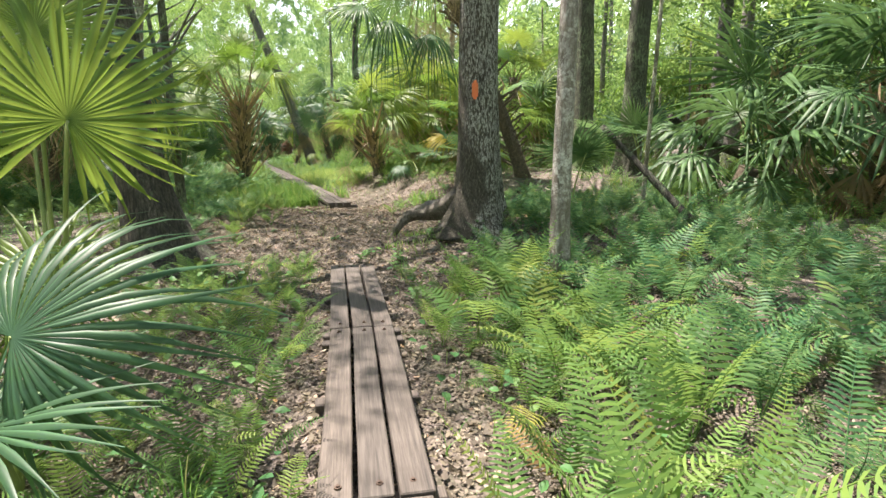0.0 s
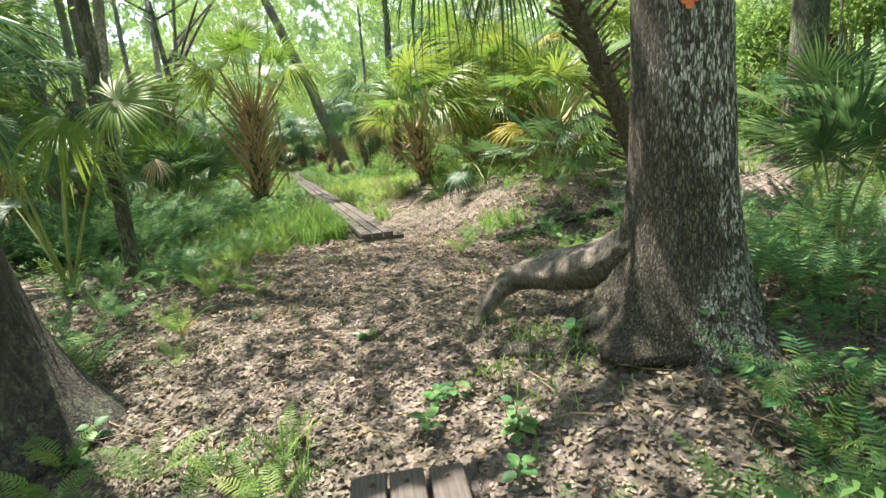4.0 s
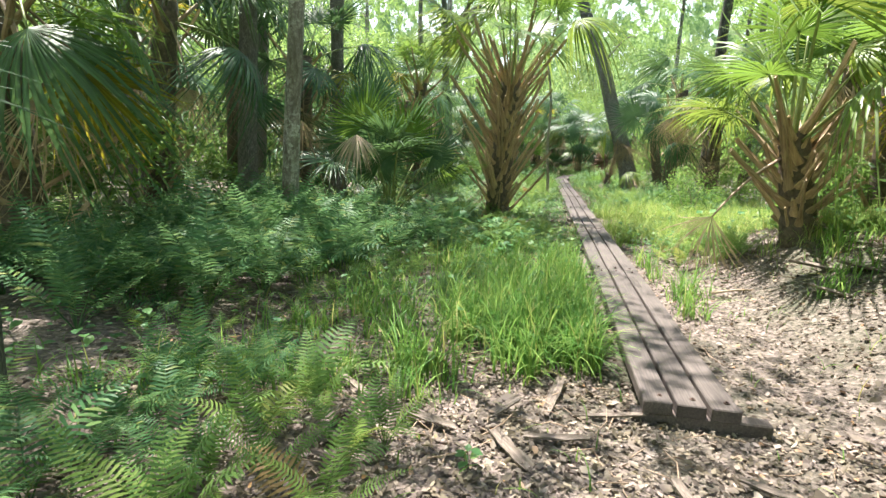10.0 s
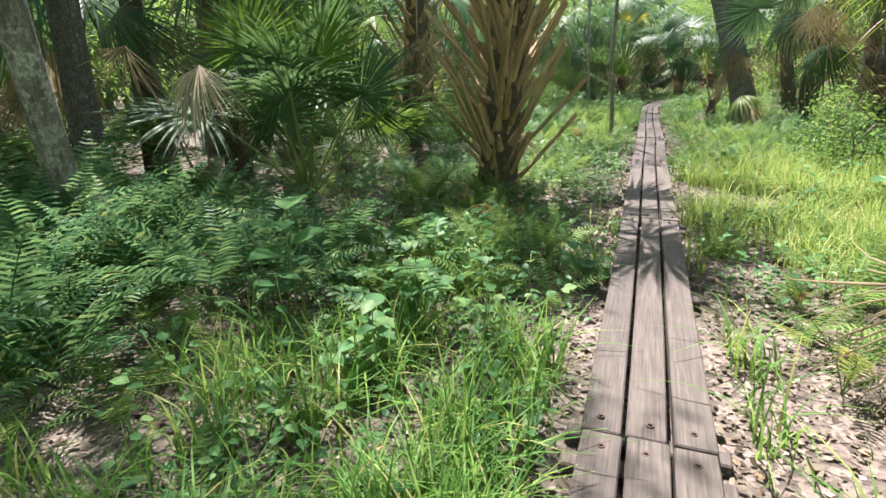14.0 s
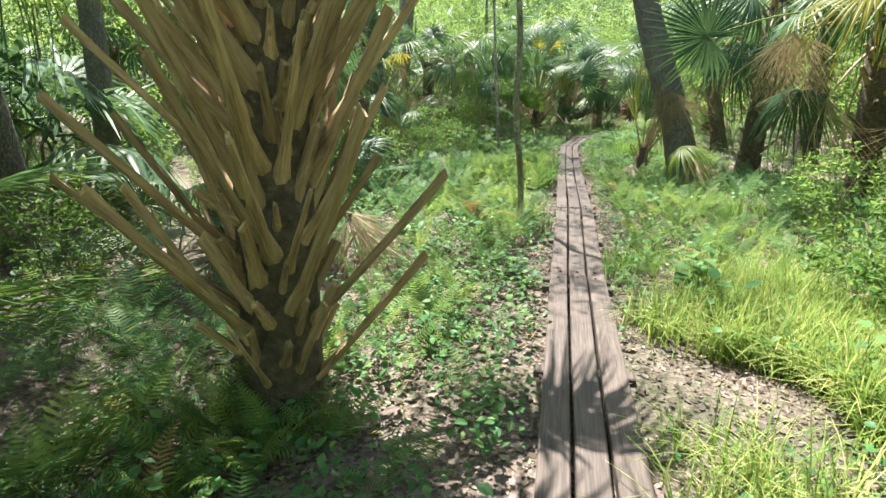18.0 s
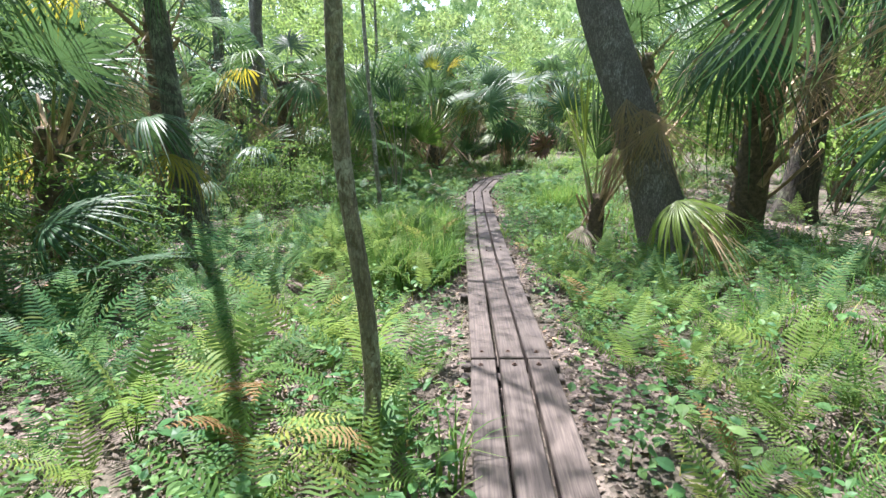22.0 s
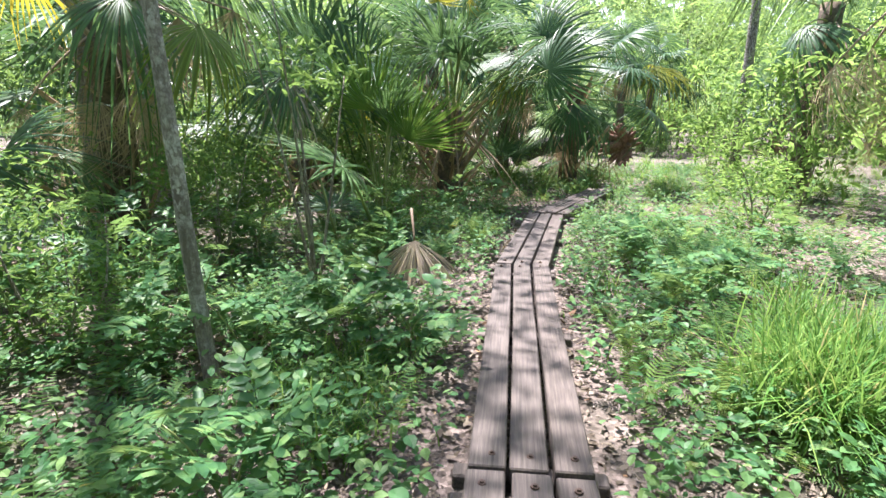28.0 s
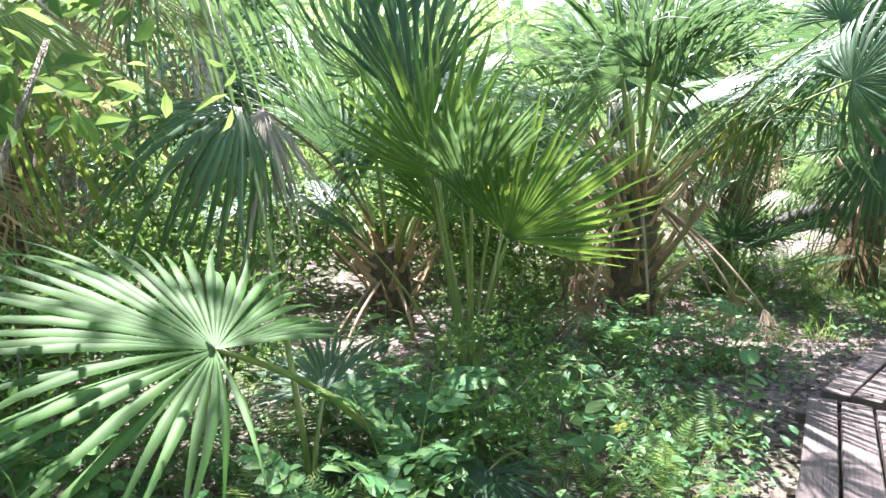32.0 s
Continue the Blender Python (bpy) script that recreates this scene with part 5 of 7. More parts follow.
for i in range(12):
    part("boot", BOOTS_LONG[i % 2], sp, "", Matrix.Translation((0.01, 0.03, 0.1 + 0.035 * i)) @ pose(0, 0, 0, 0, 0, i * 137.5) @ pose(0, 0.05, 0, U(50, 84), U(-20, 20)) @ Matrix.Scale(U(0.3, 0.6), 4))
tree(-7.77, 22.74, 7, 0.04, "thin crooked sapling with flaking bark beside the boardwalk", M_SAPLING, (0.2, 0.12), seed=13, sides=12, flare=0.15, lobes=0, limbs=1, crown_scale=0.25, name="sapling", ridge=0.12, crook=0.1)
cabbage_palm(-14.3, 27.0, 3.4, 0.2, "cabbage palm trunk with dry leaf bases in the shade", (0.2, 0.0), 9, 5, 1, 30, True, 0.95, 36, el=(80, 15))
cabbage_palm(-13.4, 24.6, 1.6, 0.16, "low cabbage palm with drooping yellowing fans", (0.2, 0.1), 10, 4, 2, 12, True, 0.9, 37, keys=("hang", "arch"))
cabbage_palm(-12.2, 22.6, 2.8, 0.17, "cabbage palm with green and dry fans", (-0.2, 0.1), 11, 5, 0, 12, True, 1.0, 38)
mt = tree(-12.9, 26.3, 8, 0.16, "mossy trunk leaning in the undergrowth", M_MOSSY, (-0.9, 0.2), seed=14, flare=0.4, crown=False, limbs=3)
tree(-17.8, 33.0, 12, 0.19, "straight grey trunk in the woods", M_SLIM, (0.1, 0.1), seed=15, flare=0.2, crown=False, limbs=3)
# Leans so that its unseen crown shades the boardwalk.
wt = tree(-16.9, 31.5, 12, 0.12, "slender dark trunk in the woods", M_OAK_GREY, (2.3, -0.6), seed=16, flare=0.2, crown_scale=0.95)
# Unseen limbs and crowns, added to shade the walk and the bend.
added_limb(mt, (-13.3, 26.4, 4.6), (-9.4, 22.9, 7.6), 0.07, M_OAK_GREY, 1, 0.5)
added_limb(mt, (-13.3, 26.4, 4.6), (-10.9, 27.4, 8.4), 0.08, M_OAK_GREY, 3, 0.4)
added_limb(mt, (-13.4, 26.4, 5.4), (-9.5, 25.2, 7.8), 0.06, M_OAK_GREY, 2, 0.45)
added_limb(wt, (-16.0, 31.3, 6.2), (-14.4, 31.4, 8.2), 0.05, M_OAK_GREY, 0, 0.32)
added_limb(wt, (-15.9, 31.2, 6.6), (-16.1, 34.6, 8.4), 0.06, M_OAK_GREY, 3, 0.5)
added_limb(wt, (-15.5, 31.1, 7.2), (-14.2, 33.9, 9.2), 0.07, M_OAK_GREY, 1, 0.95)
added_limb(wt, (-15.8, 31.2, 5.8), (-16.8, 36.8, 9.0), 0.07, M_OAK_GREY, 2, 0.75)
tree(-19.8, 33.4, 12, 0.17, "grey trunk in the woods", M_OAK, (0.0, 0.2), seed=17, flare=0.2, crown=False, limbs=3)

# ---- the last stretch: palms at the bend ----
ph = cabbage_palm(-13.95, 36.3, 1.7, 0.22, "stout low cabbage palm with spreading green fans at the bend", (0.0, 0.1), 14, 9, 1, 60, True, 1.3, 40, el=(88, 30), keys=("tall", "tall", "arch"))
fan_at(ph, (-12.1, 36.2, 2.75), (-13.8, 36.3, 1.2), (0.3, -0.9, 0.5), "arch", 0.95)
fan_at(ph, (-11.9, 35.8, 2.2), (-13.8, 36.3, 1.2), (0.5, -0.8, 0.5), "arch", 1.1)
fan_at(ph, (-12.6, 34.6, 3.1), (-13.9, 36.2, 1.2), (0.2, -0.6, 0.8), "yellow", 0.6)
fan_at(ph, (-13.4, 35.0, 3.2), (-13.9, 36.2, 1.2), (0.2, -0.6, 0.8), "yellow", 0.55)
pi_ = cabbage_palm(-15.5, 34.1, 0.8, 0.22, "stout low cabbage palm with long arching fans", (0.0, 0.0), 12, 6, 0, 34, True, 1.35, 41, el=(88, 30), keys=("tall", "tall", "arch"))
fan_at(pi_, (-14.1, 33.0, 2.3), (-15.4, 34.0, 0.9), (0.6, -0.5, 0.6), "arch", 1.2)
fan_at(pi_, (-13.78, 32.14, 1.96), (-15.3, 33.9, 0.9), (0.5, -0.3, 0.8), "bleached", 1.25, 0, (0.5, -0.5, -0.7))
pj = palmetto(-13.35, 33.35, 6, 0.95, "young palm with tall stiff green fans by the bend", 9, (88, 60), 0, (1.1, 1.6), ("talllit", "young"))
fan_at(pj, (-13.2, 32.95, 1.55), (-13.35, 33.3, 0.1), (0.7, -0.6, 0.4), "talllit", 0.95, 0, (0.05, -0.1, 1))
fan_at(pj, (-12.75, 33.1, 1.2), (-13.3, 33.3, 0.1), (0.7, -0.6, 0.4), "talllit", 0.9, 0, (0.6, 0.2, 1))
fan_at(pj, (-13.45, 33.0, 1.95), (-13.35, 33.3, 0.1), (0.7, -0.6, 0.2), "young", 1.3, 0, (-0.1, -0.05, 1))
palmetto(-13.5, 37.9, 7, 0.75, "young palm with green fans beside a stump", 10, (84, 30), 1, (0.9, 1.3), ("stiff",))
big = palmetto(-12.95, 31.95, 1, 0.8, "young palm with a very large open fan over the ground", 11, (60, 50), 0, (0.5, 0.8), ("stiff",), az0=60, arc=40)
fan_at(big, (-12.36, 31.41, 1.01), (-12.7, 32.3, 0.2), (0.6, 0.4, 0.62), "deep", 1.0, 0, (-0.35, -0.4, 0.3))
fan_at(big, (-13.6, 31.95, 1.93), (-12.95, 31.95, 0.15), (0.5, -0.3, 0.75), "hang", 0.9, 0, (0.1, -1.0, 0.05))
pk = cabbage_palm(-15.3, 31.0, 2.7, 0.18, "cabbage palm with long hanging dry fronds", (0.2, -0.1), 6, 6, 1, 20, True, 1.0, 42, el=(80, 20), keys=("hang", "arch"))
for hub, face, key, sc, along in [((-13.95, 31.2, 2.35), (0.8, -0.3, 0.2), "dead", 1.0, (0.1, 0.0, -1)), ((-13.85, 31.55, 2.55), (0.8, -0.2, 0.2), "dead", 1.1, (0.1, 0.05, -1)), ((-14.75, 30.8, 2.3), (0.7, -0.5, 0.2), "dead", 1.0, (0.05, -0.1, -1)), ((-14.4, 31.3, 2.5), (0.8, -0.4, 0.2), "withered", 1.1, (0.0, 0.0, -1)),
                                  ((-13.6, 30.95, 2.3), (0.7, -0.3, 0.5), "palegreen", 0.9, (0.4, -0.3, -0.5)), ((-14.2, 30.6, 2.55), (0.6, -0.6, 0.5), "hang", 1.0, (0.3, -0.6, -0.3))]:
    fan_at(pk, hub, (-15.1, 30.95, 2.75), face, key, sc, 0, along)
cabbage_palm(-12.6, 33.0 + 6.3, 2.2, 0.18, "cabbage palm with arching fans beyond the bend", (0.2, -0.2), 14, 3, 2, 20, True, 1.2, 43)
cabbage_palm(-7.0, 34.0, 3.0, 0.18, "cabbage palm with a skirt of grey dry fronds", (-0.6, -0.2), 11, 4, 0, 16, True, 1.0, 44, keys=("arch",), el=(75, 0))
cabbage_palm(-8.3, 39.4, 3.4, 0.2, "cabbage palm with a bare sunlit orange-brown trunk", (0.2, 0.2), 11, 5, 0, 6, True, 1.1, 45)
tree(-11.6, 29.29, 6, 0.045, "thin pale sapling in the shrubs", M_SLIM, (-0.3, -0.1), seed=21, sides=10, flare=0.1, lobes=0, limbs=3, crown=False, name="sapling")
for i, (x, y, h) in enumerate([(-16.4, 39.6, 2.9), (-14.9, 40.9, 3.3), (-17.7, 37.2, 2.6)]):
    cabbage_palm(x, y, h, 0.17, "cabbage palm with dark green fans behind the bend", (0.2, -0.1), 13, 5, 0, 10, True, 1.2, 60 + i, far=True, el=(75, -20))
tree(-9.5, 47.0, 12, 0.16, "slender grey trunk beyond the clearing", M_OAK, (0.2, 0.2), seed=22, flare=0.2)
fallen_log([(-12.4, 43.0, 0.75), (-13.3, 42.9, 0.95), (-14.3, 42.7, 0.75), (-15.2, 42.5, 0.3)], 0.26, 0.2, "dark fallen trunk arched over the ground", M_OAK_DARK, 9)
st = thing("uprooted_stump", -12.2, 42.9, float(G(-12.2, 42.9)) + 0.12, "reddish-brown uprooted stump with tangled roots", "stump")
for i in range(26):
    a = i * 2.4
    e = np.array([math.cos(a) * (0.35 + 0.3 * math.sin(i * 1.7) ** 2), -0.2 + 0.2 * math.sin(i), 0.75 + math.sin(a) * 0.6])
    q = np.linspace(0, 1, 6)[:, None]
    part("root", mesh_np("stump_root", *tube(q * e + (1 - q) * np.array([0, 0.1, 0.6]) + np.sin(q * 5) * 0.05, np.linspace(0.15, 0.02, 6), 7, seed=i, ridge=0.2), M_ROOT_RED), st)

# dead fans lying on the ground
def lying_frond(x, y, az, key, scale, label, el=12, lift=0.1, reach=0.7):
    ob = thing("fallen_frond", x, y, float(G(x, y)) + lift, label, "palm frond", "fallen fronds")
    frond(ob, (0, 0, 0), az, el, scale, key, 25, 0, reach)
    return ob


dg = thing("fallen_frond", -11.72, 31.72, float(G(-11.72, 31.72)) + 0.02, "dry tan palm fan lying on the litter", "palm frond", "fallen fronds")
fan_at(dg, (-11.67, 31.58, 0.34), (-11.82, 31.76, 0.6), (0.3, -0.6, 0.7), "tanfan", 1.0, 0, (0.28, -0.55, -0.5))
dw = thing("fallen_frond", -7.55, 27.6, float(G(-7.55, 27.6)) + 0.02, "grey-white dry fan spread on the ground", "palm frond", "fallen fronds")
fan_at(dw, (-7.61, 27.55, 0.3), (-7.52, 27.75, 0.5), (-0.2, -0.5, 0.8), "bleached", 0.8, 0, (-0.05, -0.85, -0.42))
dq = thing("fallen_frond", -8.25, 20.25, float(G(-8.25, 20.25)) + 0.02, "dry brown fan with a long stalk propped over the herbs", "palm frond", "fallen fronds")
fan_at(dq, (-8.22, 20.3, 0.55), (-9.1, 20.06, 1.41), (0.35, -0.6, 0.7), "dead", 0.85, 0, (0.6, -0.3, -0.55))
fan_at(dq, (-8.2, 20.34, 0.6), (-8.26, 20.28, 0.6), (0.3, -0.6, 0.7), "withered", 0.7, 0, (0.9, -0.1, -0.3))
fan_at(dq, (-8.12, 20.35, 0.46), (-8.3, 20.2, 0.05), (0.3, -0.5, 0.8), "withered", 0.9, 0, (0.7, 0.1, -0.35))
lying_frond(-2.6, 15.0, -70, "withered", 0.9, "bleached dry fan on the ground", 4, 0.06)
dd = thing("hanging_frond", -8.6, 15.6, float(G(-8.6, 15.6)), "pale dead fan hanging low over ferns", "palm frond", "fallen fronds")
fan_at(dd, (-7.85, 15.45, 1.55), (-8.6, 15.7, 0.0), (0.5, -0.5, 0.7), "tanfan", 0.8, 0, (0.45, -0.4, -0.6))
fan_at(dd, (-8.8, 15.2, 1.75), (-8.6, 15.7, 0.0), (0.7, -0.6, 0.3), "dead", 0.9, 0, (-0.2, -0.3, -1))
lying_frond(-12.5, 32.9, 200, "stiff", 0.5, "low green fan over the litter", 10, 0.15)

# ---- background woods ----
wood = []
tries = 0
while len(wood) < 26 and tries < 4000:
    tries += 1
    x, y = U(-42, 26), U(-14, 66)
    d = float(off_line(x, y, TRAIL)[0])
    if 10.5 < d < 30 and all((x - a) ** 2 + (y - b) ** 2 > 9 for a, b in wood):
        wood.append((x, y))
        k = len(wood)
        tree(x, y, U(9, 13), U(0.1, 0.24), ("grey", "brown", "mossy", "pale")[k % 4] + " trunk of a tall tree in the woods",
             (M_OAK_GREY, M_OAK, M_OAK_GREY, M_SLIM)[k % 4], (U(-0.8, 0.8), U(-0.8, 0.8)), seed=100 + k, sides=12, flare=0.3, crown_scale=U(0.9, 1.5), limbs=1, group="woodland trees")
def fan_crown(name, n, el0, el1, material, seed, kw, size=1.0):
    """All the leaves of one far palm's crown in one mesh."""
    r = np.random.default_rng(seed)
    out = []
    for i in range(n):
        v, q = fan_blade(seed=seed * 31 + i % 4, **kw)
        t = np.linspace(0, 1, 3)
        v, q = joined([(v, q), tube(np.stack([0 * t, -(1 - t), 0.05 * np.sin(t * np.pi)], 1), 0.02 - 0.01 * t, 4, caps=False)])
        e = el0 + (el1 - el0) * i / max(1, n - 1) + r.uniform(-9, 9)
        m = np.array(pose(0, 0, 0, 0, 0, i * 137.5 + r.uniform(-18, 18)) @ pose(0, 0, 0, e) @ Matrix.Translation((0, r.uniform(0.75, 1.2), 0)) @ pose(0, 0, 0, -r.uniform(5, 40), r.uniform(-25, 25), 0) @ Matrix.Scale(size * r.uniform(0.85, 1.15), 4))
        out.append((v @ m[:3, :3].T + m[:3, 3], q))
    return mesh_np(name, *joined(out), material)


KW_G = dict(n_seg=22, radius=0.9, spread=2.3, droop=0.28, fold=0.1, tip_droop=0.6, steps_n=2)
KW_D = dict(n_seg=16, radius=0.8, spread=1.0, droop=0.7, fold=-0.6, tip_droop=0.9, steps_n=2)
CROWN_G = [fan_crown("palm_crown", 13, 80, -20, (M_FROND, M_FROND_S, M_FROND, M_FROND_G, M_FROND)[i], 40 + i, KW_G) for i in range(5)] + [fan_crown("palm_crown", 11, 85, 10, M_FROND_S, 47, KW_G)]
SKIRT = [fan_crown("palm_skirt", 7, -35, -72, M_FROND_D, 50 + i, KW_D) for i in range(3)]
STUBS = []
for i in range(2):
    r = np.random.default_rng(90 + i)
    out = []
    for k in range(26):
        az, z = k * 2.4, k / 26
        d_ = np.array([math.cos(az), math.sin(az), 0.0])
        out.append(tube([d_ * 0.1 + (0, 0, z), d_ * 0.24 + (0, 0, z + 0.12), d_ * 0.34 + (0, 0, z + 0.12 + r.uniform(0.1, 0.3))], [0.05, 0.028, 0.016], 4, caps=False))
    STUBS.append(mesh_np("palm_stubs", *joined(out), M_BOOT, False))
backs = []
tries = 0
while len(backs) < 150 and tries < 9000:
    tries += 1
    x, y = U(-36, 22), U(-8, 62)
    d = float(off_line(x, y, TRAIL)[0])
    if 6.3 < d < 25 and all((x - a) ** 2 + (y - b) ** 2 > 3.2 for a, b in backs):
        backs.append((x, y))
        k = len(backs)
        h, z0, sc = U(0.6, 4.6), float(G(x, y)) - 0.1, U(0.95, 1.4)
        palm = thing("cabbage_palm", x, y, z0, "cabbage palm with green fans and dry tan skirt in the woods" if k % 3 else "cabbage palm with green fans in the woods", "palm", "woodland palms")
        tip = Vector((U(-0.4, 0.4), U(-0.4, 0.4), h + 0.1))
        part("trunk", mesh_np("palm_trunk", *tube([(0, 0, 0), tip * 0.5, tip], [0.2, 0.16, 0.17], 8), M_PALMBARK), palm)
        # Sun-tinted crowns go on the sunny side, plain ones in the shaded woods.
        part("crown", CROWN_G[k % 6 if (off_line(x, y, TRAIL)[1] > 0 or y < 15) and not (x > 2 and y < 14) else (0, 2, 4)[k % 3]], palm, "", Matrix.Translation(tip) @ pose(0, 0, 0, 0, 0, k * 53.0) @ Matrix.Scale(sc, 4))
        if k % 3:
            part("skirt", SKIRT[k % 3], palm, "dry tan hanging fronds", Matrix.Translation(tip * 0.95) @ pose(0, 0, 0, 0, 0, k * 71.0) @ Matrix.Scale(sc, 4))
        if h > 0.9:
            part("stub_ring", STUBS[k % 2], palm, "", Matrix.Translation((tip.x, tip.y, h - 0.85)) @ pose(0, 0, 0, 0, 0, k * 31.0))
bushes = []
tries = 0
while len(bushes) < 70 and tries < 6000:
    tries += 1
    x, y = U(-34, 20), U(-6, 58)
    d = float(off_line(x, y, TRAIL)[0])
    if 5.5 < d < 22 and all((x - a) ** 2 + (y - b) ** 2 > 3 for a, b in bushes):
        bushes.append((x, y))
        shrub(x, y, U(0.8, 3.0), "leafy green shrub in the understorey", len(bushes), U(0.8, 1.5), stems=3)
# shrubs close to the walk
for i, (x, y, h, w) in enumerate([(-3.9, 21.7, 0.9, 0.6), (-1.6, 19.2, 1.6, 0.9), (0.3, 18.8, 2.6, 1.2),
                                   (-16.0, 36.6, 1.6, 1.1), (-17.5, 35.0, 2.2, 1.3)]):
    shrub(x, y, h, "bright green leafy shrub beside the trail" if x > -11 else "dark green leafy shrub beside the trail", 300 + i, w)
for i, (x, y, h, w) in enumerate([(-8.3, 37.6, 2.4, 1.0), (-7.0, 35.9, 2.8, 1.2), (-6.4, 38.0, 3.4, 1.4), (-9.3, 39.6, 1.3, 0.7), (-5.4, 34.4, 2.6, 1.2), (-8.9, 35.2, 0.9, 0.6), (-10.0, 44.0, 3.0, 1.4), (-4.2, 31.8, 2.4, 1.1), (-4.3, 23.9, 1.0, 0.5), (-3.3, 25.6, 1.2, 0.6), (-1.4, 26.0, 1.4, 0.8)]):
    airy_shrub(x, y, h, "airy bright yellow-green leafy shrub in sunlight", i, w)
for i, (x, y, h, w) in enumerate([(-10.9, 22.2, 1.1, 0.7), (-11.6, 24.2, 1.2, 0.8), (-9.9, 20.4, 0.8, 0.5), (-9.7, 18.4, 1.0, 0.6)]):
    airy_shrub(x, y, h, "leafy green shrub in the shade of palms", 40 + i, w)
palmetto(-11.4, 23.2, 7, 0.8, "young palm with low shaded green fans", 21, (80, 25), 1)
palmetto(-9.9, 19.4, 6, 0.7, "small young palm with green fans in the undergrowth", 22, (80, 25), 1)
palmetto(-14.9, 29.4, 8, 1.0, "young palm with dark arching fans in the shade", 23, (80, 20), 2, (0.9, 1.4), ("arch", "hang"))
palmetto(-15.6, 27.9, 8, 1.0, "young palm with dark drooping fans in the undergrowth", 24, (80, 15), 2, (0.8, 1.3), ("arch", "hang"))
broad_sapling(-12.05, 30.65, 2.15, "sapling with broad bright green leaves over the herbs", 1, 1.4)
for i, (x, y, h, w) in enumerate([(-12.6, 29.0, 0.9, 0.6), (-13.6, 28.7, 1.3, 0.8), (-13.6, 30.9, 1.2, 0.7), (-13.0, 27.8, 0.9, 0.6), (-15.8, 31.2, 2.2, 1.1), (-14.2, 31.9, 1.5, 0.8), (-12.7, 32.9, 0.8, 0.5), (-15.2, 37.2, 1.5, 1.1), (-16.2, 35.4, 1.7, 1.2), (-14.6, 34.9, 0.9, 0.7), (-17.0, 33.4, 1.8, 1.2), (-14.0, 38.6, 1.1, 0.9)]):
    airy_shrub(x, y, h, "leafy green shrub among herbs beside the trail", 20 + i, w)
# overhead trees along the trail, added for shade, their crowns mostly out of view
for i, (x, y) in enumerate([(7.8, 4.5), (6.8, 13.5), (4.4, 19.5), (0.4, 26.5), (-1.4, 32.5), (-3.6, 37.0), (-6.5, 5.0), (-9.5, 11.0), (-11.4, 18.6), (-12.4, 16.6), (-5.2, 44.0), (-10.0, 15.0), (-12.8, 20.2), (-11.9, 14.2), (-13.6, 18.0)]):
    tree(x, y, U(7.5, 10), 0.17, "tall tree added for shade over the trail", M_OAK_GREY, (U(-0.6, 0.6), U(-0.6, 0.6)), seed=60 + i, flare=0.4, crown_scale=U(0.8, 1.15) * (0.5 if i == 13 else 1.0), sides=16, limbs=1)

# understorey trees that close the view
us = []
tries = 0
while len(us) < 110 and tries < 9000:
    tries += 1
    x, y = U(-34, 20), U(-2, 60)
    d, sd_, _ = (float(q) for q in off_line(x, y, TRAIL))
    if (7.5 if sd_ > 0 else 9.0) < d < 26 and all((x - a) ** 2 + (y - b) ** 2 > 6 for a, b in us):
        us.append((x, y))
        k = len(us)
        tree(x, y, U(3.4, 6.4), U(0.04, 0.08), "slender leafy understorey tree in the woods", (M_SAPLING, M_OAK_GREY)[k % 2], (U(-0.5, 0.5), U(-0.5, 0.5)), seed=500 + k, sides=8, flare=0.2, lobes=0, limbs=0, crown_scale=U(0.65, 1.0), group="understorey trees")

# ---- far woods ----
r = np.random.default_rng(77)
ccx, ccy = r.uniform(-48, 32, 5200), r.uniform(2, 80, 5200)
cd = off_line(ccx, ccy, TRAIL)[0]
keep = np.flatnonzero((cd > 12) & (cd < 34) & (ccy > 4 - 0.4 * ccx * (ccx < 0) - 12 * (ccx < 0)))[:1300]
n = 300000
k_ = r.integers(len(keep), size=n)
cl = keep[k_]
ccz = r.uniform(0.06, 1.0, len(keep)) * (3.0 + 0.34 * cd[keep])
rad_ = r.uniform(0.45, 1.15, len(keep))
nr = r.normal(0, 1, (n, 3))
p_ = np.stack([ccx[cl], ccy[cl], ccz[k_] + 0.3], 1) + r.normal(0, 1, (n, 3)) * (rad_[k_][:, None] * np.array([0.62, 0.62, 0.42]))
p_[:, 2] = np.maximum(p_[:, 2], 0.1)
nr = nr + np.array([0, 0, 0.8])
nr /= np.linalg.norm(nr, axis=1)[:, None]
uu = np.cross(nr, r.normal(0, 1, (n, 3)))
uu /= np.linalg.norm(uu, axis=1)[:, None]
ww = np.cross(nr, uu)
sz = r.uniform(0.07, 0.16, (n, 1))
fv = np.stack([p_ - uu * sz, p_ + ww * sz * 0.45, p_ + uu * sz, p_ - ww * sz * 0.45], 1).reshape(-1, 3)
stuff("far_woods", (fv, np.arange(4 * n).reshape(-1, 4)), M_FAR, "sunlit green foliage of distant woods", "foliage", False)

# glowing far wall beyond the trees, with hazy forest and sky gaps painted on
M_FOREST_GLOW, nt, p = mat("glowing_forest_wall")
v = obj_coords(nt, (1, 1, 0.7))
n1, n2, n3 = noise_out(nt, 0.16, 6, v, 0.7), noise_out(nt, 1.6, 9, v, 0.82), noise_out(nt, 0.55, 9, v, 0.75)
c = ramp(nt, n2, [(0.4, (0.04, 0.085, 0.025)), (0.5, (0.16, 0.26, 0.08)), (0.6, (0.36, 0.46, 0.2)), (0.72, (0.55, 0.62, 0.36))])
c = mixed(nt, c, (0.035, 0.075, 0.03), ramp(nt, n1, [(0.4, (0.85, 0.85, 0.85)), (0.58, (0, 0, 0))]))
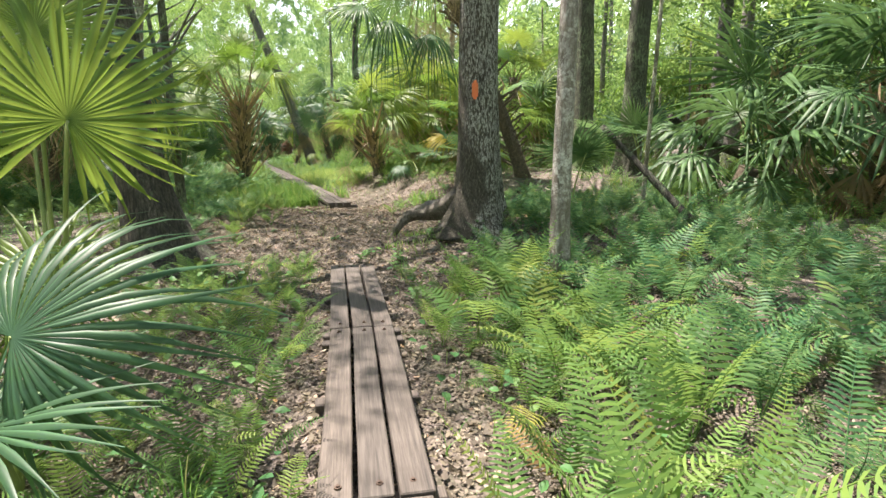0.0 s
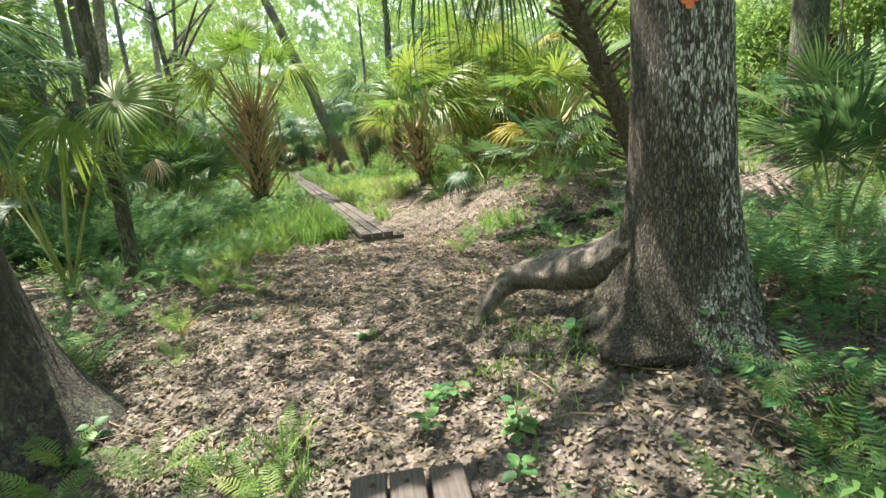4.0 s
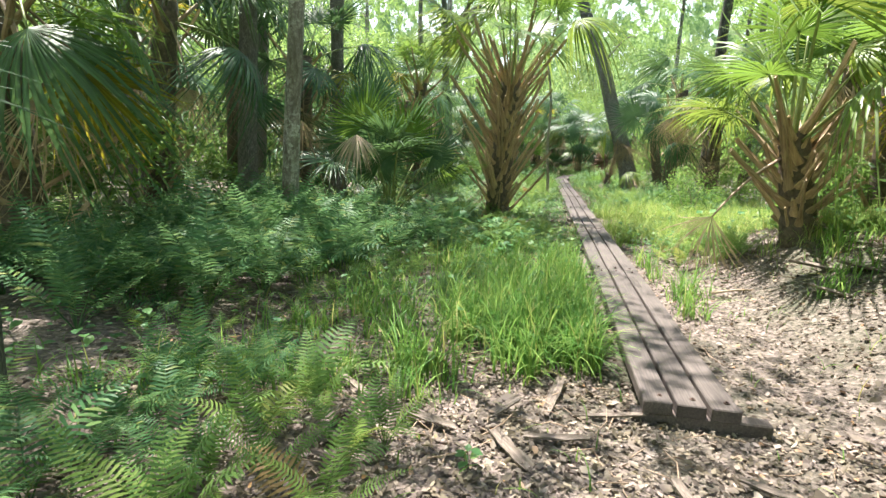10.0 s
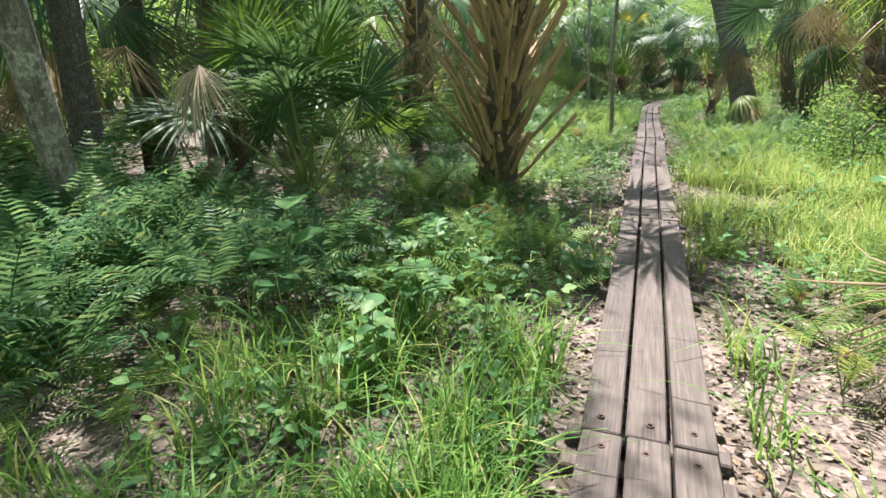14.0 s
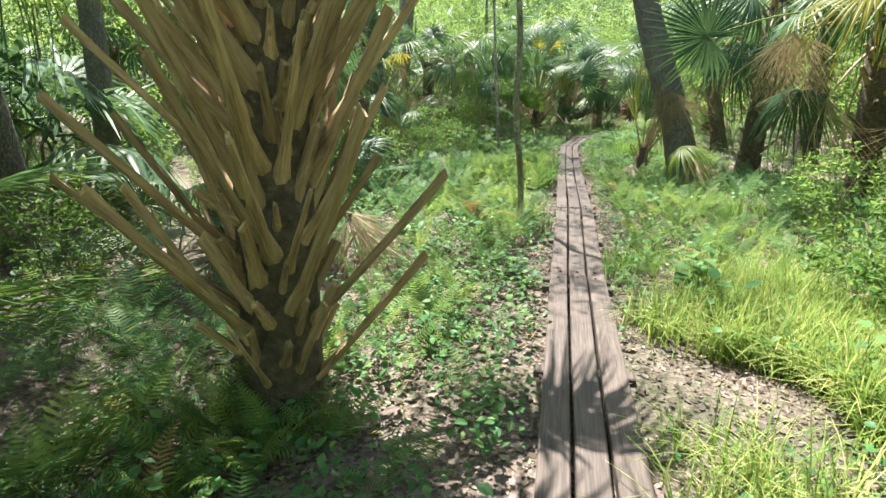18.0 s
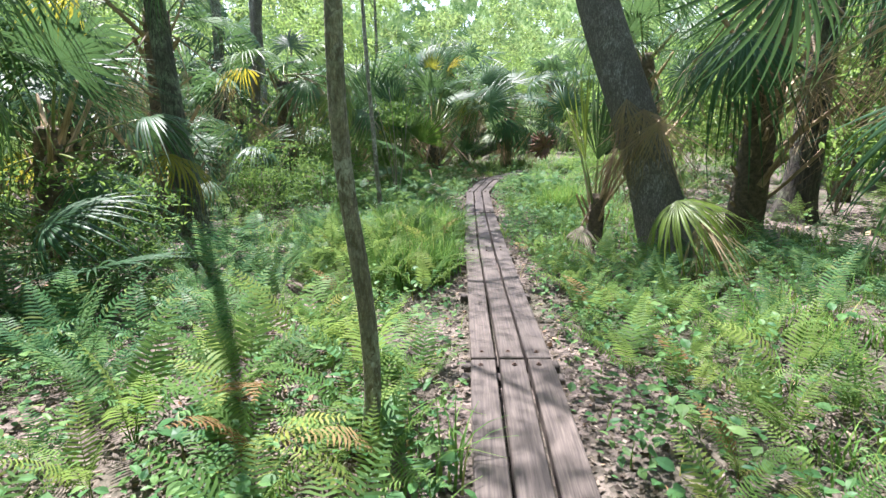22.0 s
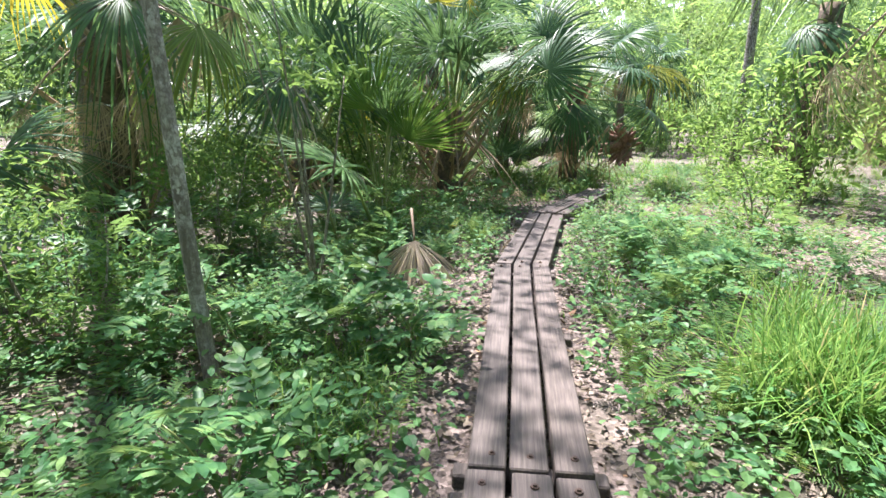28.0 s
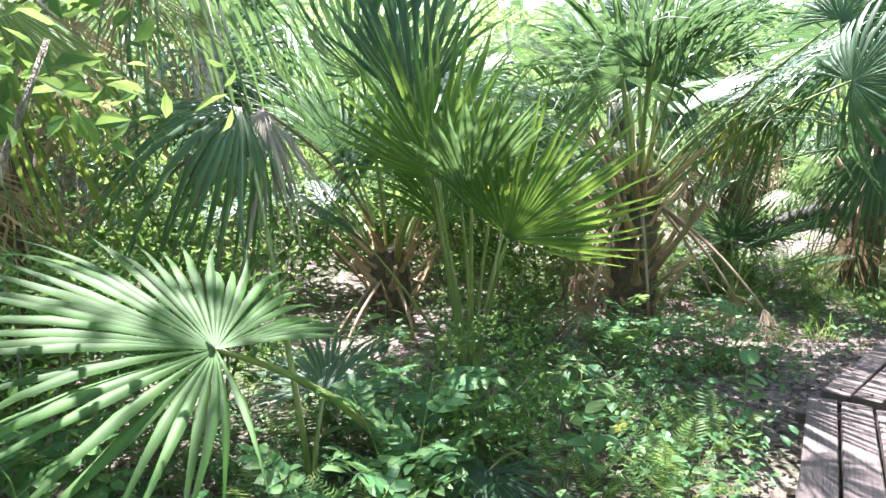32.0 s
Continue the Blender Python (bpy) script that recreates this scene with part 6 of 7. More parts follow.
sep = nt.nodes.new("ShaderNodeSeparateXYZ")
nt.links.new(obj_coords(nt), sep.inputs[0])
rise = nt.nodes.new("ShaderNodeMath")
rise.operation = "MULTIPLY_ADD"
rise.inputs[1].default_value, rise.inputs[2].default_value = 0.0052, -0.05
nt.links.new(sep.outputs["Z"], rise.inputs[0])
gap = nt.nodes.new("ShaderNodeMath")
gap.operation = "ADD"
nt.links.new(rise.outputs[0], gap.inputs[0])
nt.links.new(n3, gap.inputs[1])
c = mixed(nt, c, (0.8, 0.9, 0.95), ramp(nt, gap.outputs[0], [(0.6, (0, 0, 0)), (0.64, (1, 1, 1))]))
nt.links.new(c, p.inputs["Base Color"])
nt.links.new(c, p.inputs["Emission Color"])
# The wall gives off its own light to brighten the background.
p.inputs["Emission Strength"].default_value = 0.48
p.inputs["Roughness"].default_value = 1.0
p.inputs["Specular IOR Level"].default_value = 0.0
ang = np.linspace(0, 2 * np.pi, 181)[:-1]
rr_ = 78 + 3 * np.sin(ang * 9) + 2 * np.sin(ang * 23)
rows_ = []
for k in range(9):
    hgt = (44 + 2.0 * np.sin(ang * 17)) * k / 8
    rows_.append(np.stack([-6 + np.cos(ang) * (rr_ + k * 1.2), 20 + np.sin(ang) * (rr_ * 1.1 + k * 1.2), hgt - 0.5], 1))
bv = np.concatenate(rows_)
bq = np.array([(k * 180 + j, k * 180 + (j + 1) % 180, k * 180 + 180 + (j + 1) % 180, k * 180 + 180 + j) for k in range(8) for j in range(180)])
tagged(new("backdrop", mesh_np("backdrop", bv, bq, M_FOREST_GLOW)), "glowing backdrop painted as a pale green forest edge", "backdrop", kind="structure")

# ---- leaf litter ----
r = np.random.default_rng(5)


def litter(n, lo, hi, y0, y1, size):
    """Curled, lobed dead leaves of mixed sizes."""
    out = []
    for k in range(4):
        m_ = n // 4
        x, y = near_trail(m_, lo, hi, y0, y1)
        rr = np.random.default_rng(60 + k)
        base = np.array([(0, -1, 0), (-0.5, -0.35, 0), (-0.42, 0.4, 0), (0, 1.05, 0), (0.42, 0.4, 0), (0.5, -0.35, 0)], float)
        base[:, :2] += rr.normal(0, 0.09, (6, 2))
        q = np.array([(0, 1, 2, 3), (0, 3, 4, 5)])
        base[:, 2] = rr.uniform(0.3, 0.8) * np.abs(base[:, 0]) + rr.uniform(0.05, 0.35) * base[:, 1] ** 2 + rr.normal(0, 0.08, 6)
        s_ = size * np.exp(RNG.normal(-0.12, 0.36, m_))
        z = G(x, y) + RNG.uniform(0.0, 0.02, m_)
        out.append(scatter_arrays((base, q), x, y, z, RNG.uniform(0, 6.28, m_), RNG.normal(0, 0.34, m_), RNG.normal(0, 0.34, m_) + (RNG.random(m_) < 0.4) * np.pi, s_))
    return joined(out)


stuff("leaf_litter", joined([litter(190000, 0.0, 3.4, -1, 12.4, 0.0165), litter(100000, 0.25, 2.8, 12, 38, 0.0185), litter(12000, 2.6, 6.0, 0, 38, 0.035)]), M_LITTER, "brown and tan dead oak leaves covering the ground", "leaf litter")

# twigs
tw = []
for i in range(620):
    x, y = near_trail(1, 0.1 if i % 3 else 0.3, 2.6, *((6, 12.2) if i % 3 else (0, 38)))
    x, y = float(x[0]), float(y[0])
    a, ln = U(0, 6.28), U(0.08, 0.4)
    z = float(G(x, y)) + 0.02
    tw.append(tube([(x, y, z), (x + math.cos(a) * ln / 2, y + math.sin(a) * ln / 2, z + U(0.0, 0.02)), (x + math.cos(a + 0.2) * ln, y + math.sin(a + 0.2) * ln, z)], [0.0042, 0.0036, 0.0022], 5, caps=False))
stuff("twigs", joined(tw), M_PETIOLE_D, "dry twigs and stem pieces on the leaf litter", "twigs")


def bark_strip(x, y, az, ln, wd, curl, seed):
    """A dry split leaf base or bark strip, curled across and ragged at its ends."""
    r = np.random.default_rng(seed)
    n = 9
    vs, q = [], []
    for k in range(n):
        t = k / (n - 1)
        w = wd * (0.55 + 0.45 * math.sin(math.pi * (0.15 + 0.7 * t))) * (1 + r.normal(0, 0.08))
        for u_ in (-1, -0.4, 0.4, 1):
            vs.append((u_ * w, (t - 0.5) * ln + r.normal(0, 0.012), 0.012 + curl * w * u_ * u_ + 0.03 * t * t + r.normal(0, 0.002)))
        for u_ in (1, 0.4, -0.4, -1):
            vs.append((u_ * w, (t - 0.5) * ln, 0.004 + curl * w * u_ * u_ + 0.03 * t * t))
    for k in range(n - 1):
        for c_ in range(8):
            q.append((k * 8 + c_, k * 8 + (c_ + 1) % 8, k * 8 + 8 + (c_ + 1) % 8, k * 8 + 8 + c_))
    ob = thing("bark_strip", x, y, float(G(x, y)) + 0.01, "dry splintered strip of palm base on the litter", "bark strip", "palm debris", az, mesh_np("bark_strip", vs, q, M_STRIP, False))
    return ob


for i, (x, y, az, ln, wd) in enumerate([(-3.75, 10.7, 20, 0.34, 0.05), (-3.62, 10.72, -35, 0.3, 0.04), (-3.06, 11.9, 10, 0.5, 0.03), (-2.97, 11.12, 60, 0.3, 0.035), (-2.72, 11.85, -60, 0.4, 0.02), (-1.68, 15.2, 80, 0.6, 0.06),
                                        (-1.4, 15.05, 70, 0.45, 0.05), (-3.2, 11.5, -15, 0.3, 0.03), (-3.4, 11.1, 100, 0.28, 0.03), (-2.85, 11.4, 130, 0.35, 0.025), (-3.9, 11.2, 75, 0.6, 0.02), (-2.2, 11.2, 40, 0.3, 0.025),
                                        (-1.9, 11.6, 95, 0.35, 0.025), (-1.6, 14.6, 60, 0.5, 0.03), (-3.45, 16.8, 55, 0.6, 0.02), (-3.2, 16.6, 70, 0.5, 0.02), (-7.5, 20.9, 80, 0.4, 0.03), (-9.3, 22.0, 40, 0.4, 0.03)]):
    bark_strip(x, y, az, ln, wd, 0.5, i)

# ---- grass ----
def grass(x, y, hmin, hmax, w=0.0052):
    n = len(x)
    r = RNG
    h = r.uniform(hmin, hmax, n)
    az = r.uniform(0, 6.28, n)
    bend = r.uniform(0.25, 1.6, n)
    s = np.linspace(0, 1, 5)
    z0 = G(x, y)
    rows = []
    for k in s:
        out = bend * h * k**1.8 * 0.62
        up = h * (k - 0.42 * bend * k**2.2)
        ww_ = w * (1 - 0.85 * k) * (1 + h)
        cx_, cy_ = x + np.cos(az) * out, y + np.sin(az) * out
        rows += [np.stack([cx_ - np.sin(az) * ww_, cy_ + np.cos(az) * ww_, z0 + up], 1), np.stack([cx_ + np.sin(az) * ww_, cy_ - np.cos(az) * ww_, z0 + up], 1)]
    V = np.stack(rows, 1).reshape(-1, 3)
    q = np.array([(0, 1, 3, 2), (2, 3, 5, 4), (4, 5, 7, 6), (6, 7, 9, 8)])
    return V, (q[None] + (np.arange(n) * 10)[:, None, None]).reshape(-1, 4)


def clumped(cx_, cy_, clumps, per, rx, ry, tight=0.09):
    a, b = RNG.normal(0, 1, clumps) * rx + cx_, RNG.normal(0, 1, clumps) * ry + cy_
    x, y = np.repeat(a, per) + RNG.normal(0, tight, clumps * per), np.repeat(b, per) + RNG.normal(0, tight, clumps * per)
    ok = (board_gap(x, y) > np.where((y < 16.5) & (x > -6), 0.4, 0.27)) & ((x + 4.7) ** 2 + (y - 19.8) ** 2 > 0.3) & ~((y < 12.15) & (y > 9.5) & (x > -3.25) & (x < -0.8))
    return x[ok], y[ok]


GR = []
for cx_, cy_, k, per, rx, ry, h0, h1 in [(-3.6, 13.2, 40, 50, 0.55, 0.8, 0.25, 0.6), (-4.6, 14.8, 42, 46, 0.8, 0.9, 0.2, 0.55), (-3.75, 12.7, 26, 60, 0.42, 0.5, 0.3, 0.6), (-3.2, 12.75, 14, 60, 0.25, 0.35, 0.25, 0.5), (-3.9, 14.2, 18, 50, 0.35, 0.8, 0.3, 0.55), (-4.9, 12.6, 20, 40, 0.6, 0.8, 0.2, 0.45), (-5.6, 16.6, 30, 40, 0.6, 0.6, 0.15, 0.4),
                                          (-0.5, 6.9, 10, 26, 0.25, 0.3, 0.06, 0.18), (-2.2, 5.6, 8, 20, 0.4, 0.5, 0.1, 0.3), 
                                          (-8.95, 25.7, 14, 90, 0.2, 0.35, 0.3, 0.65), (-9.6, 27.3, 22, 90, 0.35, 0.4, 0.3, 0.7), (-10.4, 27.2, 20, 60, 0.5, 0.6, 0.25, 0.6), (-8.5, 30.8, 16, 110, 0.18, 0.3, 0.35, 0.75), (-10.6, 29.5, 10, 40, 0.3, 0.3, 0.2, 0.4),
                                          (-1.1, 1.9, 5, 40, 0.12, 0.35, 0.15, 0.4), (-4.5, 10.6, 10, 30, 0.4, 0.4, 0.15, 0.35), (-6.0, 21.9, 8, 30, 0.2, 0.5, 0.2, 0.45), (-7.3, 22.8, 6, 14, 0.15, 0.3, 0.25, 0.5),
                                          (-7.5, 29.0, 30, 50, 0.6, 0.9, 0.2, 0.45), (-9.4, 33.0, 14, 40, 0.5, 0.7, 0.15, 0.4), (-11.9, 40.5, 70, 40, 1.6, 1.8, 0.15, 0.4), (-10.5, 44.5, 80, 40, 2.6, 2.0, 0.15, 0.45), (-14.5, 40.5, 40, 40, 1.4, 1.4, 0.15, 0.4), (-5.0, 27.0, 40, 40, 1.0, 1.2, 0.15, 0.4), (-5.2, 25.3, 20, 40, 0.6, 0.8, 0.15, 0.4),
                                          (5.5, 9.5, 60, 40, 1.6, 1.8, 0.15, 0.45), (6.5, 13.0, 60, 40, 2.0, 2.0, 0.15, 0.45), (-0.3, 11.7, 8, 30, 0.4, 0.3, 0.15, 0.35), (-0.9, 16.0, 40, 40, 0.9, 0.9, 0.15, 0.4)]:
    GR.append(grass(*clumped(cx_, cy_, k, per, rx, ry), h0, h1))
gx_, gy_ = near_trail(12000, 0.3, 9.0, 0, 58)
GR.append(grass(gx_, gy_, 0.06, 0.22, 0.004))
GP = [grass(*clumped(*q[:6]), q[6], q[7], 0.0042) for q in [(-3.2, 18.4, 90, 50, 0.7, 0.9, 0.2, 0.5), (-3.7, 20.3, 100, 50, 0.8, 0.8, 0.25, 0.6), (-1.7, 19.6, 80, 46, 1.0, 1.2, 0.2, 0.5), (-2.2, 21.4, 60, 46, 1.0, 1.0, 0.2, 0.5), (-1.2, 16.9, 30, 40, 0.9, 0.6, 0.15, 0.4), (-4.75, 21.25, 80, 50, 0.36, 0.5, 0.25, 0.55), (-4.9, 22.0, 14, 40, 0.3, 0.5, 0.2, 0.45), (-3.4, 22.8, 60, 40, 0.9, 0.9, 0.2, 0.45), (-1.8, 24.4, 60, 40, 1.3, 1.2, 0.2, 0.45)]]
stuff("sunny_grass", joined(GP), M_GRASS_PALE, "pale yellow-green grass with seed stalks, lightened to look sunlit", "grass")
stuff("grass", joined(GR), M_GRASS, "tufts of bright green grass blades", "grass")

# ---- ferns ----
CLEAR = [(-4.7, 19.8, 0.55), (-8.05, 20.1, 0.42), (-11.55, 31.3, 0.6), (-7.6, 27.4, 0.45), (-12.1, 31.75, 0.3)]


def open_spot(x, y):
    ok = np.ones(np.shape(x), bool)
    for a, b, rad in CLEAR:
        ok &= (np.asarray(x) - a) ** 2 + (np.asarray(y) - b) ** 2 > rad**2
    return ok


fern_spots, named, FERN_PATCH = [], [0], []


def fern_zone(n, cx_, cy_, rx, ry, s0, s1, gap=0.45, apart=0.3):
    k = 0
    for _ in range(n * 12):
        if k >= n:
            break
        x, y = cx_ + rx * U(-1, 1), cy_ + ry * U(-1, 1)
        sz_ = U(s0, s1)
        if float(board_gap(x, y)) < gap + 0.25 * sz_ or float(off_line(x, y, TRAIL)[0]) < gap or any((x - a) ** 2 + (y - b) ** 2 < apart**2 for a, b in fern_spots) or not open_spot(x, y):
            continue
        fern_spots.append((x, y))
        k += 1
        nf = int(5 + 4 * RNG.random())
        if float(off_line(x, y, TRAIL)[0]) < 2.0 and named[0] < 290:
            named[0] += 1
            fern(x, y, sz_, len(fern_spots), nf)
        else:
            z = np.full(nf, float(G(x, y)) - 0.01)
            FERN_PATCH.append(scatter_arrays(FERN_ARR[k % 3], np.full(nf, x), np.full(nf, y), z, np.arange(nf) * 6.28 / nf + RNG.uniform(-0.45, 0.45, nf), RNG.uniform(-0.38, 0.24, nf), RNG.uniform(-0.24, 0.24, nf), sz_ * RNG.uniform(0.7, 1.15, nf)))


fern_zone(64, 1.95, 2.9, 1.75, 2.4, 0.6, 1.0, 0.35, 0.3)
fern_zone(14, 0.5, 4.2, 0.6, 1.3, 0.4, 0.65)
fern_zone(16, -1.0, 3.0, 0.55, 2.2, 0.32, 0.55, 0.3, 0.25)
fern_zone(9, -6.7, 17.7, 0.6, 0.35, 0.35, 0.6, 0.4, 0.2)
fern_zone(6, -6.0, 17.0, 0.5, 0.5, 0.4, 0.6, 0.4, 0.25)
fern_zone(26, 3.6, 5.4, 1.3, 2.2, 0.5, 0.85)
fern_zone(26, 2.3, 7.6, 1.4, 1.3, 0.45, 0.8)
fern_zone(16, 2.4, 10.0, 1.4, 1.1, 0.4, 0.7)
fern_zone(18, -1.6, 3.0, 0.7, 1.9, 0.35, 0.6, 0.4)
fern_zone(18, -2.5, 5.4, 0.9, 0.9, 0.3, 0.5)
fern_zone(14, -3.6, 8.0, 0.8, 1.0, 0.3, 0.5)
fern_zone(6, 0.9, 5.6, 0.5, 0.5, 0.35, 0.55)
fern_zone(22, -4.1, 10.0, 0.9, 1.3, 0.32, 0.55, 0.4, 0.22)
fern_zone(16, -4.1, 10.0, 0.7, 0.9, 0.35, 0.6, 0.4, 0.18)
fern_zone(130, -7.7, 13.2, 1.75, 2.6, 0.7, 1.15, 0.45, 0.2)
fern_zone(14, -7.7, 13.7, 0.7, 0.9, 1.1, 1.35, 0.45, 0.2)
fern_zone(12, -6.1, 16.2, 1.0, 0.9, 0.4, 0.6)
fern_zone(8, -0.4, 11.0, 0.7, 0.7, 0.3, 0.45)
fern_zone(26, -7.7, 18.6, 1.2, 1.5, 0.45, 0.75)
fern_zone(16, -4.2, 24.2, 0.9, 1.2, 0.4, 0.65)
fern_zone(10, -2.9, 17.0, 0.6, 1.2, 0.35, 0.6)
fern_zone(34, -9.2, 23.9, 1.4, 1.5, 0.5, 0.85, 0.4, 0.26)
fern_zone(30, -9.9, 25.8, 1.3, 1.3, 0.5, 0.85, 0.4, 0.26)
fern_zone(18, -6.6, 24.4, 0.9, 1.4, 0.4, 0.65)
fern_zone(10, -7.4, 26.4, 0.6, 0.7, 0.4, 0.6)
fern_zone(26, -8.3, 22.4, 1.2, 1.6, 0.35, 0.6, 0.4, 0.28)
fern_zone(14, -5.6, 22.9, 0.6, 1.4, 0.35, 0.6, 0.4, 0.28)
fern_zone(16, -9.6, 27.0, 1.0, 1.0, 0.4, 0.65, 0.4, 0.28)
fern_zone(8, -9.2, 31.0, 0.5, 1.2, 0.3, 0.5, 0.35, 0.28)
fern_zone(10, -11.9, 33.5, 0.5, 0.6, 0.3, 0.5, 0.4, 0.24)
fern_zone(8, -12.8, 32.2, 0.5, 0.5, 0.3, 0.45, 0.4, 0.24)
fern_zone(24, -5.3, 26.6, 1.3, 1.7, 0.4, 0.7)
fern_zone(22, -11.2, 22.6, 1.3, 2.0, 0.45, 0.75)
fern_zone(20, -11.2, 41.0, 2.2, 2.4, 0.4, 0.7)
fern_zone(12, -11.4, 29.2, 1.1, 1.2, 0.35, 0.55)
fern_zone(12, -8.7, 32.3, 1.0, 1.6, 0.4, 0.7)
fern_zone(8, -12.6, 32.6, 0.9, 1.0, 0.3, 0.5)
fern_zone(9, -10.6, 34.2, 0.5, 0.6, 0.3, 0.42, 0.33, 0.2)
fern_zone(12, 1.4, 7.2, 0.5, 0.8, 0.32, 0.55, 0.3, 0.22)
fern_zone(10, 1.0, 5.9, 0.5, 0.5, 0.35, 0.55, 0.3, 0.22)
fern_zone(8, -7.0, 26.3, 0.6, 0.5, 0.4, 0.65, 0.4, 0.22)
for i, (x, y, sz_) in enumerate([(-6.5, 18.02, 0.5), (-6.72, 17.95, 0.55), (-6.35, 18.2, 0.42), (-6.95, 18.0, 0.5), (-7.0, 17.25, 0.75), (-6.6, 17.5, 0.45), (-7.3, 17.7, 0.55)]):
    fern(x, y, sz_, 900 + i, 8)
stuff("fern_patch", joined(FERN_PATCH), M_FERN_MASS, "dense stand of green ferns off the trail", "ferns")


def covered(n, lo, hi, y0, y1):
    """Random planted points that leave the trodden and leafy ground bare."""
    x, y = near_trail(n * 3, lo, hi, y0, y1)
    d, sd, _ = off_line(x, y, TRAIL)
    e = d * sd
    bare = ~open_spot(x, y) | ((y > 5.6) & (y < 12.3) & (e > -2.3) & (e < 1.5)) | ((y > 11) & (y < 16.6) & (e > 0) & (e < 2.0)) | ((y > 6) & (y < 12) & (e > 0) & (e < 1.5))
    x, y = x[~bare], y[~bare]
    return x[:n], y[:n]


FERN_LOW = [fern_frond_arrays(5, 15, 0.5, 0.19, False), fern_frond_arrays(6, 14, 0.7, 0.2, False), fern_frond_arrays(7, 16, 0.35, 0.17, False)]
FS = []
for cnt, lo, hi, s0, s1 in ((1050, 0.55, 3.6, 0.22, 0.46), (480, 3.2, 9.0, 0.4, 0.8), (520, 8.5, 16.0, 0.5, 1.0)):
    x, y = covered(cnt, lo, hi, 0.5, 41 if hi < 8 else 60)
    for i in range(5):
        n_ = len(x)
        FS.append(scatter_arrays(FERN_LOW[i % 3], x, y, G(x, y) - 0.01, RNG.uniform(0, 1.2, n_) + i * 1.257, RNG.uniform(-0.35, 0.25, n_), RNG.uniform(-0.2, 0.2, n_), RNG.uniform(s0, s1, n_)))
M_FERN_FAR = leaf_mat("fern_green_mass", [(0.0, (0.05, 0.12, 0.049)), (0.5, (0.1, 0.2, 0.07)), (0.93, (0.17, 0.28, 0.098)), (1.0, (0.3, 0.28, 0.07))], 0.45, 0.5)
stuff("fern_undergrowth", joined(FS), M_FERN_FAR, "mass of green ferns in the undergrowth", "ferns")

# ---- broad-leaved herbs ----
LEAF = (np.array([(0, 0, 0), (-0.3, 0.25, 0.08), (0, 0.3, 0), (0.3, 0.25, 0.08), (-0.36, 0.55, 0.07), (0, 0.6, 0.0), (0.36, 0.55, 0.07), (0, 1.0, -0.1), (-0.18, 0.82, 0.0), (0.18, 0.82, 0.0)], float),
        np.array([(0, 2, 1, 1), (0, 3, 2, 2), (1, 2, 5, 4), (2, 3, 6, 5), (4, 5, 7, 8), (5, 6, 9, 7)]))


def leaf_mesh(name, material):
    me = bpy.data.meshes.new(name)
    me.from_pydata([tuple(v) for v in LEAF[0]], [], [(0, 2, 1), (0, 3, 2), (1, 2, 5, 4), (2, 3, 6, 5), (4, 5, 7, 8), (5, 6, 9, 7)])
    for pl in me.polygons:
        pl.use_smooth = True
    me.materials.append(material)
    return me


HERB_LEAF = leaf_mesh("herb_leaf", M_HERB)
STEM = mesh_np("herb_stem", *tube([(0, 0, 0), (0.02, 0, 0.35), (0, 0.02, 0.7), (0.01, 0, 1.0)], [0.012, 0.01, 0.008, 0.004], 5), M_PETIOLE)


def herb(x, y, h, leaf, n, seed, label="leafy green herb with broad pointed leaves"):
    r = np.random.default_rng(7000 + seed)
    ob = thing("herb", x, y, float(G(x, y)) - 0.01, label, "plant", "herbs", r.uniform(0, 360))
    part("stem", STEM, ob, "", Matrix.Diagonal((0.5, 0.5, h, 1)))
    for i in range(n):
        f = 0.3 + 0.7 * (i + 1) / n
        part("leaf", HERB_LEAF, ob, "", Matrix.Translation((0.01, 0, h * f)) @ pose(0, 0, 0, 0, 0, i * 137.5 + r.uniform(-20, 20)) @ pose(0, 0.01, 0, r.uniform(-15, 35), r.uniform(-15, 15)) @ Matrix.Scale(leaf * r.uniform(0.7, 1.2), 4))
    return ob


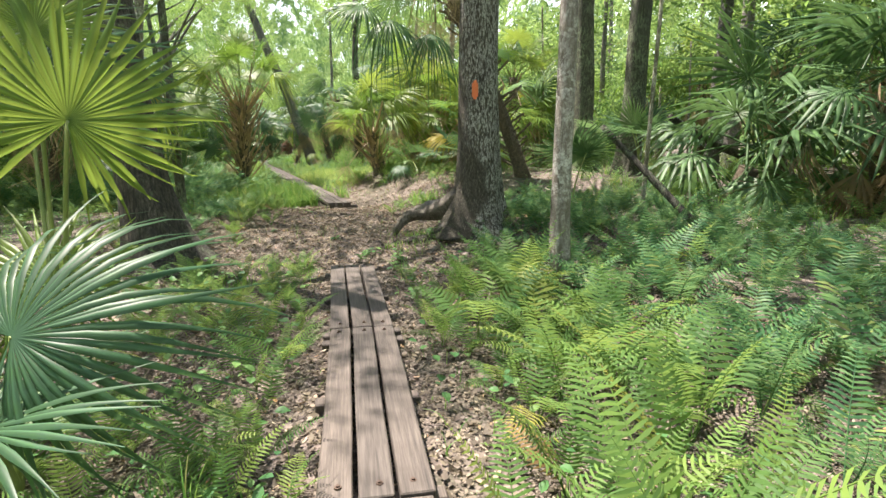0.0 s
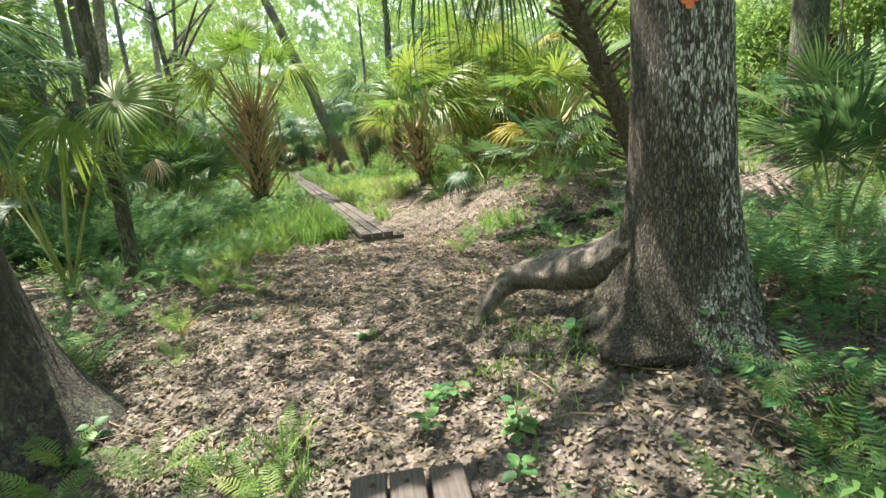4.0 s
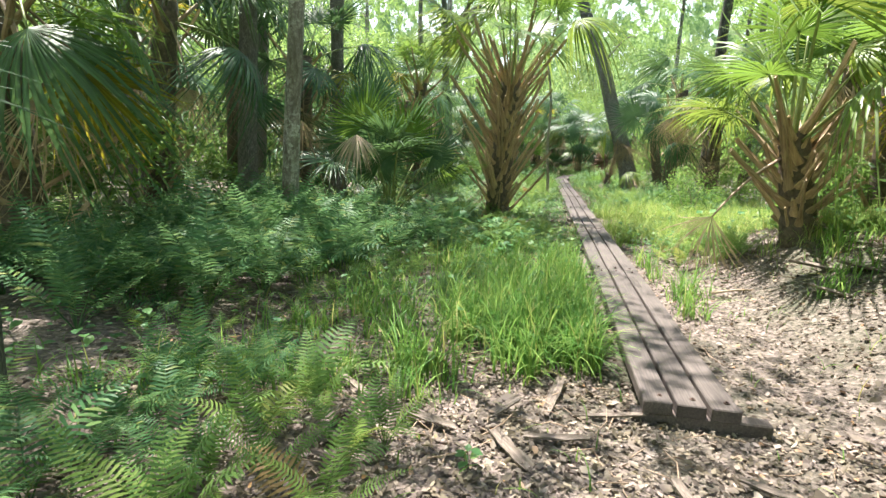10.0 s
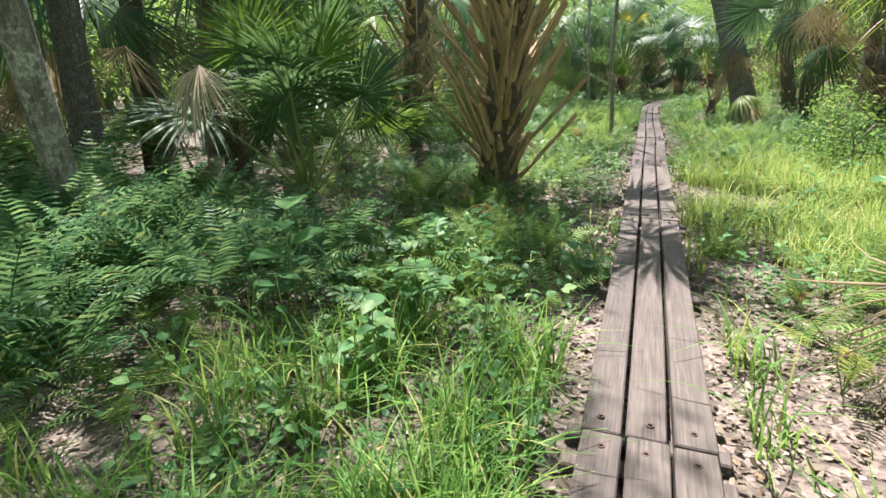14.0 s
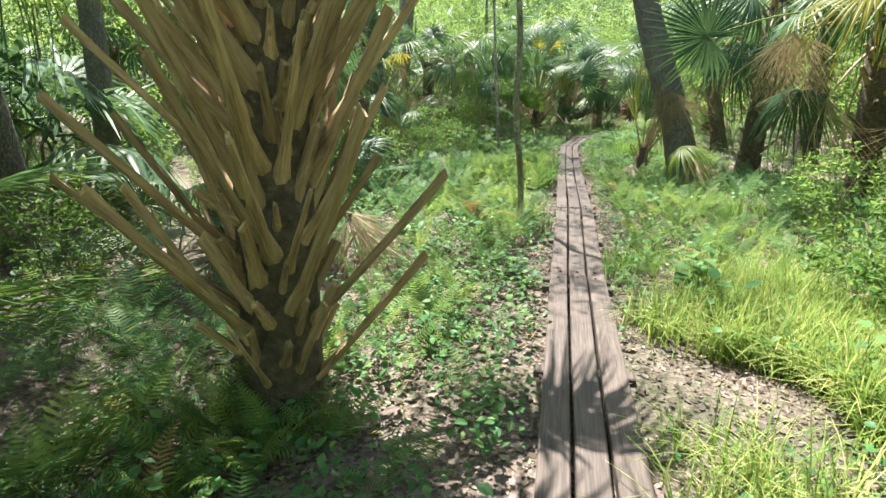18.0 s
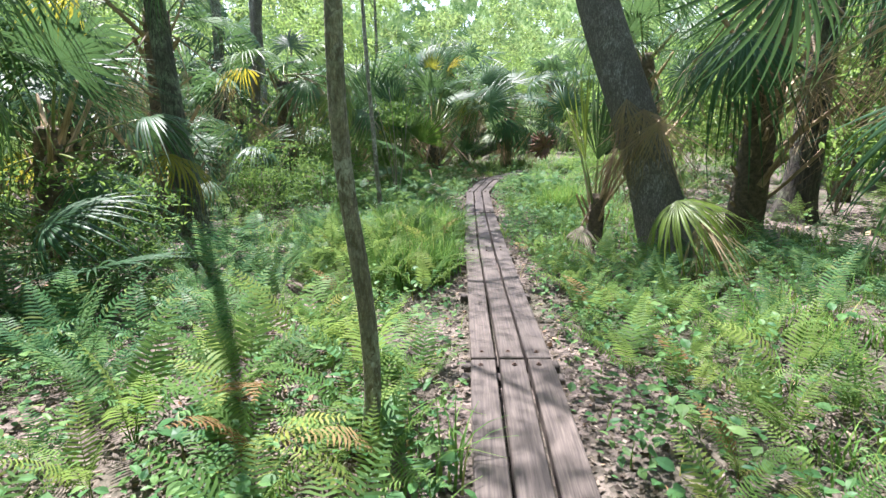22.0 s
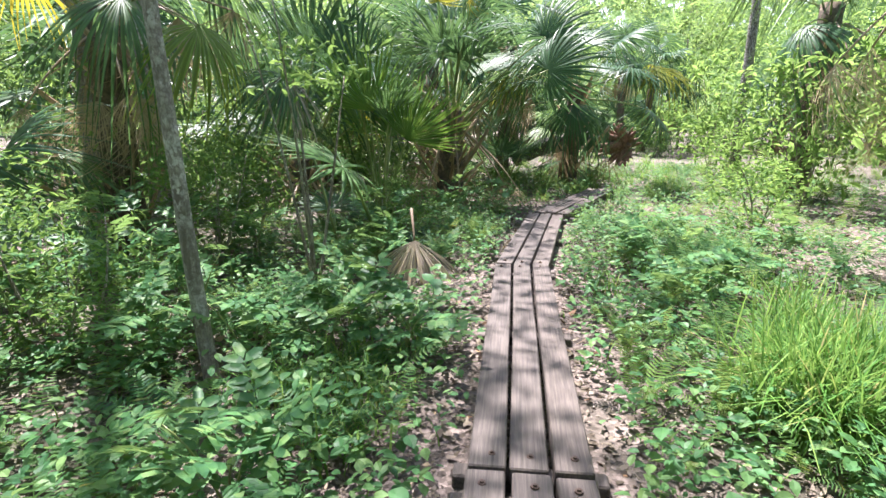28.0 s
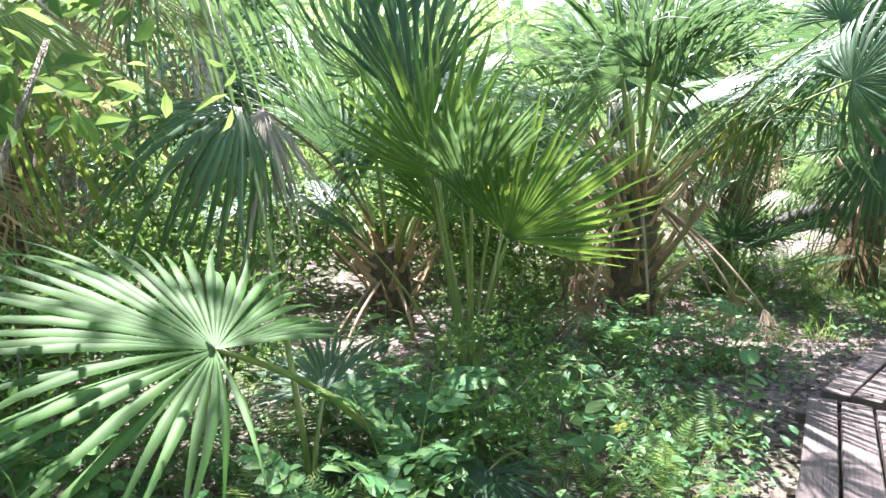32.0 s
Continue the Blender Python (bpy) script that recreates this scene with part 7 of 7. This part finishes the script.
def pinnate_mesh(seed, pairs=5):
    """A compound leaf: a stalk along +y with paired oval leaflets."""
    r = np.random.default_rng(seed)
    t = np.linspace(0, 1, 5)
    out = [tube(np.stack([0 * t, t, 0.1 * np.sin(t * 2.6)], 1), 0.009 - 0.006 * t, 4, caps=False)]
    outline = [(0.0, 0), (0.3, 0.5), (0.7, 0.45), (1.0, 0)]
    for k in range(2 * pairs + 1):
        sd = 0 if k == 2 * pairs else (1 if k % 2 else -1)
        f = 1.0 if sd == 0 else 0.3 + 0.62 * (k // 2) / (pairs - 1)
        a = radians(62) * sd + r.normal(0, 0.12)
        ln, up = 0.36 * r.uniform(0.85, 1.15), r.normal(0.0, 0.1)
        d_, w_ = np.array([math.sin(a), math.cos(a), up]), np.array([math.cos(a), -math.sin(a), 0.0])
        o = np.array([0, f, 0.1 * math.sin(f * 2.6)])
        mid = [o + d_ * ln * q_ + np.array([0, 0, -0.05 * q_ * q_]) for q_, _ in outline]
        side = [[m_ + w_ * sg * h_ * ln * 0.42 + np.array([0, 0, 0.05 * h_]) for m_, (_, h_) in zip(mid, outline)] for sg in (-1, 1)]
        out.append((np.array([mid[0], side[0][1], side[0][2], mid[3], side[1][2], side[1][1], mid[1], mid[2]]), np.array([(0, 6, 1, 0), (1, 6, 7, 2), (2, 7, 3, 2), (0, 5, 6, 0), (6, 5, 4, 7), (7, 4, 3, 7)])[[1, 4]]))
        out.append((np.array([mid[0], side[0][1], mid[1], side[1][1]]), np.array([(0, 3, 2, 1)])))
        out.append((np.array([mid[2], side[0][2], mid[3], side[1][2]]), np.array([(0, 3, 2, 1)])))
    return mesh_np("pinnate_leaf", *joined(out), M_HERB)


PINNATE = [pinnate_mesh(i) for i in range(3)]


def pinnate_shrub(x, y, h, n, seed):
    """A low shrub of arching stems with compound leaves."""
    r = np.random.default_rng(8000 + seed)
    ob = thing("shrub", x, y, float(G(x, y)) - 0.02, "low shrub with glossy compound green leaves", "shrub", "compound-leaved shrubs", r.uniform(0, 360))
    for i in range(3):
        a = i * 2.1 + r.uniform(-0.3, 0.3)
        q_ = np.linspace(0, 1, 6)[:, None]
        tip = np.array([math.cos(a) * 0.22, math.sin(a) * 0.22, h * r.uniform(0.8, 1.0)])
        pth = q_ * tip + np.sin(q_ * 3.1) * np.array([0, 0, 0.06])
        part("stem", mesh_np("shrub_stem", *tube(pth, np.linspace(0.007, 0.003, 6), 5), M_PETIOLE), ob)
        for k in range(n):
            f = 0.35 + 0.65 * (k + 1) / n
            part("leaf", PINNATE[k % 3], ob, "", Matrix.Translation(tip * f) @ pose(0, 0, 0, r.uniform(-5, 40), r.uniform(-15, 15), k * 137.5 + r.uniform(-20, 20) + i * 40) @ Matrix.Scale(r.uniform(0.2, 0.32), 4))
    return ob


for i, (x, y, h) in enumerate([(-11.15, 29.75, 0.5), (-10.75, 30.0, 0.45), (-11.3, 30.15, 0.55), (-11.5, 29.5, 0.5), (-12.5, 32.2, 0.75), (-12.25, 31.75, 0.5), (-12.0, 31.3, 0.4), (-9.3, 31.6, 0.4), (-9.1, 32.4, 0.45), (-9.7, 33.0, 0.4), (-8.8, 33.3, 0.5), (-9.9, 34.2, 0.4), (-12.9, 34.6, 0.5), (-12.5, 35.3, 0.5), (-5.7, 16.0, 0.45), (-5.2, 15.3, 0.4), (-10.6, 28.6, 0.4), (-10.2, 27.9, 0.4), (-12.85, 29.7, 0.6), (-12.4, 29.75, 0.55), (-13.3, 30.2, 0.75), (-13.7, 31.2, 0.8), (-14.3, 30.5, 0.85), (-13.1, 30.9, 0.6), (-14.6, 31.7, 0.8), (-12.9, 28.9, 0.6), (-12.0, 29.2, 0.5), (-13.9, 29.8, 0.8)]):
    pinnate_shrub(x, y, h, 5, i)
hn = 0
for x, y in ((-12.75, 32.55), (-12.6, 32.8), (-12.95, 32.45), (-13.1, 32.25), (-14.2, 33.2), (-12.6, 33.4), (-9.98, 32.7), (-9.4, 33.5), (-13.2, 31.1), (-12.2, 31.2), (-13.6, 36.2)):
    hn += 1
    herb(x, y, U(0.35, 0.6), U(0.12, 0.19), 9, hn, "young shrub with broad glossy green leaves")
for n_, cx_, cy_, rx, ry, h0, h1, l0, l1 in [(22, -6.9, 20.8, 1.0, 1.6, 0.12, 0.3, 0.08, 0.14), (16, -8.0, 22.4, 0.8, 1.0, 0.15, 0.35, 0.08, 0.14), (12, -5.0, 16.0, 0.7, 0.8, 0.2, 0.45, 0.08, 0.15), (10, -5.2, 21.6, 0.4, 0.7, 0.25, 0.5, 0.1, 0.16), (18, -5.6, 15.2, 0.8, 0.6, 0.25, 0.55, 0.09, 0.15),
                                             (16, -9.9, 32.9, 0.9, 1.6, 0.15, 0.35, 0.08, 0.15), (16, -12.0, 31.0, 1.2, 1.6, 0.15, 0.4, 0.08, 0.14), (10, -12.6, 33.6, 0.9, 1.0, 0.25, 0.5, 0.09, 0.15), (12, -8.2, 28.2, 0.7, 1.6, 0.15, 0.3, 0.08, 0.13),
                                             (10, -3.5, 20.0, 0.8, 1.2, 0.3, 0.55, 0.1, 0.16), (14, -2.4, 8.2, 1.7, 2.8, 0.04, 0.12, 0.05, 0.09), (10, -0.6, 6.6, 0.6, 0.8, 0.05, 0.15, 0.05, 0.1), (8, 0.5, 4.6, 0.4, 0.8, 0.15, 0.4, 0.1, 0.16), (10, -10.9, 36.4, 0.9, 1.2, 0.15, 0.35, 0.08, 0.14)]:
    for _ in range(n_):
        x, y = cx_ + rx * U(-1, 1), cy_ + ry * U(-1, 1)
        if float(board_gap(x, y)) > 0.36 and open_spot(x, y):
            hn += 1
            herb(x, y, U(h0, h1), U(l0, l1), int(5 + 4 * RNG.random()), hn)
herb(-5.66, 14.86, 0.78, 0.26, 8, 800, "tall herb with long pointed leaves and an orange-tinged tip")
x, y = covered(5200, 0.42, 6.5, 0, 41)
HS = []
for i in range(4):
    n_ = len(x)
    HS.append(scatter_arrays((LEAF[0], LEAF[1]), x + RNG.normal(0, 0.05, n_), y + RNG.normal(0, 0.05, n_), G(x, y) + RNG.uniform(0.03, 0.3, n_), RNG.uniform(0, 6.28, n_), RNG.uniform(-0.3, 0.6, n_), RNG.uniform(-0.3, 0.3, n_), RNG.uniform(0.03, 0.09, n_)))
for cx_, cy_, rx, ry, cnt in ((-9.3, 33.8, 1.4, 2.8, 800), (-11.0, 37.6, 1.6, 1.8, 420), (-12.4, 30.4, 1.7, 1.9, 900), (-11.3, 28.6, 1.2, 1.4, 500), (-7.6, 21.0, 1.4, 2.0, 560), (-8.2, 28.6, 1.0, 1.9, 420), (-5.9, 16.6, 1.0, 1.0, 240), (-13.4, 34.2, 1.3, 1.4, 330), (-11.2, 42.0, 2.8, 3.0, 1300), (-14.6, 39.6, 1.6, 2.2, 500), (-7.5, 40.0, 2.4, 2.4, 700), (-10.8, 22.3, 1.4, 1.6, 420)):
    x, y = cx_ + rx * RNG.normal(0, 0.62, cnt), cy_ + ry * RNG.normal(0, 0.62, cnt)
    ok = (board_gap(x, y) > 0.33) & open_spot(x, y) & (np.sin(x * 5.3 + 1.3 * y) * np.sin(y * 4.7 - x) > -0.35)
    x, y = x[ok], y[ok]
    base_h = 0.06 + 0.2 * (0.5 + 0.5 * np.sin(x * 4.1 + 1.3 * y) * np.sin(y * 3.3))
    for i in range(6):
        n_ = len(x)
        HS.append(scatter_arrays((LEAF[0] * np.array([0.8, 1, 1]), LEAF[1]), x + RNG.normal(0, 0.05, n_), y + RNG.normal(0, 0.05, n_), G(x, y) + base_h * RNG.uniform(0.2, 1.6, n_), RNG.uniform(0, 6.28, n_), RNG.uniform(-0.5, 0.6, n_), RNG.uniform(-0.4, 0.4, n_), RNG.uniform(0.03, 0.08, n_)))
for y0, y1, lo, hi, cnt in ((18.6, 36.0, 0.36, 1.7, 2600), (25.0, 36.0, 0.4, 3.2, 1800), (13.0, 19.0, 0.4, 1.6, 500)):
    x, y = covered(cnt, lo, hi, y0, y1)
    ok = np.sin(x * 4.3 + y) * np.sin(y * 3.9 - 0.7 * x) > -0.45
    x, y = x[ok], y[ok]
    for i in range(5):
        n_ = len(x)
        HS.append(scatter_arrays((LEAF[0] * np.array([0.8, 1, 1]), LEAF[1]), x + RNG.normal(0, 0.06, n_), y + RNG.normal(0, 0.06, n_), G(x, y) + RNG.uniform(0.03, 0.26, n_), RNG.uniform(0, 6.28, n_), RNG.uniform(-0.5, 0.6, n_), RNG.uniform(-0.4, 0.4, n_), RNG.uniform(0.03, 0.075, n_)))
hv, hq = joined(HS)
me = bpy.data.meshes.new("ground_cover")
tri = hq[:, 2] == hq[:, 3]
me.from_pydata(hv.tolist(), [], [tuple(q[:3]) if t else tuple(q) for q, t in zip(hq.tolist(), tri)])
me.materials.append(M_HERB)
tagged(new("ground_cover", me), "low broad-leaved green plants over the litter", "plants", kind="stuff")
